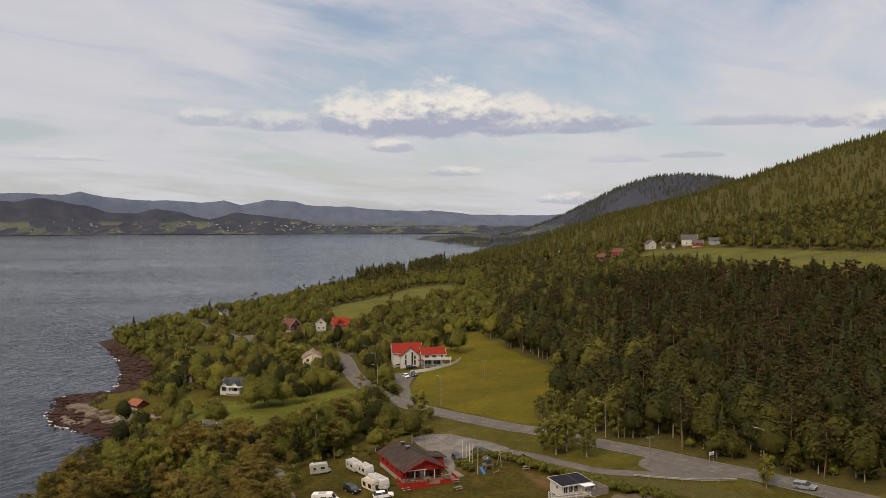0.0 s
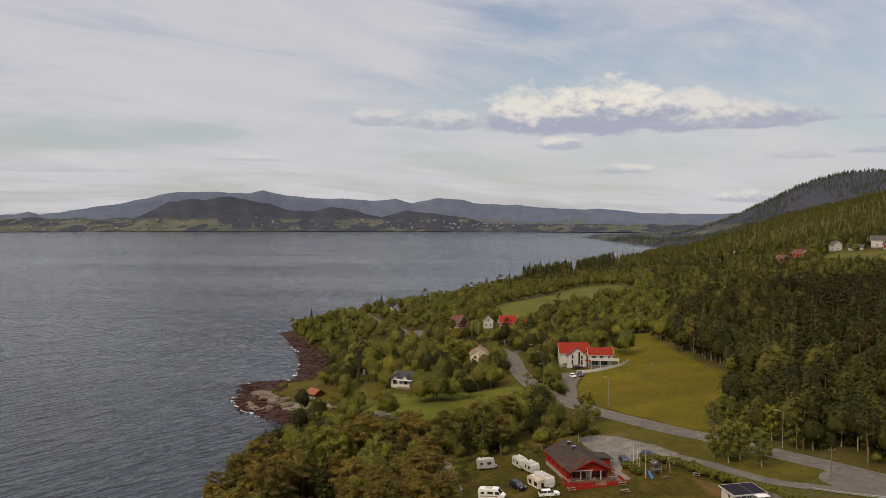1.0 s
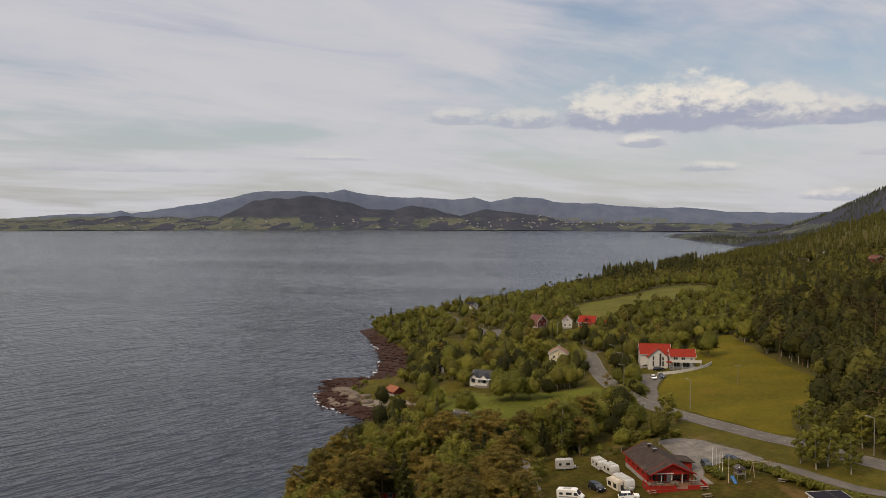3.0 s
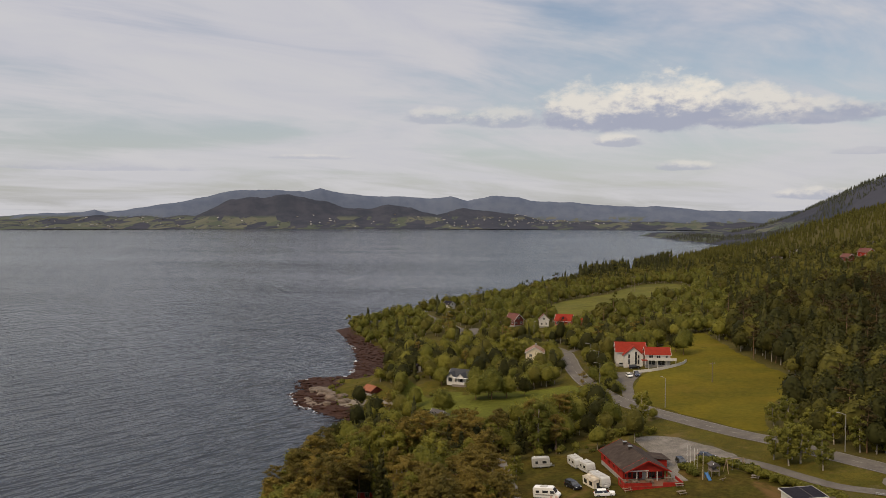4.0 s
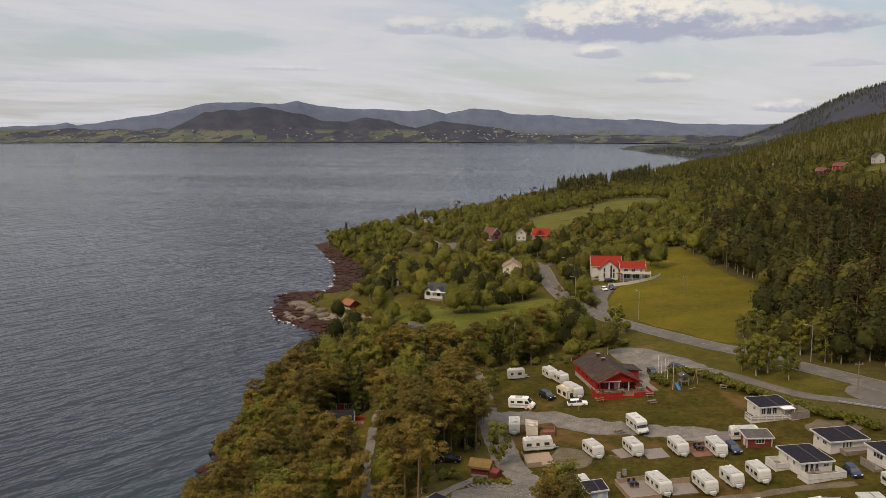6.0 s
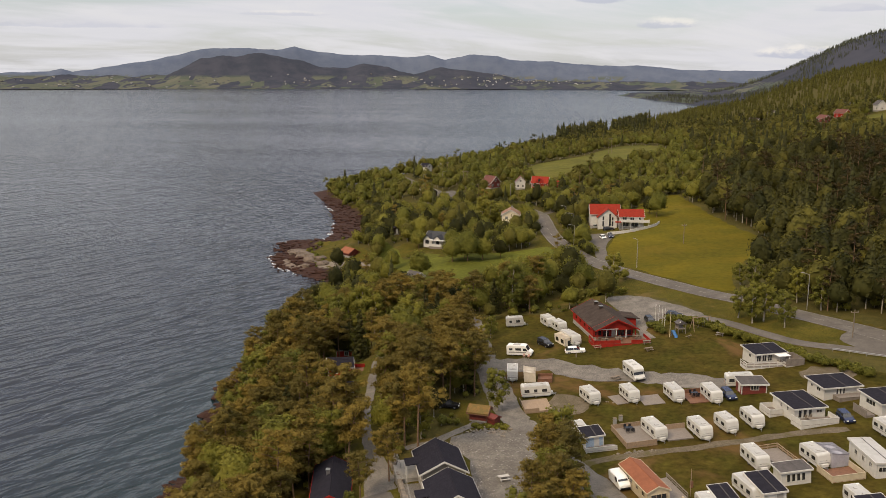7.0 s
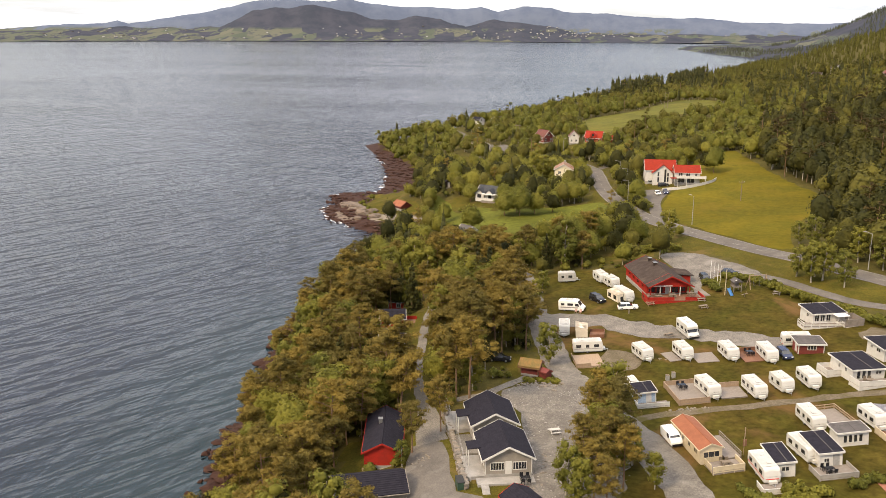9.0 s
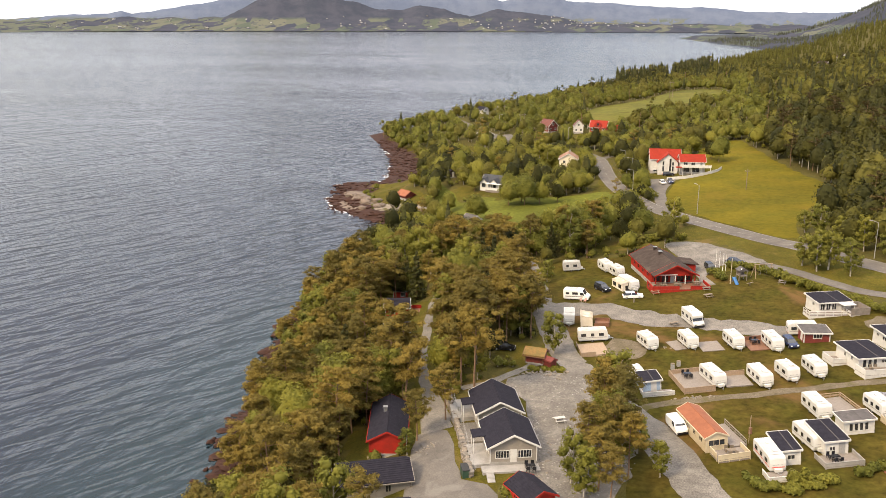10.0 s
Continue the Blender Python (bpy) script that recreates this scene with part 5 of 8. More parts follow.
def window(parent, side, W, L, u, z, w, h, trim=None, bars=1):
    bm = bmesh.new()
    t = 0.10
    for x, zz, sx, sz in ((u, z, w, t), (u, z + h - t, w, t), (u - w / 2 + t / 2, z + t, t, h - 2 * t), (u + w / 2 - t / 2, z + t, t, h - 2 * t)):
        box(bm, x, -0.035, zz, sx, 0.07, sz)
    for i in range(bars):
        box(bm, u - w / 2 + w * (i + 1) / (bars + 1), -0.025, z + t, 0.06, 0.05, h - 2 * t)
    bmesh.ops.transform(bm, matrix=side_frame(side, W, L), verts=bm.verts)
    frame_part = part("window", bm, trim or WHITE, parent)
    bm = bmesh.new()
    box(bm, u, -0.012, z + 0.06, w - 0.12, 0.024, h - 0.12)
    bmesh.ops.transform(bm, matrix=side_frame(side, W, L), verts=bm.verts)
    part("pane", bm, GLASS_DARK, frame_part)


def door(parent, side, W, L, u, z=0.15, w=0.95, h=2.05, mat=None):
    bm = boxes((u, -0.03, z, w, 0.06, h))
    bmesh.ops.transform(bm, matrix=side_frame(side, W, L), verts=bm.verts)
    d = part("door", bm, mat or WHITE, parent)
    bm = boxes((u + w * 0.36, -0.09, z + 1.0, 0.12, 0.06, 0.04))
    bmesh.ops.transform(bm, matrix=side_frame(side, W, L), verts=bm.verts)
    part("handle", bm, STEEL, d)


def gable_body(W, L, H, rise, shift=0.0, foot=-0.9):
    bm = bmesh.new()
    out = [(-W / 2, foot), (W / 2, foot), (W / 2, H), (shift, H + rise), (-W / 2, H)]
    a = [bm.verts.new((x, -L / 2, z)) for x, z in out]
    b = [bm.verts.new((x, L / 2, z)) for x, z in out]
    for i in range(5):
        j = (i + 1) % 5
        bm.faces.new((a[i], a[j], b[j], b[i]))
    bm.faces.new(a[::-1])
    bm.faces.new(b)
    return bm


def roof_panel(sign, W, L, H, rise, over, thick, tiles=False):
    """One slope of a gable roof: a slab, its upper side stepped where it is tiled."""
    bm = bmesh.new()
    half = W / 2
    drop = rise / half * over
    out = [(sign * (half + over), H - drop + 0.02), (0.0, H + rise + 0.02)]
    n = max(2, int(math.hypot(half + over, rise + drop) / 0.36)) if tiles else 1
    for i in range(n, -1, -1):
        k = i / n
        x, z = sign * (half + over) * (1 - k), H - drop + (rise + drop) * k + thick + 0.02
        if tiles and 0 < i < n:
            out += [(x, z + 0.045), (x, z)]
        else:
            out.append((x, z))
    a = [bm.verts.new((x, -L / 2 - over, z)) for x, z in out]
    b = [bm.verts.new((x, L / 2 + over, z)) for x, z in out]
    m = len(out)
    for i in range(m):
        bm.faces.new((a[i], a[(i + 1) % m], b[(i + 1) % m], b[i]))
    bm.faces.new(a[::-1])
    bm.faces.new(b)
    return bm


def barge(y, sign, W, H, rise, over, thick, shift=0.0):
    """The board along a gable edge."""
    bm = bmesh.new()
    half = W / 2 - sign * shift
    drop = rise / half * over
    vs = []
    for k in (-0.04, 0.04):
        for x, z in ((sign * (W / 2 + over + 0.02), H - drop), (shift, H + rise)):
            for q in (-0.10, thick + 0.05):
                vs.append(bm.verts.new((x, y + k, z + q)))
    for f in ((0, 2, 3, 1), (4, 5, 7, 6), (0, 4, 6, 2), (1, 3, 7, 5), (0, 1, 5, 4), (2, 6, 7, 3)):
        bm.faces.new([vs[i] for i in f])
    return bm


def house(name, m, label, category, W, L, H, rise, wall, roof, over=0.45, trim=None, windows=(), doors=(), chimney=None, group="", tiles=True, base=True, thick=0.16):
    """A gabled house: ridge along y, gable front at -y."""
    trim = trim or WHITE
    h = thing(name, m, label, category, group)
    part("wall", gable_body(W, L, H, rise), wall, h)
    if base:
        part("foundation", boxes((0, 0, -1.2, W + 0.06, L + 0.06, 1.45)), CONCRETE, h)
    for s in (-1, 1):
        part("roof", roof_panel(s, W, L, H, rise, over, thick, tiles), roof, h)
        for y in (-L / 2 - over, L / 2 + over):
            part("bargeboard", barge(y, s, W, H, rise, over, thick), trim, h)
        part("gutter", boxes((s * (W / 2 + over + 0.06), 0, H - rise / (W / 2) * over - 0.06, 0.12, L + 2 * over, 0.10)), trim, h)
    ridge = bmesh.new()
    prism(ridge, [(-0.14, H + rise + thick - 0.06), (0.14, H + rise + thick - 0.06), (0.0, H + rise + thick + 0.10)], -L / 2 - over, L / 2 + over)
    bmesh.ops.rotate(ridge, verts=ridge.verts, matrix=Matrix.Rotation(radians(90), 3, "Z"))
    part("ridge_cap", ridge, roof, h)
    if base:
        for sx in (-1, 1):
            for sy in (-1, 1):
                part("corner_board", boxes((sx * (W / 2 + 0.005), sy * (L / 2 + 0.005), 0.25, 0.14, 0.14, H - 0.35)), trim, h)
    for w in windows:
        window(h, w[0], W, L, *w[1:5], trim=trim, bars=w[5] if len(w) > 5 else 1)
    for d in doors:
        door(h, d[0], W, L, d[1], mat=d[2] if len(d) > 2 else None)
    if chimney:
        x, y = chimney[:2]
        z = H + rise * (1 - abs(x) / (W / 2))
        c = part("chimney", boxes((x, y, z - 0.3, 0.6, 0.6, 1.2)), chimney[2] if len(chimney) > 2 else CONCRETE, h)
        part("chimney_cap", boxes((x, y, z + 0.93, 0.75, 0.75, 0.12)), STEEL, c)
    return h


def shed_roof_house(name, m, label, category, W, L, low, high, wall, roof, over=0.35, trim=None, windows=(), doors=(), group="", across=True):
    """A low home with a single shallow roof slab, higher at the back (+y) when across, else at +x."""
    trim = trim or WHITE
    h = thing(name, m, label, category, group)
    bm = bmesh.new()
    vs = box(bm, 0, 0, -0.7, W, L, 0.7 + low)
    for v in vs[4:]:
        k = (v.co.y / L + 0.5) if across else (v.co.x / W + 0.5)
        v.co.z = low + (high - low) * k
    part("wall", bm, wall, h)
    bm = bmesh.new()
    vs = box(bm, 0, 0, 0, W + 2 * over, L + 2 * over, 0.14)
    for v in vs:
        k = (v.co.y / L + 0.5) if across else (v.co.x / W + 0.5)
        v.co.z += low + (high - low) * k + 0.02
    r = part("roof", bm, roof, h)
    bm = bmesh.new()
    for sx, sy, lx, ly in ((0, -1, W + 2 * over, 0.08), (0, 1, W + 2 * over, 0.08), (-1, 0, 0.08, L + 2 * over), (1, 0, 0.08, L + 2 * over)):
        vs = box(bm, sx * (W / 2 + over + 0.04), sy * (L / 2 + over + 0.04), -0.08, lx + 0.08 * abs(sy), ly, 0.27)
        for v in vs:
            k = (v.co.y / L + 0.5) if across else (v.co.x / W + 0.5)
            v.co.z += low + (high - low) * k
    part("fascia", bm, trim, h)
    bm = bmesh.new()
    vs = box(bm, 0.1 * W, 0, 0.165, 0.14, L + 2 * over - 0.1, 0.03)
    for v in vs:
        k = (v.co.y / L + 0.5) if across else (v.co.x / W + 0.5)
        v.co.z += low + (high - low) * k
    part("roof_seam", bm, GREY_ROOF, r)
    for sx in (-1, 1):
        part("corner_board", boxes((sx * (W / 2 + 0.006), -L / 2 - 0.006, 0.0, 0.16, 0.16, low - 0.1)), trim, h)
    for w in windows:
        window(h, w[0], W, L, *w[1:5], trim=trim, bars=w[5] if len(w) > 5 else 1)
    for d in doors:
        door(h, d[0], W, L, d[1], mat=d[2] if len(d) > 2 else None)
    return h


def deck(name, m, label, W, L, high, floor, rails=(), rail_mat=None, rail_high=0.95, solid=True, skirt=None, board=0.0, group="decks"):
    """A wooden platform; rails: sides f, b, l, r, each with its part from u0 to u1 (shares of the side)."""
    d = thing(name, m, label, "deck", group)
    part("deck_floor", boxes((0, 0, high - 0.05, W, L, 0.05)), floor, d)
    part("skirt", boxes((0, 0, -0.5, W - 0.08, L - 0.08, 0.44 + high)), skirt or floor, d)
    for r in rails:
        s, u0, u1 = (r, 0.0, 1.0) if isinstance(r, str) else r
        run = W if s in "fb" else L
        a, b = -run / 2 + u0 * run, -run / 2 + u1 * run
        mat = rail_mat or floor
        mm = side_frame(s, W, L)
        bm = bmesh.new()
        if solid:
            box(bm, (a + b) / 2, 0.03, high - 0.25, b - a, 0.03, rail_high + 0.17)
        else:
            box(bm, (a + b) / 2, 0.03, high + 0.3 * rail_high, b - a, 0.03, 0.24)
        bmesh.ops.transform(bm, matrix=mm, verts=bm.verts)
        p = part("railing", bm, mat, d)
        bm = boxes(((a + b) / 2, 0.03, high + rail_high - 0.06, b - a + 0.08, 0.12, 0.07))
        bmesh.ops.transform(bm, matrix=mm, verts=bm.verts)
        part("handrail", bm, mat, p)
        k = max(2, int((b - a) / 1.5) + 1)
        for i in range(k):
            bm = boxes((a + (b - a) * i / (k - 1), 0.05, -0.4, 0.10, 0.10, high + 0.4 + rail_high - 0.08))
            bmesh.ops.transform(bm, matrix=mm, verts=bm.verts)
            part("rail_post", bm, mat, p)
    return d


def wheel(parent, x, y, r, wide=0.2):
    bm = bmesh.new()
    tube(bm, (x - wide / 2, y, r), (x + wide / 2, y, r), r, r, 14)
    w = part("wheel", bm, RUBBER, parent)
    bm = bmesh.new()
    s = 1 if x > 0 else -1
    tube(bm, (x + s * (wide / 2 - 0.02), y, r), (x + s * (wide / 2 + 0.012), y, r), r * 0.62, r * 0.55, 10)
    part("rim", bm, STEEL, w)


def caravan(m, L, label, stripe=None, body=None, cells=3, seed=0, wide=2.3):
    """A touring caravan, drawbar end at -y."""
    rng = random.Random(seed)
    c = thing("caravan", m, label, "caravan", "caravans on the camp site")
    bm = bmesh.new()
    h = L / 2
    prism(bm, [(-h + 0.12, 0.42), (-h, 0.8), (-h + 0.02, 1.45), (-h + 0.16, 2.25), (-h + 0.36, 2.5), (h - 0.28, 2.54), (h - 0.08, 2.38), (h, 1.3), (h - 0.08, 0.42)], -wide / 2, wide / 2)
    bmesh.ops.bevel(bm, geom=list(bm.edges), offset=0.06, segments=2, affect="EDGES")
    part("body", bm, body or CARAVAN_WHITE, c)
    part("chassis", boxes((0, 0, 0.26, wide - 0.5, L - 0.5, 0.2)), STEEL, c)
    part("roof_panel", boxes((0, 0.1, 2.555, wide - 0.35, L - 1.5, 0.03)), CARAVAN_ROOF, c)
    for y, s in ((-L * 0.2, 0.7), (L * 0.18, 0.5)):
        hatch = part("roof_hatch", boxes((rng.uniform(-0.3, 0.3), y, 2.58, s, s, 0.10)), CARAVAN_ROOF, c)
    part("vent", boxes((0.6, L * 0.33, 2.58, 0.3, 0.3, 0.16)), WHITE_PAINT, c)
    for i in range(cells):
        y = -h + L * (i + 0.75) / (cells + 0.4)
        w = 1.0 if i != 1 else 0.65
        for sx in (-1, 1):
            f = part("window", boxes((sx * (wide / 2 + 0.008), y, 1.28, 0.03, w, 0.62)), GLASS_DARK, c)
    for y, z, k in ((-h + 0.035, 1.36, -0.1), (h - 0.02, 1.38, -0.03)):
        bm = bmesh.new()
        vs = box(bm, 0, y, z, 1.45, 0.05, 0.6)
        for v in vs[4:]:
            v.co.y += (0.2 if y < 0 else -0.07)
        part("end_window", bm, GLASS_DARK, c)
    for sx in (-1, 1):
        part("stripe", boxes((sx * (wide / 2 + 0.005), 0.0, 0.98, 0.02, L - 0.5, 0.12)), stripe or LAMP_GREY, c)
    part("stripe", boxes((0, -h + 0.0, 0.95, wide - 0.5, 0.04, 0.12)), stripe or LAMP_GREY, c)
    d = part("door", boxes((wide / 2 + 0.012, L * 0.16, 0.55, 0.03, 0.68, 1.8)), CARAVAN_WHITE, c)
    part("door_window", boxes((wide / 2 + 0.03, L * 0.16, 1.55, 0.02, 0.42, 0.5)), GLASS_DARK, d)
    for sx in (-1, 1):
        wheel(c, sx * (wide / 2 - 0.16), 0.15, 0.33)
        part("tail_lamp", boxes((sx * (wide / 2 - 0.25), h - 0.04, 0.7, 0.22, 0.06, 0.16)), RED_PAINT, c)
    part("drawbar", tubes(((-0.55, -h + 0.3, 0.38), (0, -h - 1.1, 0.42), 0.045), ((0.55, -h + 0.3, 0.38), (0, -h - 1.1, 0.42), 0.045), ((0, -h - 0.9, 0.0), (0, -h - 0.9, 0.5), 0.04)), STEEL, c)
    part("gas_box", boxes((0, -h - 0.18, 0.45, 1.1, 0.5, 0.42)), CARAVAN_WHITE, c)
    for sx in (-1, 1):
        for sy in (-1, 1):
            part("support_leg", tubes(((sx * 0.8, sy * (h - 0.6), 0.4), (sx * 0.85, sy * (h - 0.6), -0.1), 0.03)), STEEL, c)
    return c


def car(name, m, paint, label, L=4.4, W=1.78, tall=1.48, estate=False, category="car"):
    c = thing(name, m, label, category, "parked cars")
    h = L / 2
    waist = tall * 0.62
    bm = bmesh.new()
    prism(bm, [(-h + 0.08, 0.22), (-h, 0.5), (-h + 0.06, waist - 0.16), (-h * 0.42, waist), (h - 0.25, waist + 0.02), (h - 0.04, waist - 0.12), (h, 0.5), (h - 0.1, 0.22)], -W / 2, W / 2)
    bmesh.ops.bevel(bm, geom=list(bm.edges), offset=0.07, segments=2, affect="EDGES")
    part("body", bm, paint, c)
    bm = bmesh.new()
    back = h - 0.25 if estate else h - 0.75
    low = [(-W / 2 + 0.05, -h * 0.48), (W / 2 - 0.05, -h * 0.48), (W / 2 - 0.05, h - 0.18), (-W / 2 + 0.05, h - 0.18)]
    top = [(-W / 2 + 0.22, -h * 0.16), (W / 2 - 0.22, -h * 0.16), (W / 2 - 0.22, back), (-W / 2 + 0.22, back)]
    a = [bm.verts.new((x, y, waist - 0.03)) for x, y in low]
    b = [bm.verts.new((x, y, tall - 0.05)) for x, y in top]
    for i in range(4):
        bm.faces.new((a[i], a[(i + 1) % 4], b[(i + 1) % 4], b[i]))
    bm.faces.new(b)
    bm.faces.new(a[::-1])
    part("window", bm, GLASS_DARK, c)
    bm = boxes((0, (-h * 0.16 + back) / 2, tall - 0.07, W - 0.40, back + h * 0.16 + 0.08, 0.08))
    bmesh.ops.bevel(bm, geom=list(bm.edges), offset=0.03, segments=1, affect="EDGES")
    part("roof", bm, paint, c)
    for sx in (-1, 1):
        part("pillar", tubes(((sx * (W / 2 - 0.06), h * 0.12, waist), (sx * (W / 2 - 0.21), h * 0.14, tall - 0.05), 0.045)), paint, c)
        part("headlight", boxes((sx * (W / 2 - 0.3), -h + 0.03, waist - 0.3, 0.36, 0.08, 0.14)), WHITE_PAINT, c)
        part("tail_lamp", boxes((sx * (W / 2 - 0.22), h - 0.04, waist - 0.28, 0.26, 0.08, 0.18)), RED_PAINT, c)
        part("mirror", boxes((sx * (W / 2 + 0.06), -h * 0.36, waist, 0.16, 0.10, 0.12)), paint, c)
        for y in (-h * 0.62, h * 0.60):
            wheel(c, sx * (W / 2 - 0.10), y, 0.32)
    part("bumper", boxes((0, -h + 0.0, 0.28, W - 0.25, 0.12, 0.2)), BLACK_PAINT, c)
    return c


def van(m, paint, label, L=5.9, W=2.05, tall=2.55, camper=False, name="van", category="van"):
    c = thing(name, m, label, category, "parked cars")
    h = L / 2
    bm = bmesh.new()
    prism(bm, [(-h + 0.05, 0.28), (-h, 0.75), (-h + 0.15, 1.05), (-h + 0.75, 1.3), (-h + 1.45, tall - 0.12), (-h + 1.8, tall), (h - 0.15, tall), (h, tall - 0.2), (h, 0.4), (h - 0.1, 0.28)], -W / 2, W / 2)
    bmesh.ops.bevel(bm, geom=list(bm.edges), offset=0.08, segments=2, affect="EDGES")
    part("body", bm, paint, c)
    bm = bmesh.new()
    vs = [bm.verts.new(p) for p in ((-W / 2 + 0.14, -h + 0.80, 1.36), (W / 2 - 0.14, -h + 0.80, 1.36), (W / 2 - 0.2, -h + 1.36, tall - 0.28), (-W / 2 + 0.2, -h + 1.36, tall - 0.28))]
    vs += [bm.verts.new(v.co + Vector((0, -0.03, 0.035))) for v in vs]
    for f in ((0, 1, 2, 3), (7, 6, 5, 4), (0, 4, 5, 1), (1, 5, 6, 2), (2, 6, 7, 3), (3, 7, 4, 0)):
        bm.faces.new([vs[i] for i in f])
    part("windscreen", bm, GLASS_DARK, c)
    for sx in (-1, 1):
        part("window", boxes((sx * (W / 2 + 0.006), -h + 1.55, 1.3, 0.03, 0.85, 0.62)), GLASS_DARK, c)
        if camper:
            part("window", boxes((sx * (W / 2 + 0.006), h * 0.05, 1.4, 0.03, 1.3, 0.55)), GLASS_DARK, c)
            part("window", boxes((sx * (W / 2 + 0.006), h * 0.65, 1.4, 0.03, 0.8, 0.5)), GLASS_DARK, c)
            part("stripe", boxes((sx * (W / 2 + 0.004), 0.4, 0.85, 0.02, L - 1.8, 0.22)), LAMP_GREY, c)
        part("headlight", boxes((sx * (W / 2 - 0.3), -h + 0.03, 0.72, 0.34, 0.08, 0.22)), WHITE_PAINT, c)
        part("mirror", boxes((sx * (W / 2 + 0.12), -h + 1.05, 1.3, 0.22, 0.1, 0.3)), BLACK_PAINT, c)
        for y in (-h * 0.64, h * 0.52):
            wheel(c, sx * (W / 2 - 0.12), y, 0.34)
    part("bumper", boxes((0, -h + 0.02, 0.3, W - 0.2, 0.16, 0.32)), BLACK_PAINT, c)
    if camper:
        part("roof_box", boxes((0, 0.6, tall - 0.01, 1.2, 1.6, 0.14)), CARAVAN_ROOF, c)
    return c


def motorhome(m, label, L=6.4, W=2.3):
    c = thing("motorhome", m, label, "motorhome", "parked cars")
    h = L / 2
    bm = bmesh.new()
    prism(bm, [(-h + 0.1, 0.35), (-h, 0.85), (-h + 0.25, 1.1), (-h + 0.85, 1.35), (-h + 1.2, 1.95), (-h + 0.7, 2.05), (-h + 0.75, 2.6), (-h + 1.3, 2.95), (h - 0.1, 2.95), (h, 2.7), (h, 0.4)], -W / 2, W / 2)
    bmesh.ops.bevel(bm, geom=list(bm.edges), offset=0.06, segments=2, affect="EDGES")
    part("body", bm, CARAVAN_WHITE, c)
    bm = bmesh.new()
    vs = [bm.verts.new(p) for p in ((-W / 2 + 0.12, -h + 0.84, 1.38), (W / 2 - 0.12, -h + 0.84, 1.38), (W / 2 - 0.15, -h + 1.14, 1.92), (-W / 2 + 0.15, -h + 1.14, 1.92))]
    vs += [bm.verts.new(v.co + Vector((0, -0.04, 0.02))) for v in vs]
    for f in ((0, 1, 2, 3), (7, 6, 5, 4), (0, 4, 5, 1), (1, 5, 6, 2), (2, 6, 7, 3), (3, 7, 4, 0)):
        bm.faces.new([vs[i] for i in f])
    part("windscreen", bm, GLASS_DARK, c)
    for sx in (-1, 1):
        for y, w in ((-h + 1.7, 0.7), (0.3, 1.2), (h - 0.9, 0.9)):
            part("window", boxes((sx * (W / 2 + 0.006), y, 1.45, 0.03, w, 0.6)), GLASS_DARK, c)
        part("stripe", boxes((sx * (W / 2 + 0.004), 0.3, 1.0, 0.02, L - 1.6, 0.14)), LAMP_GREY, c)
        part("headlight", boxes((sx * (W / 2 - 0.35), -h + 0.02, 0.8, 0.36, 0.08, 0.2)), STEEL, c)
        part("mirror", boxes((sx * (W / 2 + 0.15), -h + 1.05, 1.4, 0.24, 0.1, 0.36)), BLACK_PAINT, c)
        for y in (-h * 0.66, h * 0.45):
            wheel(c, sx * (W / 2 - 0.14), y, 0.36)
    part("bumper", boxes((0, -h + 0.06, 0.35, W - 0.15, 0.18, 0.3)), BLACK_PAINT, c)
    for y in (-h * 0.1, h * 0.5):
        part("roof_hatch", boxes((0, y, 2.93, 0.7, 0.7, 0.12)), CARAVAN_ROOF, c)
    return c


def awning(m, label, W, L, high, low, cloth, group="awnings", openings=2):
    """A tent room beside a caravan: roof falls from the caravan (+x) to its outer side (-x)."""
    a = thing("awning", m, label, "awning", group)
    bm = bmesh.new()
    vs = box(bm, 0, 0, -0.1, W, L, low)
    for v in vs[4:]:
        v.co.z = low + (high - low) * (v.co.x / W + 0.5)
    part("wall", bm, cloth, a)
    bm = bmesh.new()
    n = 5
    rows = []
    for i in range(n + 1):
        for j in range(n + 1):
            x, y = -W / 2 - 0.08 + (W + 0.08) * i / n, -L / 2 - 0.1 + (L + 0.2) * j / n
            sag = -0.06 * math.sin(math.pi * i / n) + 0.03 * math.sin(6.28 * j / n * 2)
            rows.append(bm.verts.new((x, y, low + (high - low) * i / n + sag + 0.05)))
    for i in range(n):
        for j in range(n):
            k = i * (n + 1) + j
            bm.faces.new((rows[k], rows[k + n + 1], rows[k + n + 2], rows[k + 1]))
    geom = bmesh.ops.solidify(bm, geom=list(bm.faces), thickness=0.04)
    part("roof", bm, cloth, a)
    for i in range(openings):
        part("window", boxes((-W / 2 - 0.01, -L / 2 + L * (i + 0.5) / openings, 0.5, 0.03, L / openings * 0.55, low * 0.55)), GLASS_DARK, a)
    part("doorway", boxes((0.1, -L / 2 - 0.012, 0.05, W * 0.55, 0.03, low * 0.72)), GLASS_DARK, a)
    for sx in (-1, 1):
        part("pole", tubes(((sx * W * 0.46, -L / 2 - 0.05, -0.1), (sx * W * 0.46, -L / 2 - 0.05, low), 0.025)), STEEL, a)
    return a


# ---- the camp site: caravans ----
def by_corner(x, y, turn, W, L):
    """The middle of a footprint whose front left corner stands at x, y."""
    c, s = math.cos(radians(turn)), math.sin(radians(turn))
    return x + W / 2 * c - L / 2 * s, y + W / 2 * s + L / 2 * c


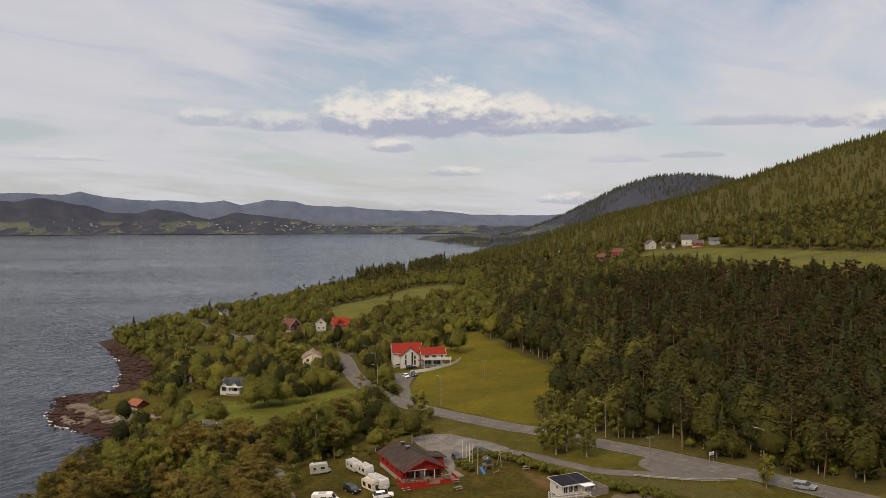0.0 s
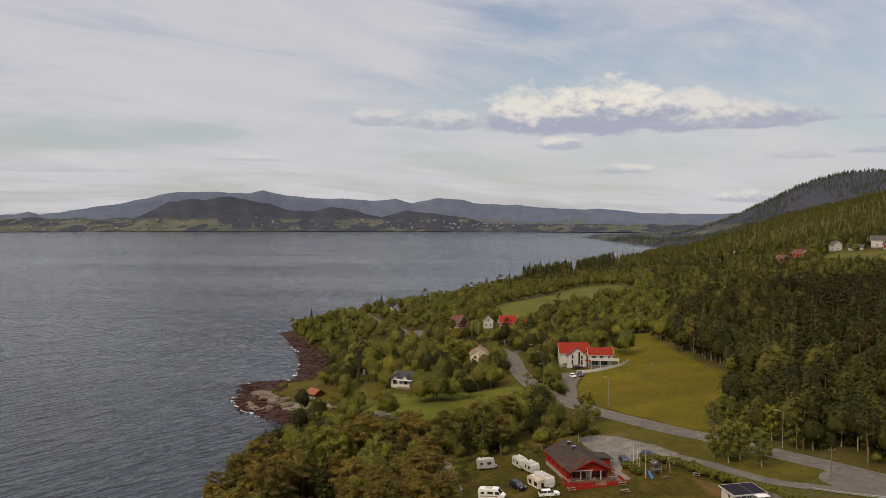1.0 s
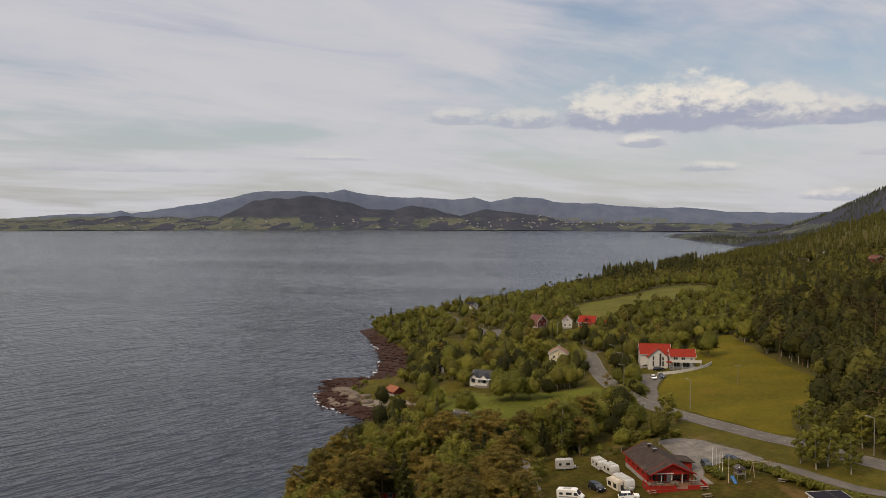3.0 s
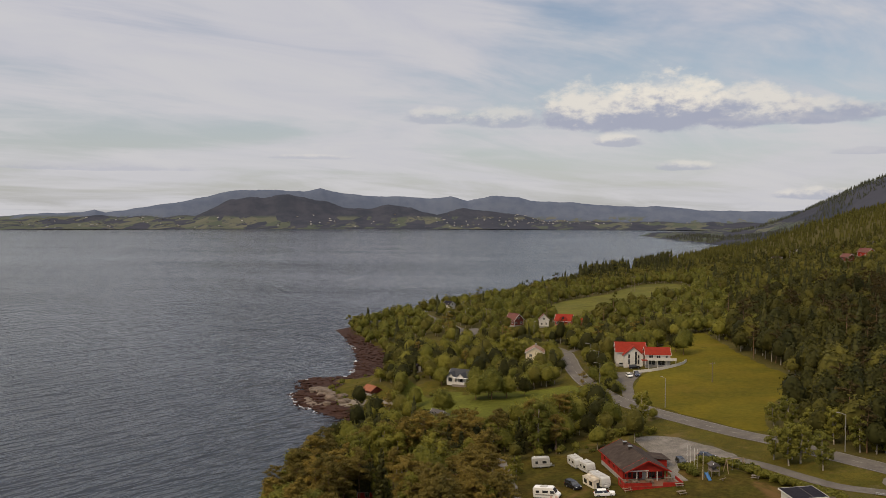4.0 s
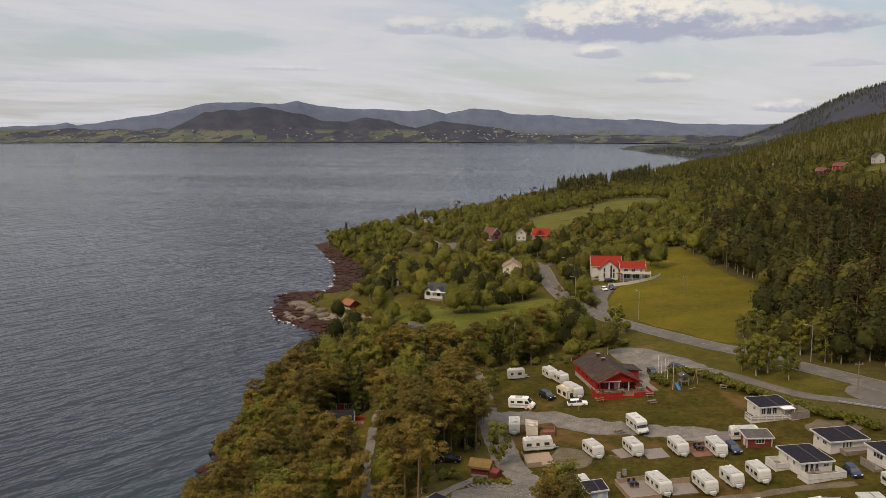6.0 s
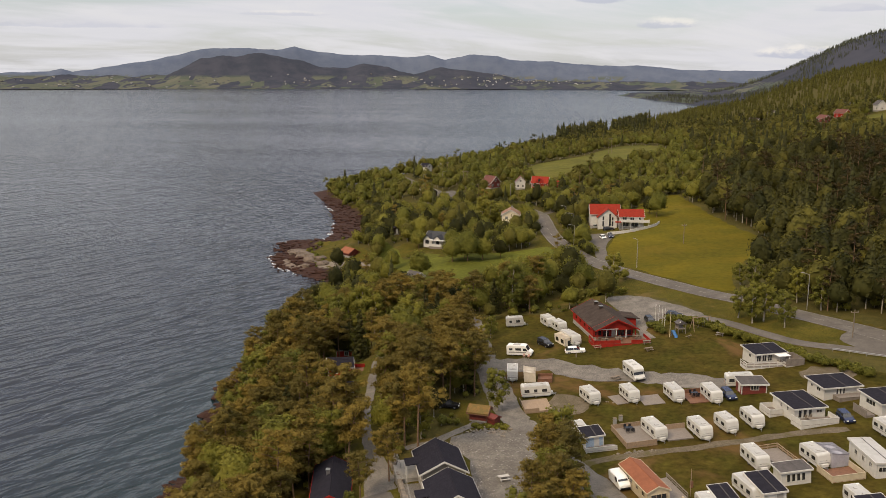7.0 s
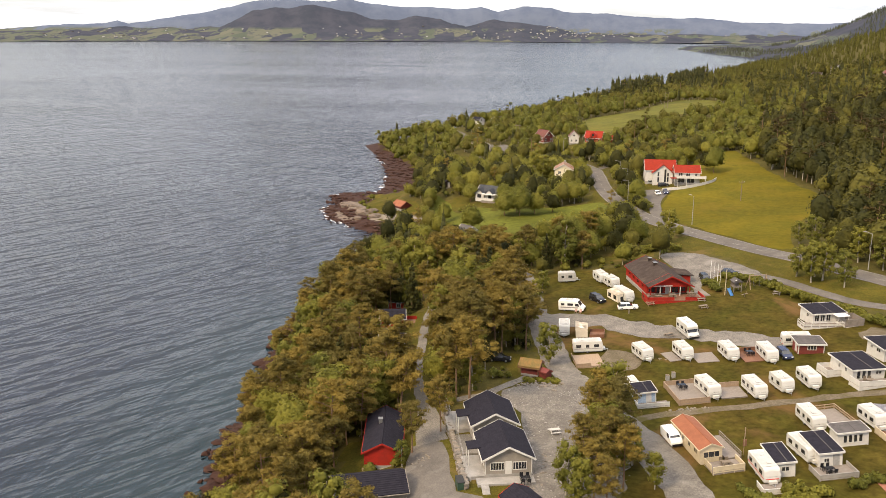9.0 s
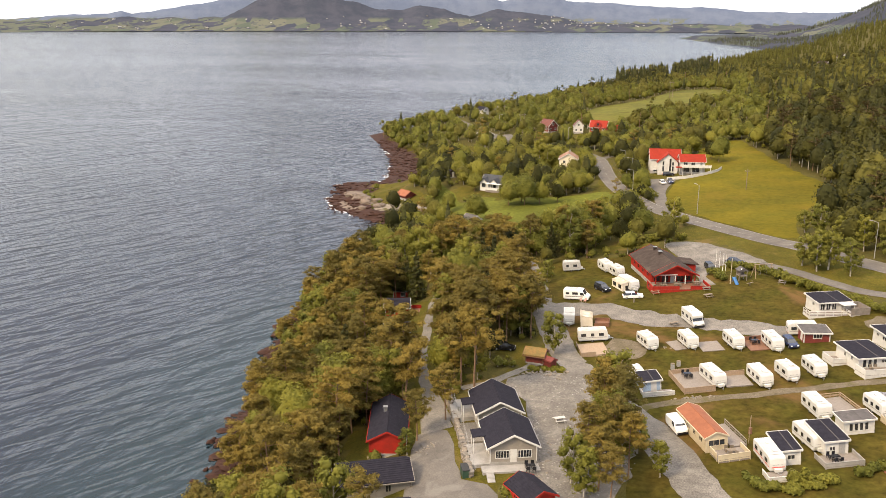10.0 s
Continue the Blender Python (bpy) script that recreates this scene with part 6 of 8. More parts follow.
ROWS = [(-7.5, 161.8, 29, 5.2, 0), (-0.2, 163.1, 24, 5.2, 1), (8.1, 163.7, 21, 5.4, 2), (15.0, 163.4, 18, 5.8, 3), (4.7, 145.4, 26, 6.0, 4), (12.2, 146.3, 22, 5.8, 5),
        (16.7, 149.4, 24, 4.8, 6), (21.2, 151.7, 20, 5.2, 7), (20.1, 134.9, 20, 6.0, 8), (18.4, 123.9, 24, 6.2, 9), (29.3, 136.6, 23, 5.2, 11), (-21.4, 213.2, 29, 5.0, 12), (-18.2, 209.2, 33, 4.2, 13)]
for x, y, turn, L, seed in ROWS:
    cx, cy = by_corner(x, y, turn, 2.3, L)
    note = ["white touring caravan with dark windows on the camp lawn", "white caravan with grey stripe standing on the lawn", "long white touring caravan on the grass"][seed % 3]
    caravan(lying(cx, cy, turn), L, note, seed=seed, cells=3 if L > 5 else 2)
cx, cy = by_corner(12.1, 116.9, 18, 2.3, 6.4)
caravan(lying(cx, cy, 18), 6.4, "white caravan with broad red stripes and a dark annexe", stripe=RED_PAINT, seed=20)
caravan(lying(-18.7, 166.9, 103), 6.0, "white caravan standing broadside behind a wooden deck", seed=22)
cx, cy = by_corner(-25.8, 174.4, 8, 2.3, 5.2)
caravan(lying(cx, cy, 8), 5.2, "white caravan with a beige awning beside the gravel strip", seed=23)
caravan(lying(-30.1, 215.6, 100), 4.6, "dull grey caravan at the edge of the trees", body=material("grey_caravan_sheet", (0.40, 0.39, 0.37), (0.34, 0.33, 0.31), 0.8, 0.45), seed=24, cells=2)
cx, cy = by_corner(-13.9, 198.4, 33, 2.3, 6.4)
caravan(lying(cx, cy, 33), 6.4, "white caravan with a cream awning beside the red lodge", seed=25)
caravan(lying(33.0, 124.6, 18), 5.5, "white caravan beside a dark-roofed annexe", seed=26)
cx, cy = by_corner(42.5, 147.5, 20, 2.3, 5.4)
caravan(lying(cx, cy, 20), 5.4, "white touring caravan at the end of a row", seed=27)

# awnings and annexes beside caravans
awning(lying(-16.0, 201.5, 33), "cream awning tent with open front beside a caravan", 2.9, 5.2, 2.45, 1.75, AWNING)
awning(lying(-21.2, 176.6, 188), "beige awning tent beside a white caravan", 2.5, 3.6, 2.45, 1.9, AWNING)
awning(lying(32.0, 140.0, 203), "grey awning tent beside a white caravan", 3.0, 4.6, 2.5, 2.0, GREY_CLOTH)

HOME = "static homes on the camp site"
shed_roof_house("caravan_annexe", lying(20.4, 126.3, 20), "white annexe with a dark flat roof beside a caravan", "annexe", 3.2, 5.8, 2.45, 2.8, WHITE, DARK_ROOF, 0.3, windows=[("f", -0.6, 0.95, 0.9, 0.75)], doors=[("f", 0.8, LAMP_GREY)], group=HOME)
shed_roof_house("caravan_annexe", lying(14.3, 122.4, 18), "dark-roofed annexe beside a striped caravan", "annexe", 2.6, 5.0, 2.3, 2.6, WHITE, DARK_ROOF, 0.25, windows=[("f", 0.0, 0.9, 1.2, 0.8)], group=HOME)
shed_roof_house("caravan_annexe", lying(24.9, 132.4, 20), "white sun room with tall windows and a dark roof", "annexe", 4.6, 2.6, 2.3, 2.45, WHITE, GREY_ROOF, 0.3, windows=[("f", -1.2, 0.6, 0.7, 1.35, 0), ("f", -0.4, 0.6, 0.7, 1.35, 0), ("f", 0.4, 0.6, 0.7, 1.35, 0), ("f", 1.2, 0.6, 0.7, 1.35, 0)], group=HOME)
shed_roof_house("caravan_annexe", lying(-6.2, 144.3, 22), "small blue-grey annexe with a dark roof", "annexe", 3.2, 3.2, 2.2, 2.5, material("pale_blue_boards", (0.34, 0.43, 0.55), (0.28, 0.36, 0.47), 1.0, 0.7), DARK_ROOF, 0.3, windows=[("r", 0.0, 0.9, 1.0, 0.8)], doors=[("f", 0.4)], group=HOME)
shed_roof_house("caravan_annexe", lying(34.2, 120.2, 16), "cream annexe with a black roof and a red terrace", "annexe", 3.4, 4.6, 2.4, 2.8, CREAM, DARK_ROOF, 0.35, windows=[("f", 0.4, 0.9, 1.1, 0.8)], doors=[("l", 0.5)], group=HOME)
caravan(lying(-8.6, 147.4, 22), 4.0, "small white caravan half hidden behind a tree", seed=29, cells=2)

# orange-roofed static home
house("static_home", lying(2.9, 127.6, 24), "cream static home with an orange sheet roof and picture windows", "static home", 3.4, 10.6, 2.45, 0.75, CREAM, ORANGE_ROOF, 0.18, CREAM,
      windows=[("f", 0.0, 1.0, 2.6, 1.05, 2), ("l", 3.6, 1.1, 1.2, 0.9), ("l", 1.2, 1.1, 1.0, 0.9), ("l", -1.0, 1.1, 1.2, 0.9), ("l", -3.4, 1.1, 1.0, 0.9), ("r", 2.5, 1.1, 1.2, 0.9)], doors=[("r", -0.5)], group=HOME, tiles=False, base=False, thick=0.08)
deck("deck", lying(6.9, 121.4, 24), "cream-fenced front terrace of the orange-roofed home", 4.8, 3.0, 0.55, DECK, ("f", "r", ("l", 0.0, 0.75)), CREAM, 0.75)
deck("deck", lying(6.7, 127.6, 24), "wooden side terrace with rails and planters", 2.4, 7.4, 0.5, DECK, ("r",), DECK, 0.8, False)
# homes with dark roofs
summer = shed_roof_house("static_home", level(27.2, 189.4, 26, 0.1), "white summer home with a dark roof and big windows", "static home", 7.0, 4.8, 2.15, 2.6, WHITE, DARK_ROOF, 0.4,
                windows=[("f", -2.7, 0.5, 1.1, 1.5), ("f", -1.4, 0.5, 1.1, 1.5), ("f", -0.1, 0.5, 1.1, 1.5), ("l", 0.4, 1.0, 0.9, 0.8)], doors=[("f", 1.8)], group=HOME)
canopy = part("canopy", boxes((2.0, -3.4, 2.05, 2.8, 2.4, 0.10)), WHITE_PAINT, summer)
for dx in (0.8, 3.2):
    part("canopy_post", boxes((dx, -4.4, 0.0, 0.10, 0.10, 2.06)), WHITE, canopy)
deck("deck", level(26.6, 185.6, 18), "terrace with white railings before a white summer home", 8.4, 3.0, 0.35, DECK, (("f", 0.0, 1.0), "l", "r"), WHITE, 0.9, False, WHITE)
deck("deck", level(32.2, 187.4, 24), "raised terrace screened by grey panels in white frames", 4.0, 4.2, 0.35, DECK, ("f", "r", "b"), DECK, 1.3, True, WHITE)
shed_roof_house("static_home", level(37.5, 170.1, 25, 0.1), "white static home with a wide dark roof", "static home", 7.4, 5.2, 2.15, 2.5, WHITE, DARK_ROOF, 0.5,
                windows=[("f", -1.0, 0.7, 0.55, 1.3, 0), ("f", -0.3, 0.7, 0.55, 1.3, 0), ("f", 0.4, 0.7, 0.55, 1.3, 0), ("l", 0.9, 1.0, 1.3, 0.8), ("l", -1.2, 1.1, 0.8, 0.7)], doors=[("r", 0.0)], group=HOME)
deck("deck", level(41.6, 168.2, 25), "weathered plank terrace round a white static home", 9.5, 2.2, 0.55, DECK, (), DECK)
shed_roof_house("static_home", level(29.8, 160.1, 25, 0.1), "white static home with a dark seamed roof", "static home", 6.0, 6.8, 2.15, 2.5, WHITE, DARK_ROOF, 0.4,
                windows=[("f", -1.9, 0.4, 0.8, 1.7, 0), ("f", -0.9, 0.4, 0.8, 1.7, 0), ("f", 0.1, 0.4, 0.8, 1.7, 0), ("f", 1.9, 1.1, 1.2, 0.7), ("l", -0.6, 1.1, 0.7, 0.9), ("l", 1.4, 1.1, 0.7, 0.9)], group=HOME)
deck("deck", level(31.9, 155.2, 25), "terrace behind a solid white fence with potted plants", 7.4, 3.0, 0.5, DECK, ("f", "l", "r"), WHITE, 0.95, True, WHITE)
deck("deck", level(25.2, 159.8, 22), "small white-fenced terrace beside a static home", 2.6, 3.6, 0.5, DECK, ("f", "l", "b"), WHITE, 0.9, True, WHITE)
shed_roof_house("static_home", level(44.9, 162.4, 24, 0.1), "white static home with a dark roof and long windows", "static home", 6.0, 6.0, 2.15, 2.5, WHITE, DARK_ROOF, 0.4, windows=[("l", 0.0, 0.9, 2.6, 1.0, 2), ("f", 0, 0.9, 2.0, 1.0)], group=HOME)
deck("deck", level(40.9, 160.0, 20), "weathered wooden steps and terrace", 1.8, 4.0, 0.5, DECK, ("l",), DECK, 0.9)
shed_roof_house("static_home", level(22.8, 171.0, 15, 0.0), "dark red cabin with a black roof and white window", "static home", 4.8, 3.2, 1.95, 2.3, DEEP_RED, GREY_ROOF, 0.35, windows=[("f", 0.1, 0.8, 1.7, 1.0, 2)], doors=[("l", 0.3)], group=HOME)
caravan(lying(21.0, 174.0, 98), 5.6, "white caravan behind a dark red cabin", seed=30)
shed_roof_house("static_home", level(37.5, 138.5, 15, 0.1), "long white static home with a pale roof", "static home", 3.2, 8.6, 2.4, 2.6, WHITE, CARAVAN_ROOF, 0.25, windows=[("f", -0.4, 0.9, 1.8, 0.9, 2), ("l", 2.6, 1.0, 0.9, 0.9), ("l", 0.4, 1.0, 0.9, 0.9), ("l", -2.0, 1.0, 0.9, 0.9)], group=HOME)

# decks beside caravans
deck("deck", lying(3.9, 163.9 + 1.6, 18), "bare grey wooden deck beside a caravan", 4.2, 5.0, 0.15, DECK)
deck("deck", lying(-2.4, 165.3, 26), "small grey wooden deck beside a caravan", 2.4, 4.8, 0.15, DECK)
deck("deck", lying(12.4, 166.9, 18), "red-brown deck with table and grill between two caravans", 4.2, 5.4, 0.2, BROWN_DECK, ("b",), BROWN_DECK, 0.8)
deck("deck", lying(0.9, 147.4, 21), "large grey deck with pale plank fences and garden furniture", 5.4, 8.2, 0.35, DECK, ("f", "b", ("l", 0.0, 1.0)), FRESH_DECK, 0.8, True, FRESH_DECK)
deck("deck", lying(8.2, 149.0, 18), "grey deck with a pale screen beside a caravan", 4.6, 4.6, 0.25, DECK, (("b", 0.0, 0.75),), FRESH_DECK, 0.9)
deck("deck", lying(-18.0, 161.2, 18), "pale new wooden deck with low fences below a caravan", 5.4, 6.2, 0.4, FRESH_DECK, (("l", 0.0, 1.0), ("f", 0.0, 0.5)), FRESH_DECK, 0.6)
deck("deck", lying(-17.9, 176.2, 5), "wooden deck with white-topped planters", 3.0, 3.4, 0.3, BROWN_DECK, ("b", "r", "f"), BROWN_DECK, 0.6, True)
deck("deck", lying(24.1, 138.4, 22), "grey roof terrace beside a caravan with a wooden rail", 3.4, 8.2, 0.9, DECK, ("r", "b"), FRESH_DECK, 0.8, False, WHITE)
deck("deck", lying(21.6, 121.9, 20), "grey deck with a pale fence before an annexe", 5.6, 3.4, 0.35, DECK, ("f", "r", "l"), CONCRETE, 0.6)
deck("deck", lying(13.6, 116.2, 18), "small white-fenced flower terrace before a caravan", 4.4, 2.6, 0.3, DECK, ("f", ("l", 0, 1)), WHITE, 0.6)
deck("deck", lying(32.4, 135.0, 20), "wood-chip terrace inside a cream board fence", 5.4, 4.4, 0.15, BROWN_DECK, ("f", "l", "r"), CREAM, 1.0)
deck("deck", lying(-4.6, 142.3, 18), "narrow white-fenced terrace by the track", 5.4, 2.0, 0.3, DECK, ("f", "l"), WHITE, 0.6)
deck("deck", lying(29.8, 119.0, 16), "red-brown terrace with garden chairs", 5.0, 5.0, 0.12, material("red_paving", (0.30, 0.12, 0.075), (0.23, 0.10, 0.065), 1.0, 0.9), ())

# vehicles
motorhome(lying(*by_corner(0.7, 174.9, 25, 2.3, 6.2), 25), "white motorhome with an overcab parked on the gravel")
van(lying(-25.5, 192.6, 83), WHITE_PAINT, "white camper van with grey flashes beside folding chairs", camper=True, name="camper_van")
car("car", lying(-20.5, 199.4, 41), BLACK_PAINT, "black off-road car parked on the lawn", 4.6, 1.85, 1.75, True)
car("car", lying(-13.1, 194.2, 100), WHITE_PAINT, "white car parked before an awning", 4.6, 1.8, 1.45)
car("car", lying(18.4, 167.6, 18), BLUE_PAINT, "dark blue estate car beside a caravan", 4.5, 1.8, 1.5, True)
van(lying(-0.9, 129.4, 24), WHITE_PAINT, "small white delivery van beside the orange-roofed home", 4.7, 1.85, 1.9)
car("car", lying(-34.8, 157.2, 95), BLACK_PAINT, "black estate car under the pines", 4.5, 1.8, 1.5, True)
car("car", lying(-11.3, 120.4, 28), BLUE_PAINT, "small blue car half hidden by trees", 3.9, 1.65, 1.45)
car("car", lying(37.3, 157.0, 14), BLUE_PAINT, "dark blue car beside a white terrace", 4.2, 1.75, 1.5, True)
car("car", lying(9.4, 222.0, 70), BLACK_PAINT, "black car at the gravel parking lot", 4.4, 1.8, 1.45)
car("car", lying(3.6, 217.4, 20), BLACK_PAINT, "dark car parked beside the red lodge", 4.2, 1.75, 1.5, True)
car("car", lying(-17.4, 349.5, 60), SILVER_PAINT, "silver car before the white house", 4.4, 1.8, 1.5, True)
car("car", lying(-12.3, 344.0, 95), BLACK_PAINT, "dark car before the white house", 4.4, 1.8, 1.5, True)
car("car", lying(-10.9, 330.5, 10), BLUE_PAINT, "dark car on the driveway", 4.3, 1.75, 1.5, True)
car("car", lying(-13.6, 329.0, 20), WHITE_PAINT, "small white car on the driveway", 3.8, 1.65, 1.45)
car("car", lying(-97.5, 437.5, 80), RED_PAINT, "red car on the roadside lot", 4.2, 1.75, 1.45)
car("car", lying(-103.5, 434.0, 70), BLACK_PAINT, "dark car on the roadside lot", 4.2, 1.75, 1.45)
car("car", lying(73.2, 178.6, 50, 0.1), SILVER_PAINT, "silver car on the road", 4.4, 1.8, 1.5, True)

# ---- red lodge with terrace ----
# front panes are enlarged to stand in for the porch recess's dark shade
lodge = house("lodge", level(-8.0, 212.42, 21.5, 0.3), "red wooden lodge with a brown felt roof and covered porch", "lodge", 9.8, 16.2, 2.75, 2.3, RED, FELT_ROOF, 0.55, RED,
              windows=[("f", -3.7, 0.5, 1.7, 1.8, 1), ("f", 3.7, 0.5, 1.7, 1.8, 1), ("f", -1.75, 0.3, 1.7, 2.1, 1), ("f", 1.95, 0.3, 1.7, 2.1, 1), ("l", 5, 1.0, 1.4, 1.0), ("l", 1.5, 1.0, 1.4, 1.0), ("l", -2, 1.0, 1.4, 1.0), ("l", -5.5, 1.0, 1.4, 1.0)],
              doors=[("f", 0.1)], tiles=False)
for i, (x, y) in enumerate(((-0.5, -0.1), (-0.4, 4.1))):
    z = 2.75 + 2.3 * (1 - abs(x) / 5.1)
    c = part("chimney", boxes((x, y, z - 0.4, 0.75, 0.75, 1.2)), FELT_ROOF, lodge)
    part("chimney_cap", boxes((x, y, z + 0.8, 0.95, 0.95, 0.1)), STEEL, c)
bm = gable_body(9.8, 0.16, 2.75, 2.3, foot=2.45)
bmesh.ops.translate(bm, verts=bm.verts, vec=(0, -10.35, 0))
part("porch_gable", bm, RED, lodge)
for sgn in (-1, 1):
    bm = roof_panel(sgn, 9.8, 1.5, 2.75, 2.3, 0.55, 0.16)
    bmesh.ops.translate(bm, verts=bm.verts, vec=(0, -9.95, 0.01))
    part("porch_roof", bm, FELT_ROOF, lodge)
    part("bargeboard", barge(-11.27, sgn, 9.8, 2.75, 2.3, 0.55, 0.16), RED, lodge)
part("porch_beam", boxes((-2.2, -10.5, 2.62, 5.2, 0.12, 0.20)), WHITE, lodge)
for x in (-4.7, -2.4, 0.0, 2.4, 4.7):
    part("porch_post", boxes((x, -10.35, 0, 0.18, 0.18, 2.5)), WHITE if abs(x) < 4 else RED, lodge)
bm = bmesh.new()
vs = box(bm, 6.9, 1.5, 2.3, 4.4, 6.0, 0.15)
for v in vs:
    v.co.z += 0.55 * (1 - (v.co.x - 4.7) / 4.4)
part("side_roof", bm, FELT_ROOF, lodge)
part("side_wing", boxes((6.6, 1.5, -1.0, 3.4, 5.2, 3.4)), RED, lodge)
deck("terrace", level(-3.4, 201.6, 19, 0.0), "red-railed wooden terrace before the lodge with flower boxes", 13.4, 5.0, 0.55, BROWN_DECK, (("f", 0.0, 0.46), ("f", 0.66, 1.0), "l", "r"), RED, 0.75, True, RED)

# ---- twin grey cabins on a terrace ----
def twin(x, y, note):
    lift = height(-25, 118) + 0.4 - height(x, y)
    c = house("cabin", level(x, y, 22, lift), note, "cabin", 6.8, 8.4, 2.75, 1.75, GREY_WALL, DARK_ROOF, 0.5, WHITE,
              windows=[("f", -1.65, 0.8, 2.1, 1.3, 4), ("f", 1.65, 0.8, 2.1, 1.3, 4), ("l", -2.4, 1.0, 1.2, 1.0), ("l", 2.4, 1.0, 1.2, 1.0), ("r", 0, 1.0, 1.6, 1.0)], doors=[("f", 0.0), ("l", 0.4)], group="twin cabins")
    bm = bmesh.new()
    vs = box(bm, -4.5, 0.4, 2.6, 2.2, 2.6, 0.14)
    for v in vs:
        v.co.z += 0.18 * (v.co.x + 5.6) / 2.2
    part("porch_roof", bm, DARK_ROOF, c)
    for sy in (-0.7, 1.5):
        part("porch_post", boxes((-5.4, sy, -0.1, 0.12, 0.12, 2.72)), WHITE, c)
    return c


twin(-24.9, 115.9, "grey-beige cabin with a dark tiled roof and white windows")
twin(-29.3, 126.4, "grey-beige cabin with a dark tiled roof behind its twin")
TERRACE_Z = height(-25, 118) + 0.35


def slab(name, m, W, L, deep, mat, label, category):
    ob = thing(name, m, label, category)
    part("slab", boxes((0, 0, -deep, W, L, deep)), mat, ob)
    return ob


slab("terrace", pose(-28.9, 113.4, TERRACE_Z, 0, 0, 22), 3.6, 6.6, 2.6, CONCRETE, "light concrete terrace before the twin cabins", "terrace")
slab("terrace", pose(-23.4, 110.6, TERRACE_Z - 0.05, 0, 0, 22), 8.4, 2.0, 2.6, CONCRETE, "light concrete front terrace of the cabin", "terrace")
slab("terrace", pose(-31.8, 120.2, TERRACE_Z - 0.1, 0, 0, 22), 4.2, 6.6, 2.4, GRAVEL, "grey gravel terrace between cabins", "terrace")
slab("terrace", pose(-35.0, 128.2, TERRACE_Z - 0.02, 0, 0, 22), 4.6, 7.0, 2.4, CONCRETE, "light concrete terrace of the rear cabin", "terrace")


def stone_wall():
    rng = random.Random(4)
    w = thing("retaining_wall", Matrix(), "dry retaining wall of rough grey stones below the cabin terrace", "wall")
    shapes = []
    for k in range(5):
        bm = bmesh.new()
        bmesh.ops.create_cube(bm, size=1.0)
        bmesh.ops.subdivide_edges(bm, edges=list(bm.edges), cuts=1)
        for v in bm.verts:
            v.co = v.co.normalized() * 0.35 + v.co * 0.5 + Vector((rng.uniform(-0.08, 0.08), rng.uniform(-0.08, 0.08), rng.uniform(-0.08, 0.08)))
        me = bpy.data.meshes.new("stone")
        bm.to_mesh(me)
        bm.free()
        me.materials.append(STONE)
        shapes.append(me)
    line = [(-39.5, 134.0), (-36.2, 126.5), (-33.2, 119.5), (-30.6, 112.8), (-28.4, 107.6)]
    pts = spline(line, 0.62)
    for i, p in enumerate(pts):
        g = height(p.x, p.y)
        n = max(2, min(4, int((TERRACE_Z - g) / 0.5) + 1))
        for r in range(n):
            ob = new("stone", rng.choice(shapes))
            ob.parent = w
            ob.matrix_basis = pose(p.x + rng.uniform(-0.1, 0.1) - 0.12 * (n - r), p.y + rng.uniform(-0.12, 0.12), g + 0.15 + r * 0.48, rng.uniform(-15, 15), rng.uniform(-15, 15), rng.uniform(0, 360)) @ Matrix.Diagonal((0.8, 0.65, 0.58, 1))
    f = thing("wire_fence", Matrix(), "low grey fence along the terrace edge", "fence")
    pts = spline([(x + 0.5, y + 0.2) for x, y in line], 1.6)
    for a, b in zip(pts, pts[1:]):
        za, zb = TERRACE_Z, TERRACE_Z
        part("post", tubes(((a.x, a.y, za - 1.0), (a.x, a.y, za + 0.95), 0.035)), LAMP_GREY, f)
        part("rail", tubes(((a.x, a.y, za + 0.9), (b.x, b.y, zb + 0.9), 0.025), ((a.x, a.y, za + 0.45), (b.x, b.y, zb + 0.45), 0.02)), LAMP_GREY, f)


stone_wall()
st = thing("steps", pose(-25.9, 108.3, height(-25.4, 106.9), 0, 0, 20), "short flight of pale concrete steps up to the terrace", "steps")
for i in range(9):
    part("step", boxes((0, -1.9 + 0.28 * i, -0.2, 1.1, 0.30, 0.2 + (TERRACE_Z - height(-25.4, 106.9)) * (i + 1) / 9)), CONCRETE, st)

# ---- cabins among the pines ----
CABINS = "red cabins under the pines"
house("cabin", level(-46.2, 122.3, 17, 0.2), "long red cabin with a dark roof and steel flue", "cabin", 5.6, 13.6, 2.6, 1.4, RED, DARK_ROOF, 0.4, RED, windows=[("l", -3, 1.0, 1.2, 1.0), ("l", 3, 1.0, 1.2, 1.0)], chimney=(-0.6, 1.0, STEEL), group=CABINS)
house("cabin", level(-42.9, 106.4, 119, 0.4), "grey-brown cabin with a dark roof and white windows", "cabin", 6.6, 10.0, 2.6, 1.5, GREY_WALL, DARK_ROOF, 0.4, GREY_WALL, windows=[("l", -1.2, 0.9, 1.3, 1.2), ("l", 1.6, 0.9, 0.9, 1.2), ("f", 0, 0.9, 1.2, 1.1)], group="")
deck("deck", level(-49.2, 101.0, 29), "brown board-fenced deck at the cabin's end", 2.6, 4.6, 0.5, BROWN_DECK, ("l", "f"), BROWN_DECK, 1.1)
house("cabin", level(-37.0, 96.6, 114, 0.0), "dark-roofed cabin beside the asphalt yard", "cabin", 5.0, 5.2, 2.4, 1.3, GREY_WALL, DARK_ROOF, 0.4, GREY_WALL, windows=[("f", 0, 0.9, 1.1, 1.0)])
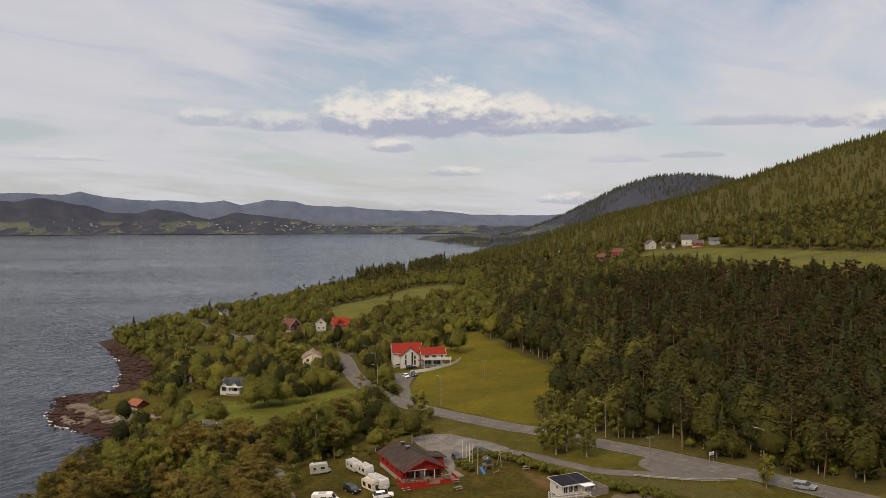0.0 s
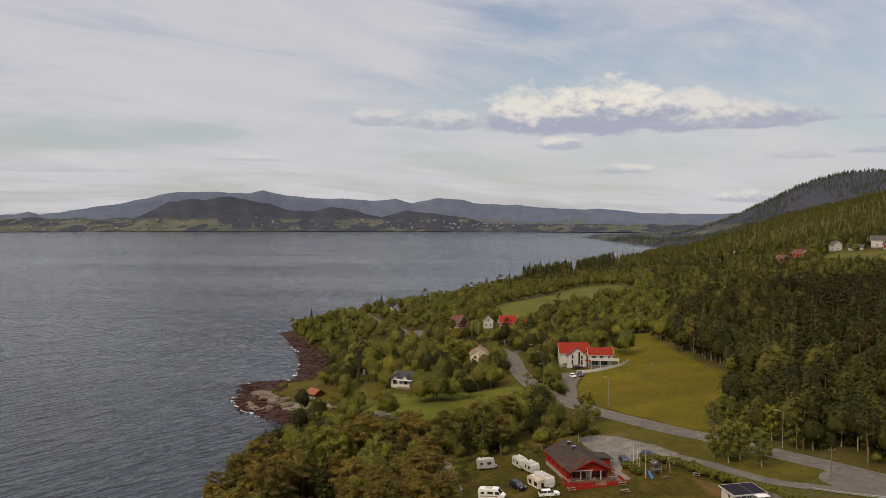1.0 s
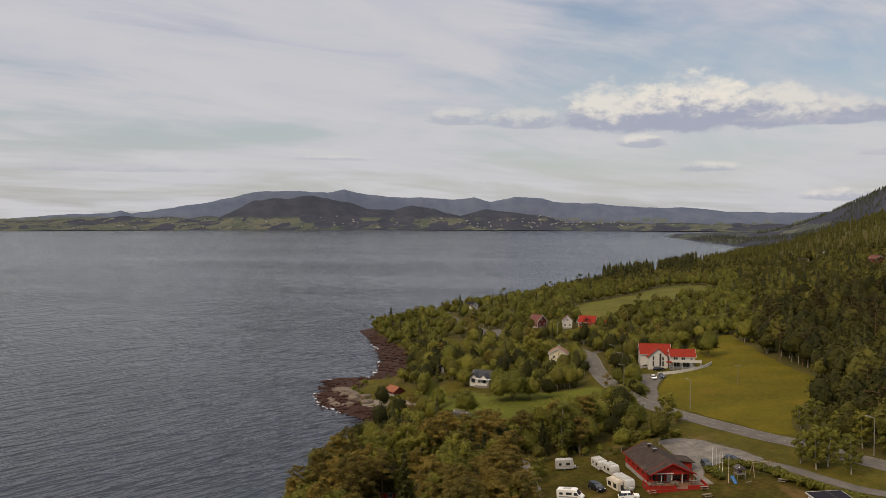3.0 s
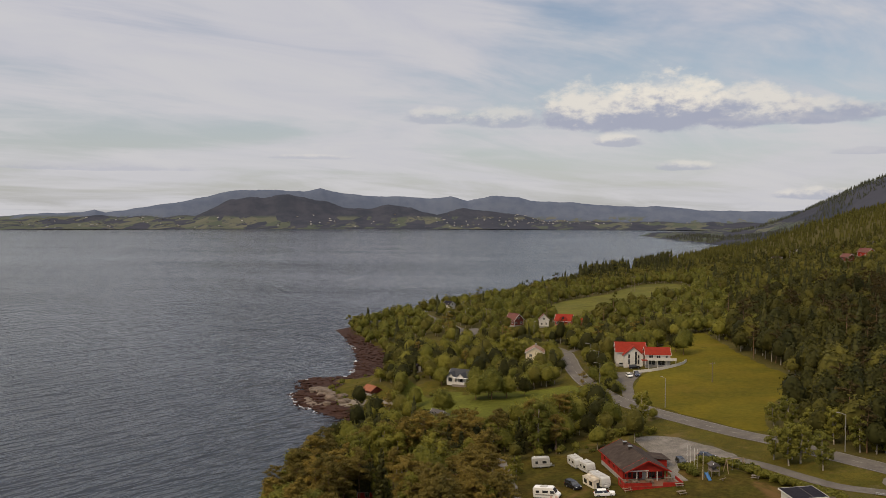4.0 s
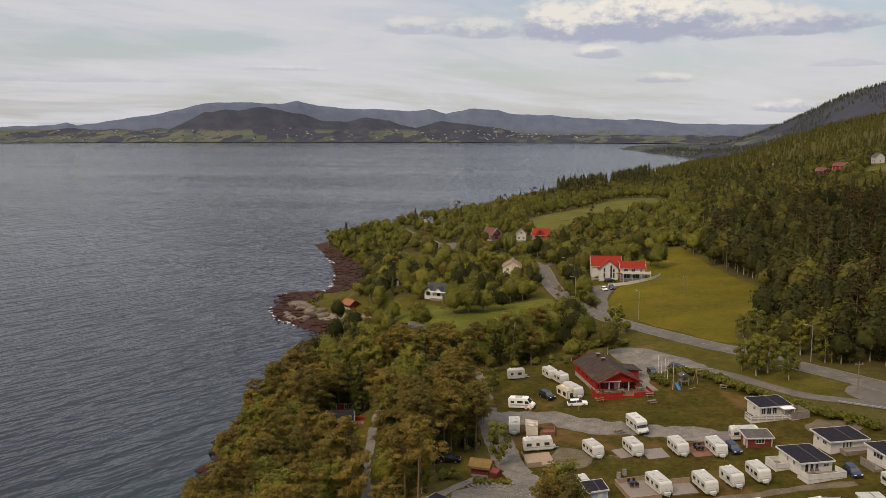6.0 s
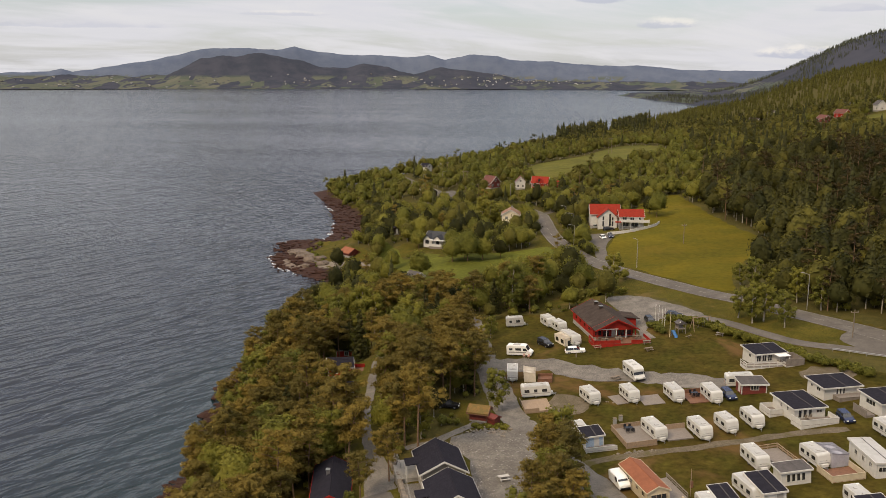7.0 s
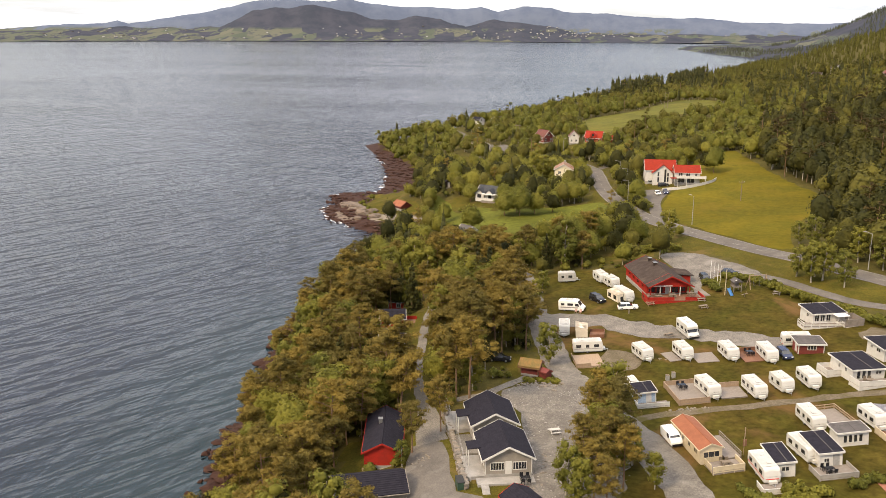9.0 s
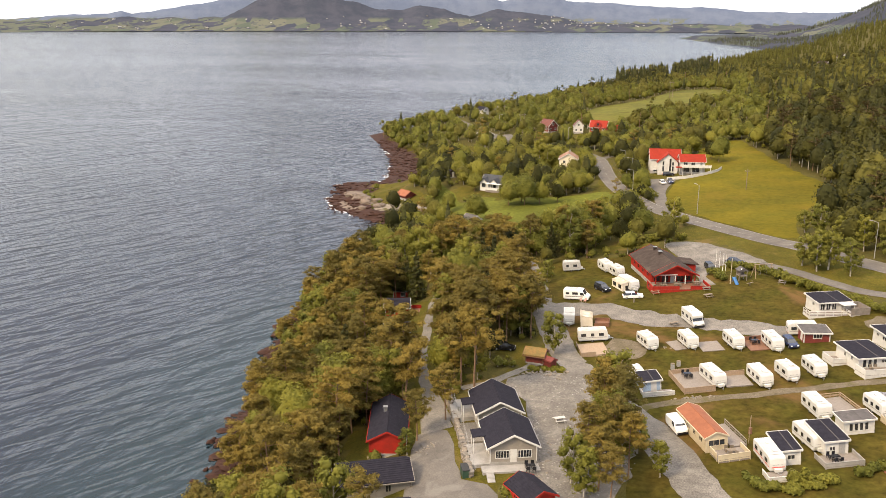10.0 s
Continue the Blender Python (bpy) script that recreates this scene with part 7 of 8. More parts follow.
house("cabin", level(-18.9, 102.4, 44, 0.1), "small red cabin with a dark roof and white window", "cabin", 4.0, 5.2, 2.1, 1.0, RED, DARK_ROOF, 0.45, RED, windows=[("l", -0.4, 0.8, 1.2, 0.8, 2)], doors=[("l", 1.4)], group=CABINS)
house("cabin", level(-65.4, 181.4, 110, 0.4), "small red cabin with white windows under pines", "cabin", 4.8, 5.4, 2.4, 1.3, RED, DARK_ROOF, 0.4, WHITE, windows=[("l", -1.1, 0.8, 1.1, 1.1), ("l", 1.1, 0.8, 1.1, 1.1), ("f", 0, 0.9, 1.0, 1.0)], group=CABINS)
deck("deck", level(-61.3, 181.6, 110), "small red porch with steps", 2.6, 3.2, 0.4, BROWN_DECK, ("r",), RED, 0.8)
house("cabin", level(-68.4, 194.4, 108, 0.3), "red cabin half hidden by pines", "cabin", 4.2, 4.6, 2.4, 1.2, RED, DARK_ROOF, 0.4, WHITE, windows=[("l", 0, 0.8, 1.1, 1.1)], group=CABINS)
house("cabin", level(-60.4, 166.8, 108, 0.2), "dark-roofed cabin half hidden by pines", "cabin", 4.2, 5.0, 2.2, 1.1, GREY_WALL, DARK_ROOF, 0.4, WHITE, windows=[("l", 0, 0.8, 1.1, 1.0)], group=CABINS)
house("cabin", level(-56.4, 154.4, 108, 0.1), "grey-roofed cabin among pines", "cabin", 4.0, 5.0, 2.1, 1.1, DEEP_RED, DARK_ROOF, 0.4, WHITE, windows=[("l", 0, 0.8, 1.1, 1.0)], group=CABINS)
turf = house("turf_hut", level(-27.6, 152.6, 85, 0.1), "small dark hut with an orange-brown turf roof", "hut", 2.6, 3.2, 1.8, 0.7, DEEP_RED, TURF, 0.5, BROWN_DECK, tiles=False, thick=0.3)
house("shed", level(-24.7, 151.2, 60, 0.0), "tiny red shed beside the turf hut", "shed", 1.6, 1.8, 1.3, 0.4, DEEP_RED, DEEP_RED, 0.15, DEEP_RED, tiles=False, base=False)

# ---- houses along the road ----
wh = house("white_house", level(-14.6, 354.2, 98, 0.3), "large white house with red tiled roofs and tall gable windows", "house", 9.0, 11.2, 5.0, 3.0, WHITE, RED_ROOF, 0.5, WHITE,
           windows=[("r", -4.2, 3.4, 1.0, 1.3), ("f", -1.5, 1.0, 1.2, 1.2), ("b", 1.5, 1.0, 1.2, 1.3), ("b", 1.5, 3.6, 1.2, 1.3), ("b", -1.8, 3.6, 1.2, 1.3)])
# cross gable towards the valley, built in the frame of the house (its -x is the valley side)
bm = gable_body(7.4, 4.0, 4.2, 3.1)
bmesh.ops.transform(bm, matrix=pose(-5.4, -0.7, 0, 0, 0, -90), verts=bm.verts)
gable = part("gable_wing", bm, WHITE, wh)
for s in (-1, 1):
    bm = roof_panel(s, 7.4, 5.6, 4.2, 3.1, 0.5, 0.16)
    bmesh.ops.transform(bm, matrix=pose(-4.6, -0.7, 0, 0, 0, -90), verts=bm.verts)
    part("roof", bm, RED_ROOF, wh)
for u, z, w, h in ((-1.7, 0.6, 0.6, 1.9), (-1.7, 2.9, 0.6, 1.5), (0.9, 0.6, 0.7, 4.9), (1.9, 0.6, 0.6, 1.9), (1.9, 2.9, 0.6, 1.2)):
    bm = boxes((u, -0.04, z, w, 0.08, h))
    bmesh.ops.transform(bm, matrix=pose(-7.42, -0.7, 0, 0, 0, -90), verts=bm.verts)
    part("pane", bm, GLASS_DARK, gable)
wing = house("white_house_wing", level(-4.2, 348.4, 98, 0.3), "white wing with a red tiled roof, balcony and garage below", "house", 7.6, 9.0, 4.5, 2.0, WHITE, RED_ROOF, 0.5, WHITE,
             windows=[("l", 3.2, 3.0, 0.9, 1.5), ("l", 0.2, 3.0, 1.6, 1.6), ("l", -2.6, 3.0, 1.6, 1.3), ("l", 1.2, 0.4, 2.8, 1.9), ("l", -2.4, 0.4, 2.8, 1.9), ("f", 0, 3.0, 1.6, 1.3)])
balcony = part("balcony", boxes((-4.8, -1.4, 2.4, 2.0, 10.6, 0.18)), WHITE, wing)
part("balcony_railing", boxes((-5.75, -1.4, 2.58, 0.08, 10.6, 0.85), (-4.8, -6.65, 2.58, 2.0, 0.08, 0.85)), WHITE, balcony)
for y in (-6.4, -3.0, 0.4, 3.7):
    part("balcony_post", boxes((-5.65, y, -0.8, 0.18, 0.18, 3.3)), WHITE, balcony)
entry = part("entry_roof", boxes((-5.0, 5.2, 2.3, 2.4, 2.2, 0.16)), RED_ROOF, wing)


def fence_line(name, points, high, mat, label, step=1.2, board=0.35):
    f = thing(name, Matrix(), label, "fence")
    pts = spline(points, step)
    for a, b in zip(pts, pts[1:]):
        bm = bmesh.new()
        za, zb = height(a.x, a.y), height(b.x, b.y)
        side = Vector((-(b - a).y, (b - a).x)).normalized() * 0.06
        vs = []
        for k in (-1, 1):
            for p, z in ((a, za), (b, zb)):
                for q in (-0.3, high):
                    vs.append(bm.verts.new((p.x + side.x * k, p.y + side.y * k, z + q)))
        for q in ((0, 2, 3, 1), (4, 5, 7, 6), (0, 4, 6, 2), (1, 3, 7, 5), (0, 1, 5, 4), (2, 6, 7, 3)):
            bm.faces.new([vs[i] for i in q])
        part("panel", bm, mat, f)
    return f


fence_line("garden_wall", [(-12.5, 335.5), (-6.0, 337.0), (0.0, 341.0), (5.0, 346.5), (7.0, 352.0)], 1.1, WHITE, "low white garden wall round the house terrace")
house("yellow_house", level(-52.6, 357.0, 6, 0.6), "pale yellow two-storey house with a brown tiled roof", "house", 7.0, 8.4, 5.0, 2.0, YELLOW, material("brown_roof_tiles", (0.25, 0.13, 0.07), (0.20, 0.105, 0.06), 1.5, 0.7), 0.4, WHITE,
      windows=[("f", -1.6, 0.8, 1.1, 1.2), ("f", 1.6, 0.8, 1.1, 1.2), ("f", -1.6, 3.2, 1.1, 1.2), ("f", 1.6, 3.2, 1.1, 1.2), ("r", 0, 3.2, 1.1, 1.2)], chimney=(0.3, 1.5))
fence_line("board_fence", [(-63.0, 352.0), (-56.5, 351.8)], 1.8, CREAM, "pale board fence beside the yellow house")
RED_FARM = "red houses up the road"
house("farmhouse", level(-81.5, 476.0, 52, 0.4), "dark red gabled house with white trim", "house", 6.4, 7.2, 3.2, 3.0, DEEP_RED, OLD_ROOF, 0.5, WHITE, windows=[("l", -2, 1.0, 1.1, 1.2), ("l", 2, 1.0, 1.1, 1.2), ("f", 0, 3.4, 1.2, 1.2), ("f", -1.8, 0.9, 1.1, 1.2), ("f", 1.8, 0.9, 1.1, 1.2)], group=RED_FARM, tiles=False)
house("farmhouse", level(-64.0, 466.0, 10, 0.4), "small white gabled house with a red-brown roof", "house", 4.8, 5.6, 3.8, 2.4, WHITE, OLD_ROOF, 0.4, WHITE, windows=[("f", 0, 3.6, 1.0, 1.1), ("f", -1.2, 0.9, 1.0, 1.2), ("f", 1.2, 0.9, 1.0, 1.2)], group=RED_FARM, tiles=False)
red2 = house("farmhouse", level(-52.6, 461.5, 84, 0.4), "bright red house with a red roof and white-trimmed windows", "house", 6.6, 8.4, 3.2, 2.7, RED, RED_ROOF, 0.5, WHITE, windows=[("l", -3, 1.0, 1.2, 1.3), ("l", 0, 1.0, 1.2, 1.3), ("l", 3, 1.0, 1.2, 1.3)], group=RED_FARM, tiles=False)
bm = gable_body(3.6, 3.4, 4.6, 1.4, foot=2.5)
bmesh.ops.transform(bm, matrix=pose(-2.1, 0, 0, 0, 0, -90), verts=bm.verts)
dormer = part("dormer", bm, RED, red2)
bm = boxes((0, -0.04, 3.9, 1.2, 0.08, 1.1))
bmesh.ops.transform(bm, matrix=pose(-3.82, 0, 0, 0, 0, -90), verts=bm.verts)
part("pane", bm, GLASS_DARK, dormer)
house("shed", level(-41.8, 456.5, 70, 0.2), "small red shed with a white gable", "shed", 3.6, 4.4, 2.4, 1.4, RED, RED_ROOF, 0.35, WHITE, windows=[("f", 0, 1.0, 0.9, 0.9)], group=RED_FARM, tiles=False)
BLACK_ROOF = material("black_roof", (0.02, 0.02, 0.022), (0.03, 0.03, 0.033), 1.0, 0.6)
dk = house("cottage", level(-74.6, 320.0, 78, 0.5), "low white cottage with a black roof and open veranda", "house", 6.2, 8.0, 2.3, 2.2, WHITE, BLACK_ROOF, 0.5, WHITE, windows=[("l", 2.4, 0.8, 1.2, 1.2), ("f", 0, 0.9, 1.1, 1.1), ("b", 0, 0.9, 1.1, 1.1)])
# two white front gables on the valley side (-x of the cottage)
for y, deep in ((-1.8, 2.6), (2.6, 1.4)):
    bm = gable_body(3.4, 3.0 if y < 0 else 2.2, 2.2, 1.7)
    bmesh.ops.transform(bm, matrix=pose(-3.1 - deep / 2 + 0.7, y, 0, 0, 0, -90), verts=bm.verts)
    bay = part("front_bay", bm, WHITE, dk)
    for sgn in (-1, 1):
        bm = roof_panel(sgn, 3.4, 3.4, 2.2, 1.7, 0.35, 0.14)
        bmesh.ops.transform(bm, matrix=pose(-3.1 - deep / 2 + 0.9, y, 0, 0, 0, -90), verts=bm.verts)
        part("roof", bm, BLACK_ROOF, dk)
    bm = boxes((0, -0.04, 0.5, 1.9, 0.08, 1.5))
    bmesh.ops.transform(bm, matrix=pose(-3.1 - deep / 2 + 0.7 - (1.5 if y < 0 else 1.1), y, 0, 0, 0, -90), verts=bm.verts)
    part("pane", bm, GLASS_DARK, bay)
part("veranda_floor", boxes((-5.6, -1.8, -0.8, 1.8, 5.4, 0.9)), DECK, dk)
part("veranda_rail", boxes((-6.5, -1.8, 0.1, 0.08, 5.4, 0.9)), WHITE, dk)
for y in (-4.4, -1.8, 0.8):
    part("veranda_post", boxes((-6.4, y, 0, 0.16, 0.16, 2.3)), WHITE, dk)
part("veranda_roof", boxes((-5.7, -1.8, 2.3, 2.0, 5.8, 0.14)), WHITE, dk)
house("boathouse", level(-109.8, 319.0, 55, 0.1), "small boathouse with an orange-red roof on the spit", "boathouse", 4.2, 5.2, 1.5, 1.3, DEEP_RED, ORANGE_ROOF, 0.6, DEEP_RED, doors=[("f", 0.0, DEEP_RED)], tiles=False)
house("shed", level(-68.0, 259.5, 60, 0.9), "white shed glimpsed between trees", "shed", 3.6, 4.6, 2.4, 1.2, WHITE, GREY_ROOF, 0.3, WHITE, tiles=False)
house("shed", level(-97.5, 338.0, 40, 0.2), "small dark shed with a white door among trees", "shed", 3.2, 3.8, 2.0, 1.0, FELT_ROOF, DARK_ROOF, 0.3, FELT_ROOF, doors=[("f", 0.6)], tiles=False)
house("roadside_house", level(-110.5, 452.0, 35, 0.2), "dark low house with white windows beside the lot", "house", 6.0, 8.0, 2.6, 1.8, FELT_ROOF, GREY_ROOF, 0.4, WHITE, windows=[("f", -1.4, 0.9, 1.2, 1.1), ("f", 1.4, 0.9, 1.2, 1.1), ("l", 0, 0.9, 1.2, 1.1)], tiles=False)
bank = thing("stone_edging", Matrix(), "pale low stone edging on a grassy bank", "wall")
bank_line = spline([(-120, 418), (-113, 410), (-104.5, 405)], 1.3)
for k, p in enumerate(bank_line):
    part("stone", boxes((p.x, p.y, height(p.x, p.y) - 0.3, 1.25, 0.7, 0.95 + 0.2 * math.sin(k * 2.1), 20 * math.sin(k * 1.7))), STONE, bank)
house("farmhouse", level(-140.5, 566.0, 60, 0.2), "white house with a dark roof beside the shore road", "house", 5.2, 6.2, 3.2, 1.8, WHITE, DARK_ROOF, 0.4, WHITE, windows=[("l", -2, 2.6, 1.2, 1.3), ("l", 2, 2.6, 1.2, 1.3), ("f", 0, 2.6, 1.2, 1.3)], tiles=False)
house("farmhouse", level(-130.5, 570.0, 20, 0.4), "small white outbuilding among trees", "house", 4.5, 6.0, 2.8, 1.8, WHITE, GREY_ROOF, 0.4, WHITE, tiles=False)
house("farmhouse", level(-132.0, 880.0, 20, 0.4), "small white house at the wood's edge by the fjord", "house", 6.0, 8.0, 4.0, 2.6, WHITE, GREY_ROOF, 0.4, WHITE, windows=[("f", 0, 1.0, 1.2, 1.4)], tiles=False)
HILLSIDE = "hillside houses"
for x, y, turn, W, L, H, rise, wall, roof, note in (
        (92, 832, 70, 7, 9, 4, 2.6, DEEP_RED, FELT_ROOF, "dark red hillside house with a brown roof"), (113, 880, 20, 8, 9, 4.5, 3.2, WHITE, FELT_ROOF, "white hillside house with a steep roof"),
        (136, 757, 40, 7, 9, 4, 2.6, DEEP_RED, OLD_ROOF, "dark red gabled house with a red roof"), (154, 780, 40, 8, 12, 4.5, 3.0, RED, OLD_ROOF, "red barn with white trim"),
        (186, 800, 15, 8, 9, 5.5, 3.4, WHITE, GREY_ROOF, "white two-storey hillside house"), (196, 775, 70, 7, 13, 3.0, 2.2, WHITE, GREY_ROOF, "low white hillside house"),
        (212, 768, 75, 10, 15, 6.0, 3.8, WHITE, GREY_ROOF, "large white hillside farmhouse"), (212, 742, 70, 6, 10, 3.5, 2.4, RED, GREY_ROOF, "red outbuilding before the farmhouse"),
        (226, 735, 80, 7, 15, 3.6, 1.6, material("slate_blue_boards", (0.26, 0.29, 0.33), (0.22, 0.25, 0.28), 1, 0.7), GREY_ROOF, "blue-grey low building beside the farm"),
        (163, 812, 40, 6, 8, 3.5, 2.2, WHITE, FELT_ROOF, "small white house behind trees"), (172, 850, 40, 7, 9, 4.5, 2.6, WHITE, GREY_ROOF, "white house up the hillside")):
    house("hill_house", level(x, y, turn, 0.4), note, "house", W * 0.9, L * 0.85, H * 0.9, rise * 0.9, wall, roof, 0.5, WHITE, windows=[("l", -2, 1.0, 1.2, 1.4), ("l", 2, 1.0, 1.2, 1.4), ("f", 0, 1.0, 1.2, 1.4)], tiles=False, group=HILLSIDE)


# ---- lamps, poles, signs ----
def street_lamp(x, y, turn, tall=9.0):
    o = thing("street_lamp", level(x, y, turn), "tall grey street lamp with a short arm beside the road", "street lamp", "street lamps")
    part("pole", tubes(((0, 0, -0.5), (0, 0, tall), 0.11, 0.06), sides=8), LAMP_GREY, o)
    part("arm", tubes(((0, 0, tall - 0.05), (1.5, 0, tall + 0.25), 0.05, 0.04)), LAMP_GREY, o)
    part("head", boxes((1.75, 0, tall + 0.16, 0.85, 0.34, 0.16)), CONCRETE, o)


for x, y, turn in ((-29.6, 351.0, 200), (-25.4, 335.0, 200), (-23.0, 311.0, 200), (-0.6, 277.6, 130), (41.6, 226.4, 150), (69.6, 192.0, 150), (-111, 486, 40), (-63, 424, 300), (-118, 470, 30)):
    street_lamp(x, y, turn)


def wood_pole(x, y, tall, label, pair=False):
    o = thing("utility_pole", level(x, y, 20), label, "pole", "utility poles")
    for dx in ((-1.0, 1.0) if pair else (0,)):
        part("pole", tubes(((dx, 0, -0.6), (dx, 0, tall), 0.15, 0.10), sides=8), POLE_WOOD, o)
    part("crossarm", boxes((0, 0, tall - 0.7, 3.6 if pair else 1.8, 0.14, 0.16)), POLE_WOOD, o)
    for dx in (-1.6, 0, 1.6) if pair else (-0.8, 0.8):
        part("insulator", tubes(((dx, 0, tall - 0.54), (dx, 0, tall - 0.25), 0.07)), CONCRETE, o)


wood_pole(-97.5, 484, 9.5, "pair of wooden utility poles with a crossarm", True)
wood_pole(-24.5, 638, 11, "pair of wooden utility poles on the upper meadow", True)
wood_pole(14.7, 312, 7, "thin wooden pole standing in the hay meadow")
wood_pole(220.6, 634, 12, "tall wooden pole in the hillside field")
wood_pole(225.7, 549, 12, "wooden pole beside the field track")
wood_pole(47.7, 204.0, 6.5, "short dark wooden pole beside the junction")
wood_pole(-118, 530, 9, "wooden pole by the shore road")
wood_pole(-86, 640, 9, "wooden pole among distant trees")

sg = thing("road_sign", level(60.9, 200.6, 40), "white sign board on two grey posts beside the road", "sign")
part("board", boxes((0, 0, 1.7, 1.9, 0.08, 0.7)), WHITE_PAINT, sg)
part("lettering_bar", boxes((0, -0.05, 1.95, 1.4, 0.02, 0.14)), LAMP_GREY, sg)
for dx in (-0.7, 0.7):
    part("post", tubes(((dx, 0.05, -0.4), (dx, 0.05, 2.4), 0.05)), LAMP_GREY, sg)


def guard_rail(points):
    g = thing("guard_rail", Matrix(), "low steel guard rail along the camp lane", "guard rail")
    pts = spline(points, 3.0)
    for a, b in zip(pts, pts[1:]):
        za, zb = height(a.x, a.y), height(b.x, b.y)
        part("post", tubes(((a.x, a.y, za - 0.3), (a.x, a.y, za + 0.75), 0.06)), STEEL, g)
        bm = bmesh.new()
        for q in (0.45, 0.70):
            tube(bm, (a.x, a.y, za + q), (b.x, b.y, zb + q), 0.07)
        part("beam", bm, STEEL, g)


guard_rail([(42.0, 195.0), (48.0, 191.6), (55.0, 188.2), (62.0, 186.5)])


# ---- hedge and shrubs ----
def hedge(points, wide, tall, label, seed):
    rng = np.random.default_rng(seed)
    pts = spline(points, 1.1)
    c, r = [], []
    for p in pts:
        z = height(p.x, p.y)
        for _ in range(3):
            x, y = p.x + rng.normal() * wide * 0.22, p.y + rng.normal() * wide * 0.22
            c.append((x, y, z + tall * rng.uniform(0.35, 0.7)))
            r.append((wide * 0.36, wide * 0.36, tall * rng.uniform(0.3, 0.42)))
    v, f = leaves(rng, c, r, 110, 0.24, 0.45)
    ob = new("hedge", fast_mesh("hedge", v, f, [LEAF]))
    tagged(ob, label, "hedge", kind="stuff")


hedge([(8, 218.5), (15.7, 214.6), (21.3, 206.6), (26.6, 200.4), (31.7, 195.4), (38, 187.0), (46, 179.5)], 2.6, 2.0, "long uneven green hedge between lawn and lane", 31)
hedge([(4.4, 213.5), (6.6, 208.6)], 2.4, 1.9, "short green hedge beside the playground", 32)
hedge([(-14.5, 243.5), (-9, 246.5), (-4, 245.5)], 2.6, 2.2, "bushes behind the lodge roof", 33)
hedge([(-25.5, 336), (-21.5, 318), (-16, 305)], 4.5, 3.2, "leafy bushes on the bank below the white house", 34)
hedge([(10.5, 112.5), (15, 112.8), (20, 115.5)], 2.4, 1.4, "flowering bushes at the lawn's lower edge", 35)
hedge([(24, 118.0), (27, 120.5)], 2.2, 1.6, "round bushes near the red terrace", 36)
hedge([(8.6, 115.6), (11.4, 113.4)], 1.4, 0.8, "low flowering plants by the gravel road", 37)
hedge([(14.5, 113.8), (16.8, 114.6)], 1.6, 2.6, "small shrub before a striped caravan", 38)
hedge([(-27.5, 148.8), (-22.5, 149.4)], 1.8, 0.7, "low plants round the turf hut", 39)

# ---- playground and lawn things ----
for x, y in ((4.8, 215.9), (5.6, 214.6), (6.4, 213.2), (7.0, 212.0)):
    o = thing("flagpole", level(x, y, 0), "short white flagpole beside the parking lot", "flagpole", "flagpoles")
    part("pole", tubes(((0, 0, -0.3), (0, 0, 5.2), 0.05, 0.03)), WHITE_PAINT, o)
    part("knob", boxes((0, 0, 5.2, 0.1, 0.1, 0.1)), STEEL, o)
o = thing("flagpole", level(8.1, 205.4, 0), "tall cream post at the playground", "flagpole", "flagpoles")
part("pole", tubes(((0, 0, -0.3), (0, 0, 6.2), 0.09, 0.07)), CREAM, o)
part("knob", boxes((0, 0, 6.2, 0.16, 0.16, 0.1)), STEEL, o)

o = thing("play_tower", level(10.6, 208.6, 20), "grey wooden play tower with a pale roof", "play tower")
for sx in (-1, 1):
    for sy in (-1, 1):
        part("post", boxes((sx * 0.9, sy * 0.9, -0.3, 0.14, 0.14, 2.9)), DECK, o)
part("platform", boxes((0, 0, 1.2, 2.0, 2.0, 0.12)), DECK, o)
part("wall", boxes((0, 0.95, 1.3, 1.9, 0.08, 0.8)), DECK, o)
bm = gable_body(2.4, 2.4, 2.5, 0.7, foot=2.45)
part("roof", bm, GREY_ROOF, o)
part("ball", tubes(((-0.4, -0.9, 2.6), (-0.4, -0.9, 3.0), 0.25, 0.2), sides=8), WHITE_PAINT, o)
o = thing("slide", level(9.2, 205.9, 20), "blue plastic slide on the lawn", "slide")
bm = bmesh.new()
vs = box(bm, 0, 0, 0.05, 0.7, 2.4, 0.08)
for v in vs:
    v.co.z += 1.1 * (v.co.y / 2.4 + 0.5)
part("chute", bm, BLUE_PLASTIC, o)
for sx in (-1, 1):
    part("leg", tubes(((sx * 0.3, 1.1, -0.2), (sx * 0.3, 1.1, 1.1), 0.05)), BLUE_PLASTIC, o)
    bm = bmesh.new()
    vs = box(bm, sx * 0.36, 0, 0.1, 0.05, 2.4, 0.22)
    for v in vs:
        v.co.z += 1.1 * (v.co.y / 2.4 + 0.5)
    part("side_wall", bm, BLUE_PLASTIC, o)

o = thing("swing_set", level(15.4, 211.6, 30), "wooden swing set with slanting legs on the lawn", "swing")
for sx in (-2.2, 2.2):
    for sy in (-1, 1):
        part("leg", tubes(((sx * 1.08, sy * 1.1, -0.3), (sx, 0, 3.0), 0.08)), FRESH_DECK, o)
part("beam", tubes(((-2.4, 0, 3.0), (2.4, 0, 3.0), 0.09)), FRESH_DECK, o)
for x in (-0.8, 0.8):
    seat = part("seat", boxes((x, 0, 0.5, 0.5, 0.2, 0.05)), RUBBER, o)
    part("chain", tubes(((x - 0.22, 0, 0.52), (x - 0.22, 0, 2.95), 0.015), ((x + 0.22, 0, 0.52), (x + 0.22, 0, 2.95), 0.015)), STEEL, seat)
o = thing("spring_rider", level(12.4, 204.6, 50), "small dark see-saw on the lawn", "see-saw")
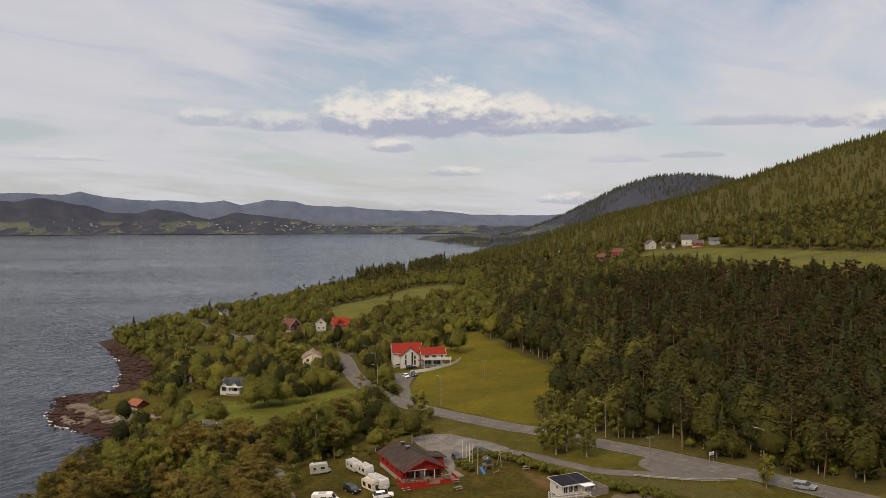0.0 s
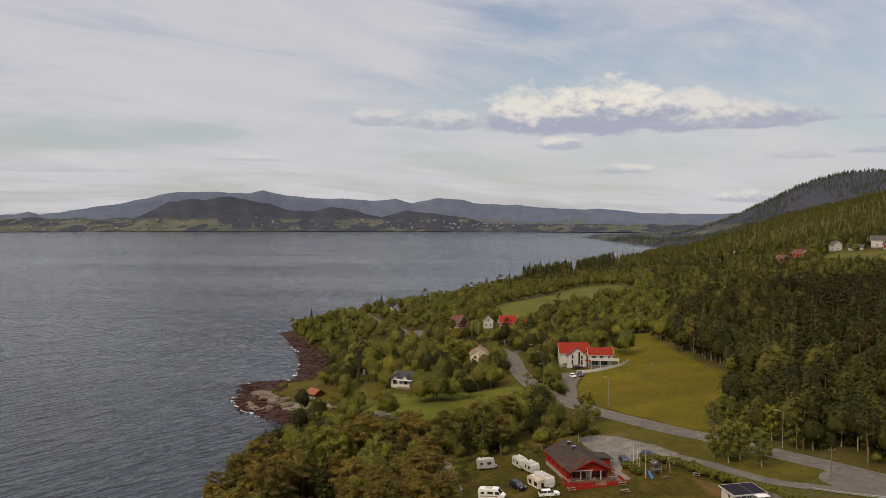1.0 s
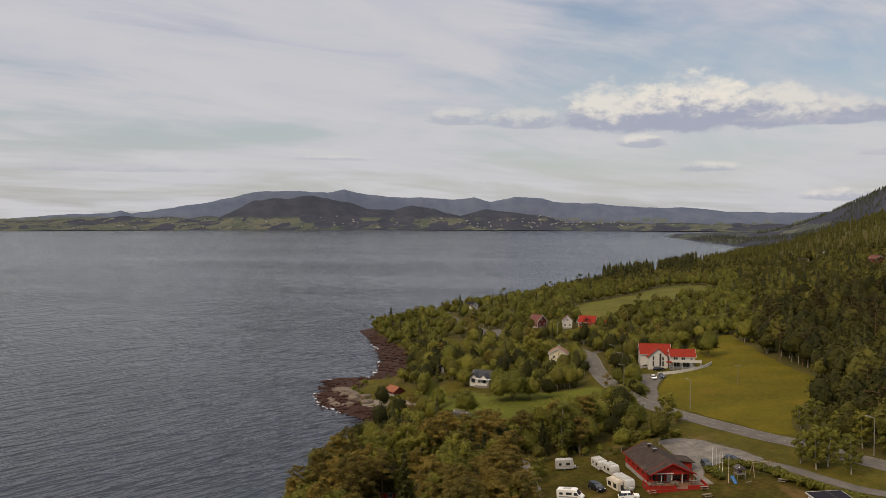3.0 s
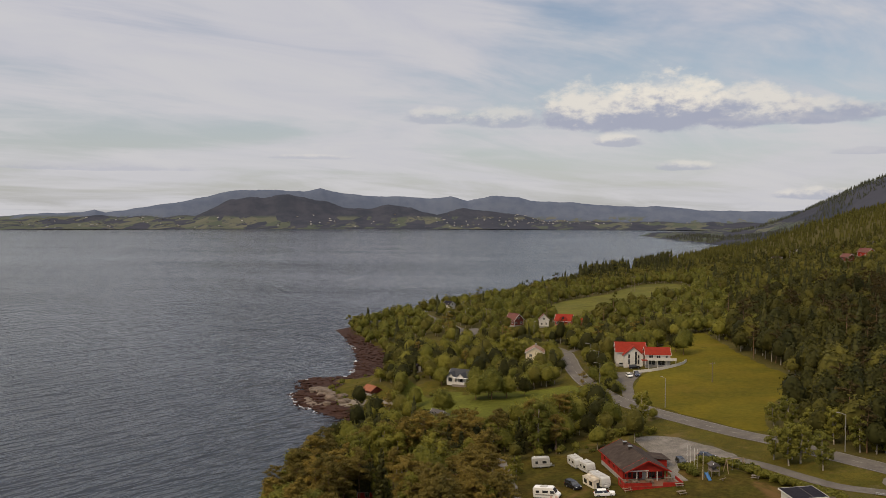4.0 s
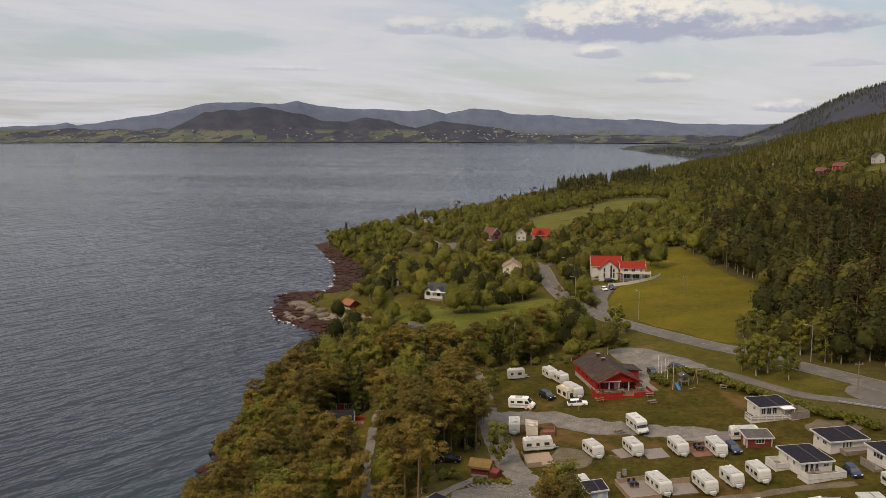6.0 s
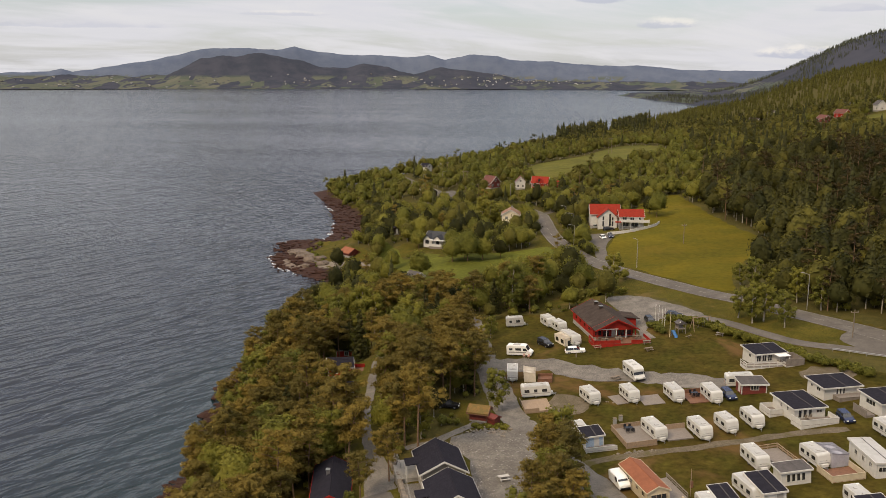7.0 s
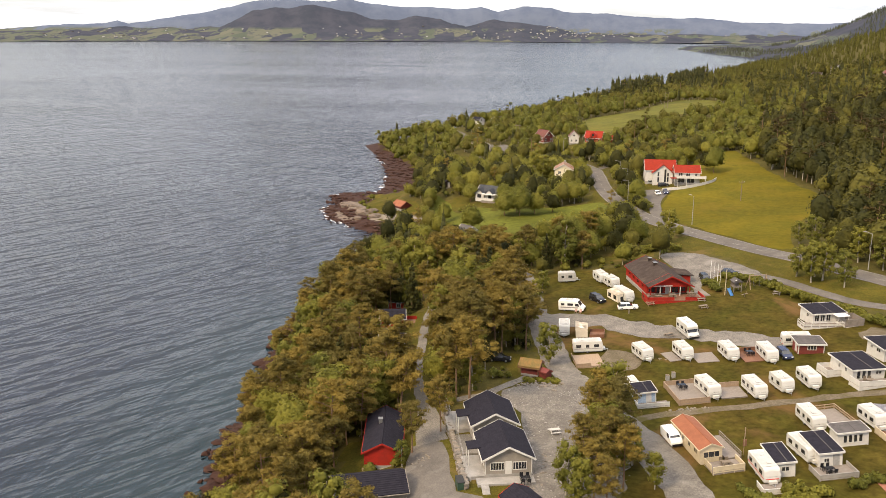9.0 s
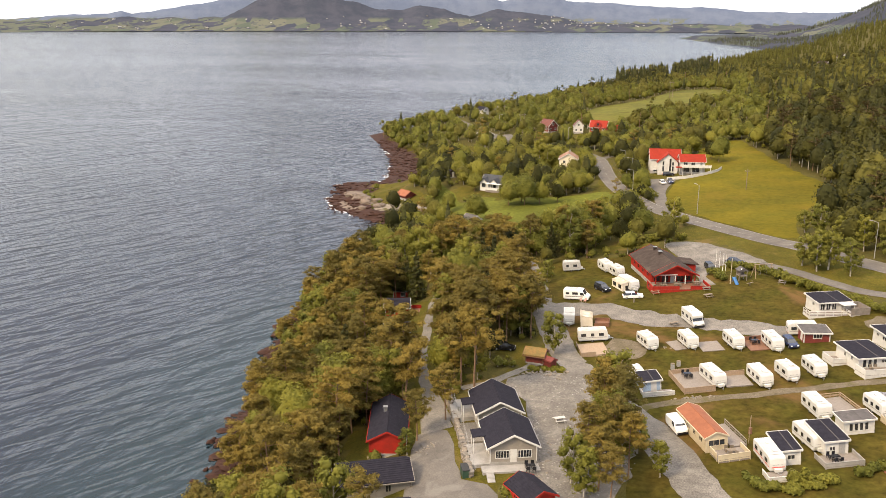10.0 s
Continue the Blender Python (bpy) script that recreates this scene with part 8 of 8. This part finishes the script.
part("base", tubes(((0, 0, -0.2), (0, 0, 0.6), 0.12)), POLE_WOOD, o)
part("plank", boxes((0, 0, 0.55, 2.2, 0.25, 0.08)), POLE_WOOD, o)
part("handle", tubes(((0.7, 0, 0.6), (0.7, 0, 1.2), 0.04)), POLE_WOOD, o)


def picnic_table(x, y, turn, mat, label, white=False):
    o = thing("picnic_table", lying(x, y, turn), label, "picnic table", "picnic tables")
    part("tabletop", boxes((0, 0, 0.70, 1.8, 0.75, 0.06)), mat, o)
    for sy in (-1, 1):
        part("bench", boxes((0, sy * 0.75, 0.42, 1.8, 0.28, 0.05)), mat, o)
    for sx in (-0.65, 0.65):
        for sy in (-1, 1):
            part("leg", tubes(((sx, sy * 0.85, -0.05), (sx, sy * 0.2, 0.72), 0.045)), mat, o)
        part("brace", boxes((sx, 0, 0.38, 0.06, 1.6, 0.06)), mat, o)


GREY_TABLE = material("pale_grey_timber", (0.50, 0.48, 0.44), (0.40, 0.38, 0.35), 1.5, 0.8)
picnic_table(-19.2, 128.3, 30, GREY_TABLE, "pale grey picnic table on the gravel yard")
picnic_table(-8.3, 197.4, 20, FRESH_DECK, "wooden picnic table before the lodge terrace")
picnic_table(2.9, 200.6, 10, POLE_WOOD, "dark wooden picnic table on the lawn")
picnic_table(3.4, 195.6, 25, POLE_WOOD, "dark wooden picnic bench on the grass")
picnic_table(19.6, 206.4, -20, DECK, "grey wooden picnic table beside the hedge")
picnic_table(-3.2, 176.9, 40, POLE_WOOD, "dark picnic table beside the motorhome")


def garden_chair(x, y, z, turn, mat, label):
    o = thing("garden_chair", pose(x, y, z, 0, 0, turn), label, "chair", "garden chairs")
    part("seat", boxes((0, 0, 0.42, 0.5, 0.5, 0.05)), mat, o)
    part("backrest", boxes((0, 0.24, 0.46, 0.5, 0.05, 0.5)), mat, o)
    for sx in (-0.2, 0.2):
        for sy in (-0.2, 0.2):
            part("leg", boxes((sx, sy, 0, 0.05, 0.05, 0.43)), mat, o)


def garden_table(x, y, z, turn, mat, label, w=1.4):
    o = thing("garden_table", pose(x, y, z, 0, 0, turn), label, "table", "garden tables")
    part("tabletop", boxes((0, 0, 0.70, w, 0.8, 0.05)), mat, o)
    for sx in (-1, 1):
        for sy in (-0.3, 0.3):
            part("leg", boxes((sx * (w / 2 - 0.1), sy, 0, 0.06, 0.06, 0.71)), mat, o)


def seating(x, y, lift, turn, mat, seats=4):
    z = height(x, y) + lift
    garden_table(x, y, z, turn, mat, "small garden table on a deck")
    c, s = math.cos(radians(turn)), math.sin(radians(turn))
    for i in range(seats):
        u, v = (-0.45 if i % 2 else 0.45), (0.75 if i < 2 else -0.75)
        garden_chair(x + u * c - v * s, y + u * s + v * c, z, turn + (0 if v > 0 else 180), mat, "plain garden chair at a deck table")


for x, y, lift, turn in ((-6.6, 200.4, 0.57, 20), (-3.6, 201.4, 0.57, 15), (0.6, 202.9, 0.57, 25), (-9.0, 200.0, 0.57, 70), (12.0, 167.6, 0.22, 20), (0.0, 149.4, 0.40, 20), (20.9, 121.6, 0.37, 30), (-20.6, 110.9, TERRACE_Z - height(-20.6, 110.9), 20), (31.2, 154.8, 0.52, 20), (7.0, 121.2, 0.58, 20)):
    seating(x, y, lift, turn, BLACK_PAINT if lift < 0.5 else POLE_WOOD)
for x, y, turn in ((-24.4, 190.6, 10), (-23.4, 190.5, -20)):
    garden_chair(x, y, height(x, y), turn, material("striped_chair_cloth", (0.55, 0.22, 0.16), (0.6, 0.5, 0.45), 6, 0.8), "folding chair beside the camper van")
for x, y in ((30.6, 118.6), (31.4, 119.6)):
    garden_chair(x, y, height(x, y) + 0.12, 40, RED_PAINT, "bright red garden chair on a terrace")

# bins, boxes, small clutter
for x, y in ((-2.6, 153.6), (-1.6, 155.0), (20.0, 158.5)):
    o = thing("waste_bin", level(x, y, 15), "grey waste bin on the lawn", "bin", "bins")
    part("body", boxes((0, 0, -0.05, 0.6, 0.65, 1.05)), LAMP_GREY, o)
    part("lid", boxes((0, 0, 1.0, 0.66, 0.7, 0.08)), POLE_WOOD, o)
for x, y, turn in ((-29.6, 108.2, 25),):
    o = thing("waste_bin", level(x, y, turn), "dark green waste container beside the stone wall", "bin", "bins")
    part("body", boxes((0, 0, -0.05, 1.0, 2.2, 1.2)), material("dark_green_plastic", (0.02, 0.05, 0.03), (0.03, 0.06, 0.04), 2, 0.5), o)
    part("lid", boxes((0, 0, 1.15, 1.06, 2.26, 0.1)), RUBBER, o)
o = thing("wind_break", level(-45.0, 115.6, 17), "low pale wooden kerb before the red cabin", "kerb")
part("board", boxes((0, 0, -0.1, 4.6, 0.2, 0.45)), CREAM, o)
o = thing("lawn_post", level(-12.6, 190.9, 0), "short wooden post on the lawn", "post")
part("post", boxes((0, 0, -0.2, 0.25, 0.25, 1.3)), DECK, o)
o = thing("antenna_pole", level(9.6, 126.0, 0), "thin pole beside the orange-roofed home", "pole")
part("pole", tubes(((0, 0, -0.2), (0, 0, 4.6), 0.05)), FRESH_DECK, o)
o = thing("garden_sign", level(9.9, 129.0, 20), "small wooden board on the lawn", "sign")
part("board", boxes((0, 0, 0.1, 0.5, 0.15, 1.1)), BROWN_DECK, o)


# ---- loose stones ----
def stones(name, n, spots, label, seed, low=0.18, high=0.5, mat=STONE):
    rng = random.Random(seed)
    shapes = []
    for k in range(4):
        bm = bmesh.new()
        bmesh.ops.create_icosphere(bm, subdivisions=1, radius=1.0)
        for v in bm.verts:
            v.co *= rng.uniform(0.75, 1.1)
        me = bpy.data.meshes.new("stone")
        bm.to_mesh(me)
        bm.free()
        me.materials.append(mat)
        shapes.append(me)
    for i in range(n):
        x0, y0, x1, y1, spread = rng.choice(spots)
        k = rng.random()
        x, y = x0 + (x1 - x0) * k + rng.gauss(0, spread), y0 + (y1 - y0) * k + rng.gauss(0, spread)
        s = rng.uniform(low, high)
        ob = new(name, rng.choice(shapes))
        ob.matrix_basis = pose(x, y, height(x, y) + s * 0.2, rng.uniform(-20, 20), rng.uniform(-20, 20), rng.uniform(0, 360)) @ Matrix.Diagonal((s, s * 0.8, s * 0.6, 1))
        tagged(ob, label, "stone", name + "s")


stones("boulder", 60, [(-29, 146.5, -22, 147.0, 0.9), (-27, 148, -21, 149, 0.8)], "pale rough stone in a heap by the gravel yard", 41)
stones("boulder", 40, [(-2, 140.5, 5, 142.5, 0.3), (-6, 163.5, 4, 166.0, 0.3)], "pale stone in a row at the lawn's edge", 42, 0.15, 0.35)
stones("boulder", 40, [(-38.5, 116, -37.5, 119, 0.9), (-19.5, 122, -18.5, 108, 0.4)], "grey stone beside the asphalt yard", 43, 0.12, 0.35)
stones("shore_rock", 70, [(-71.5, 107, -80, 125, 1.0), (-92, 176, -99, 207, 1.2), (-147, 340, -155, 352, 2), (-140, 313, -130, 303, 2)], "dark wet rock at the water's edge", 44, 0.4, 1.2, KELP)


def yard_pebbles():
    """Coarse stones on the open gravel."""
    rng = np.random.default_rng(61)
    x, y = rng.uniform(-31, -6, 5200), rng.uniform(98, 148, 5200)
    ok = within(YARD, x, y)
    x, y = x[ok][:1500], y[ok][:1500]
    s = rng.uniform(0.06, 0.17, len(x))
    V, F = lumps(rng, np.column_stack([x, y, ground(x, y) + 0.07]), [(q, q * 0.8, q * 0.5) for q in s], 1.0)
    tagged(new("pebbles", fast_mesh("pebbles", V, F, [YARD_STONE])), "coarse pale stones strewn over the gravel yard", "stones", kind="stuff")


yard_pebbles()


def shore_rocks():
    """Weed-covered rocks strewn over the tidal strip."""
    rng = np.random.default_rng(46)
    x = np.concatenate([rng.uniform(-185, -95, 5200), rng.uniform(-112, -68, 2200)])
    y = np.concatenate([rng.uniform(290, 500, 5200), rng.uniform(100, 290, 2200)])
    d = coast_distance(x, y)
    ok = (d > -1.6) & (d < shore_width(x, y) - 1.5) & ((y > 285) | (d < 3.5))
    x, y = x[ok][:1300], y[ok][:1300]
    s = rng.uniform(0.2, 1.0, len(x)) ** 3 * 1.7 + 0.2
    z = ground(x, y)
    V, F = lumps(rng, np.column_stack([x, y, z + s * 0.08]), [(q * rng.uniform(0.7, 1.9), q * rng.uniform(0.7, 1.5), q * rng.uniform(0.2, 0.42)) for q in s], 1.0)
    tagged(new("shore_rocks", fast_mesh("shore_rocks", V, F, [KELP])), "dark weed-covered rocks along the tide line", "rocks", kind="stuff")


shore_rocks()


def surf():
    """Thin broken foam where small waves meet the rocks."""
    rng = np.random.default_rng(48)
    x = np.concatenate([rng.uniform(-175, -110, 9000), rng.uniform(-112, -68, 600)])
    y = np.concatenate([rng.uniform(300, 470, 9000), rng.uniform(100, 292, 600)])
    d = coast_distance(x, y)
    ok = (d > -2.2) & (d < -0.1) & (wobble(x, y, 6.0, 2.0) > 0.05)
    x, y = x[ok][:420], y[ok][:420]
    V, F = lumps(rng, np.column_stack([x, y, x * 0 + 0.02]), [(rng.uniform(0.15, 0.6), rng.uniform(0.15, 0.6), 0.05) for _ in x], 1.0)
    tagged(new("surf_foam", fast_mesh("surf_foam", V, F, [FOAM])), "thin broken white foam along the rocks", "foam", kind="stuff")


surf()


def crag():
    """A pale bare rock ridge on the spit."""
    rng = np.random.default_rng(47)
    ob = thing("rock_outcrop", pose(-130, 324, 3), "bare cracked brown-grey rock ridge on the weedy spit", "rock")
    for i in range(34):
        k = i / 33
        x, y = -141 + 21 * k + rng.normal() * 1.5, 337.5 - 27 * k + rng.normal() * 1.1
        r = rng.uniform(0.8, 2.0) * (1.2 - 0.7 * abs(k - 0.45))
        v = BALL_V * rng.uniform(0.7, 1.15, len(BALL_V))[:, None]
        v = np.sign(v) * np.abs(v) ** 0.75 * np.array([r * 1.3, r * 0.9, r * 0.62])
        z = float(ground(np.array([x]), np.array([y]))[0]) + 0.1 * r
        o = new("rock", fast_mesh("rock", v + np.array([x + 130, y - 324, z - 3]), BALL_F, [ROCK]))
        o.parent = ob


crag()


# ---- far villages ----
def far_village():
    rng = np.random.default_rng(51)
    V, F, S, n = [], [], [], 0
    for i in range(190):
        town = i < 110
        az = rng.normal(-8.5, 3.0) if town else rng.choice([-39, -37, -35, -33, -31, -29, -27, -24, -22, -19, -14]) + rng.normal() * 1.0
        r = rng.uniform(4190, 4520) if town else rng.uniform(4110, 4400)
        z = float(far_height(np.array([az]), np.array([r]))[0])
        if not 5 < z < 66:
            continue
        x, y, w, h = r * math.sin(radians(az)), r * math.cos(radians(az)), rng.uniform(1.6, 3.4), rng.uniform(1.2, 2.6)
        if rng.random() < 0.12:
            w *= 2.3
        V += [(x - w, y - 4, z - 2), (x + w, y - 4, z - 2), (x + w, y + 4, z - 2), (x - w, y + 4, z - 2), (x - w, y - 4, z + h), (x + w, y - 4, z + h), (x + w, y + 4, z + h), (x - w, y + 4, z + h), (x - w, y, z + h + 1.6), (x + w, y, z + h + 1.6)]
        tone = 1 if rng.random() < 0.3 else 0
        for q, m in (((0, 1, 5, 4), tone), ((1, 2, 6, 5), tone), ((3, 0, 4, 7), tone), ((4, 5, 9, 8), 1), ((6, 7, 8, 9), 1), ((2, 3, 7, 6), tone)):
            F.append([k + n for k in q])
            S.append(m)
        n += 10
    ob = new("far_village", fast_mesh("far_village", V, F, [CARAVAN_ROOF, GREY_ROOF], S))
    tagged(ob, "scattered tiny white houses on the far shore", "village", kind="stuff")


far_village()
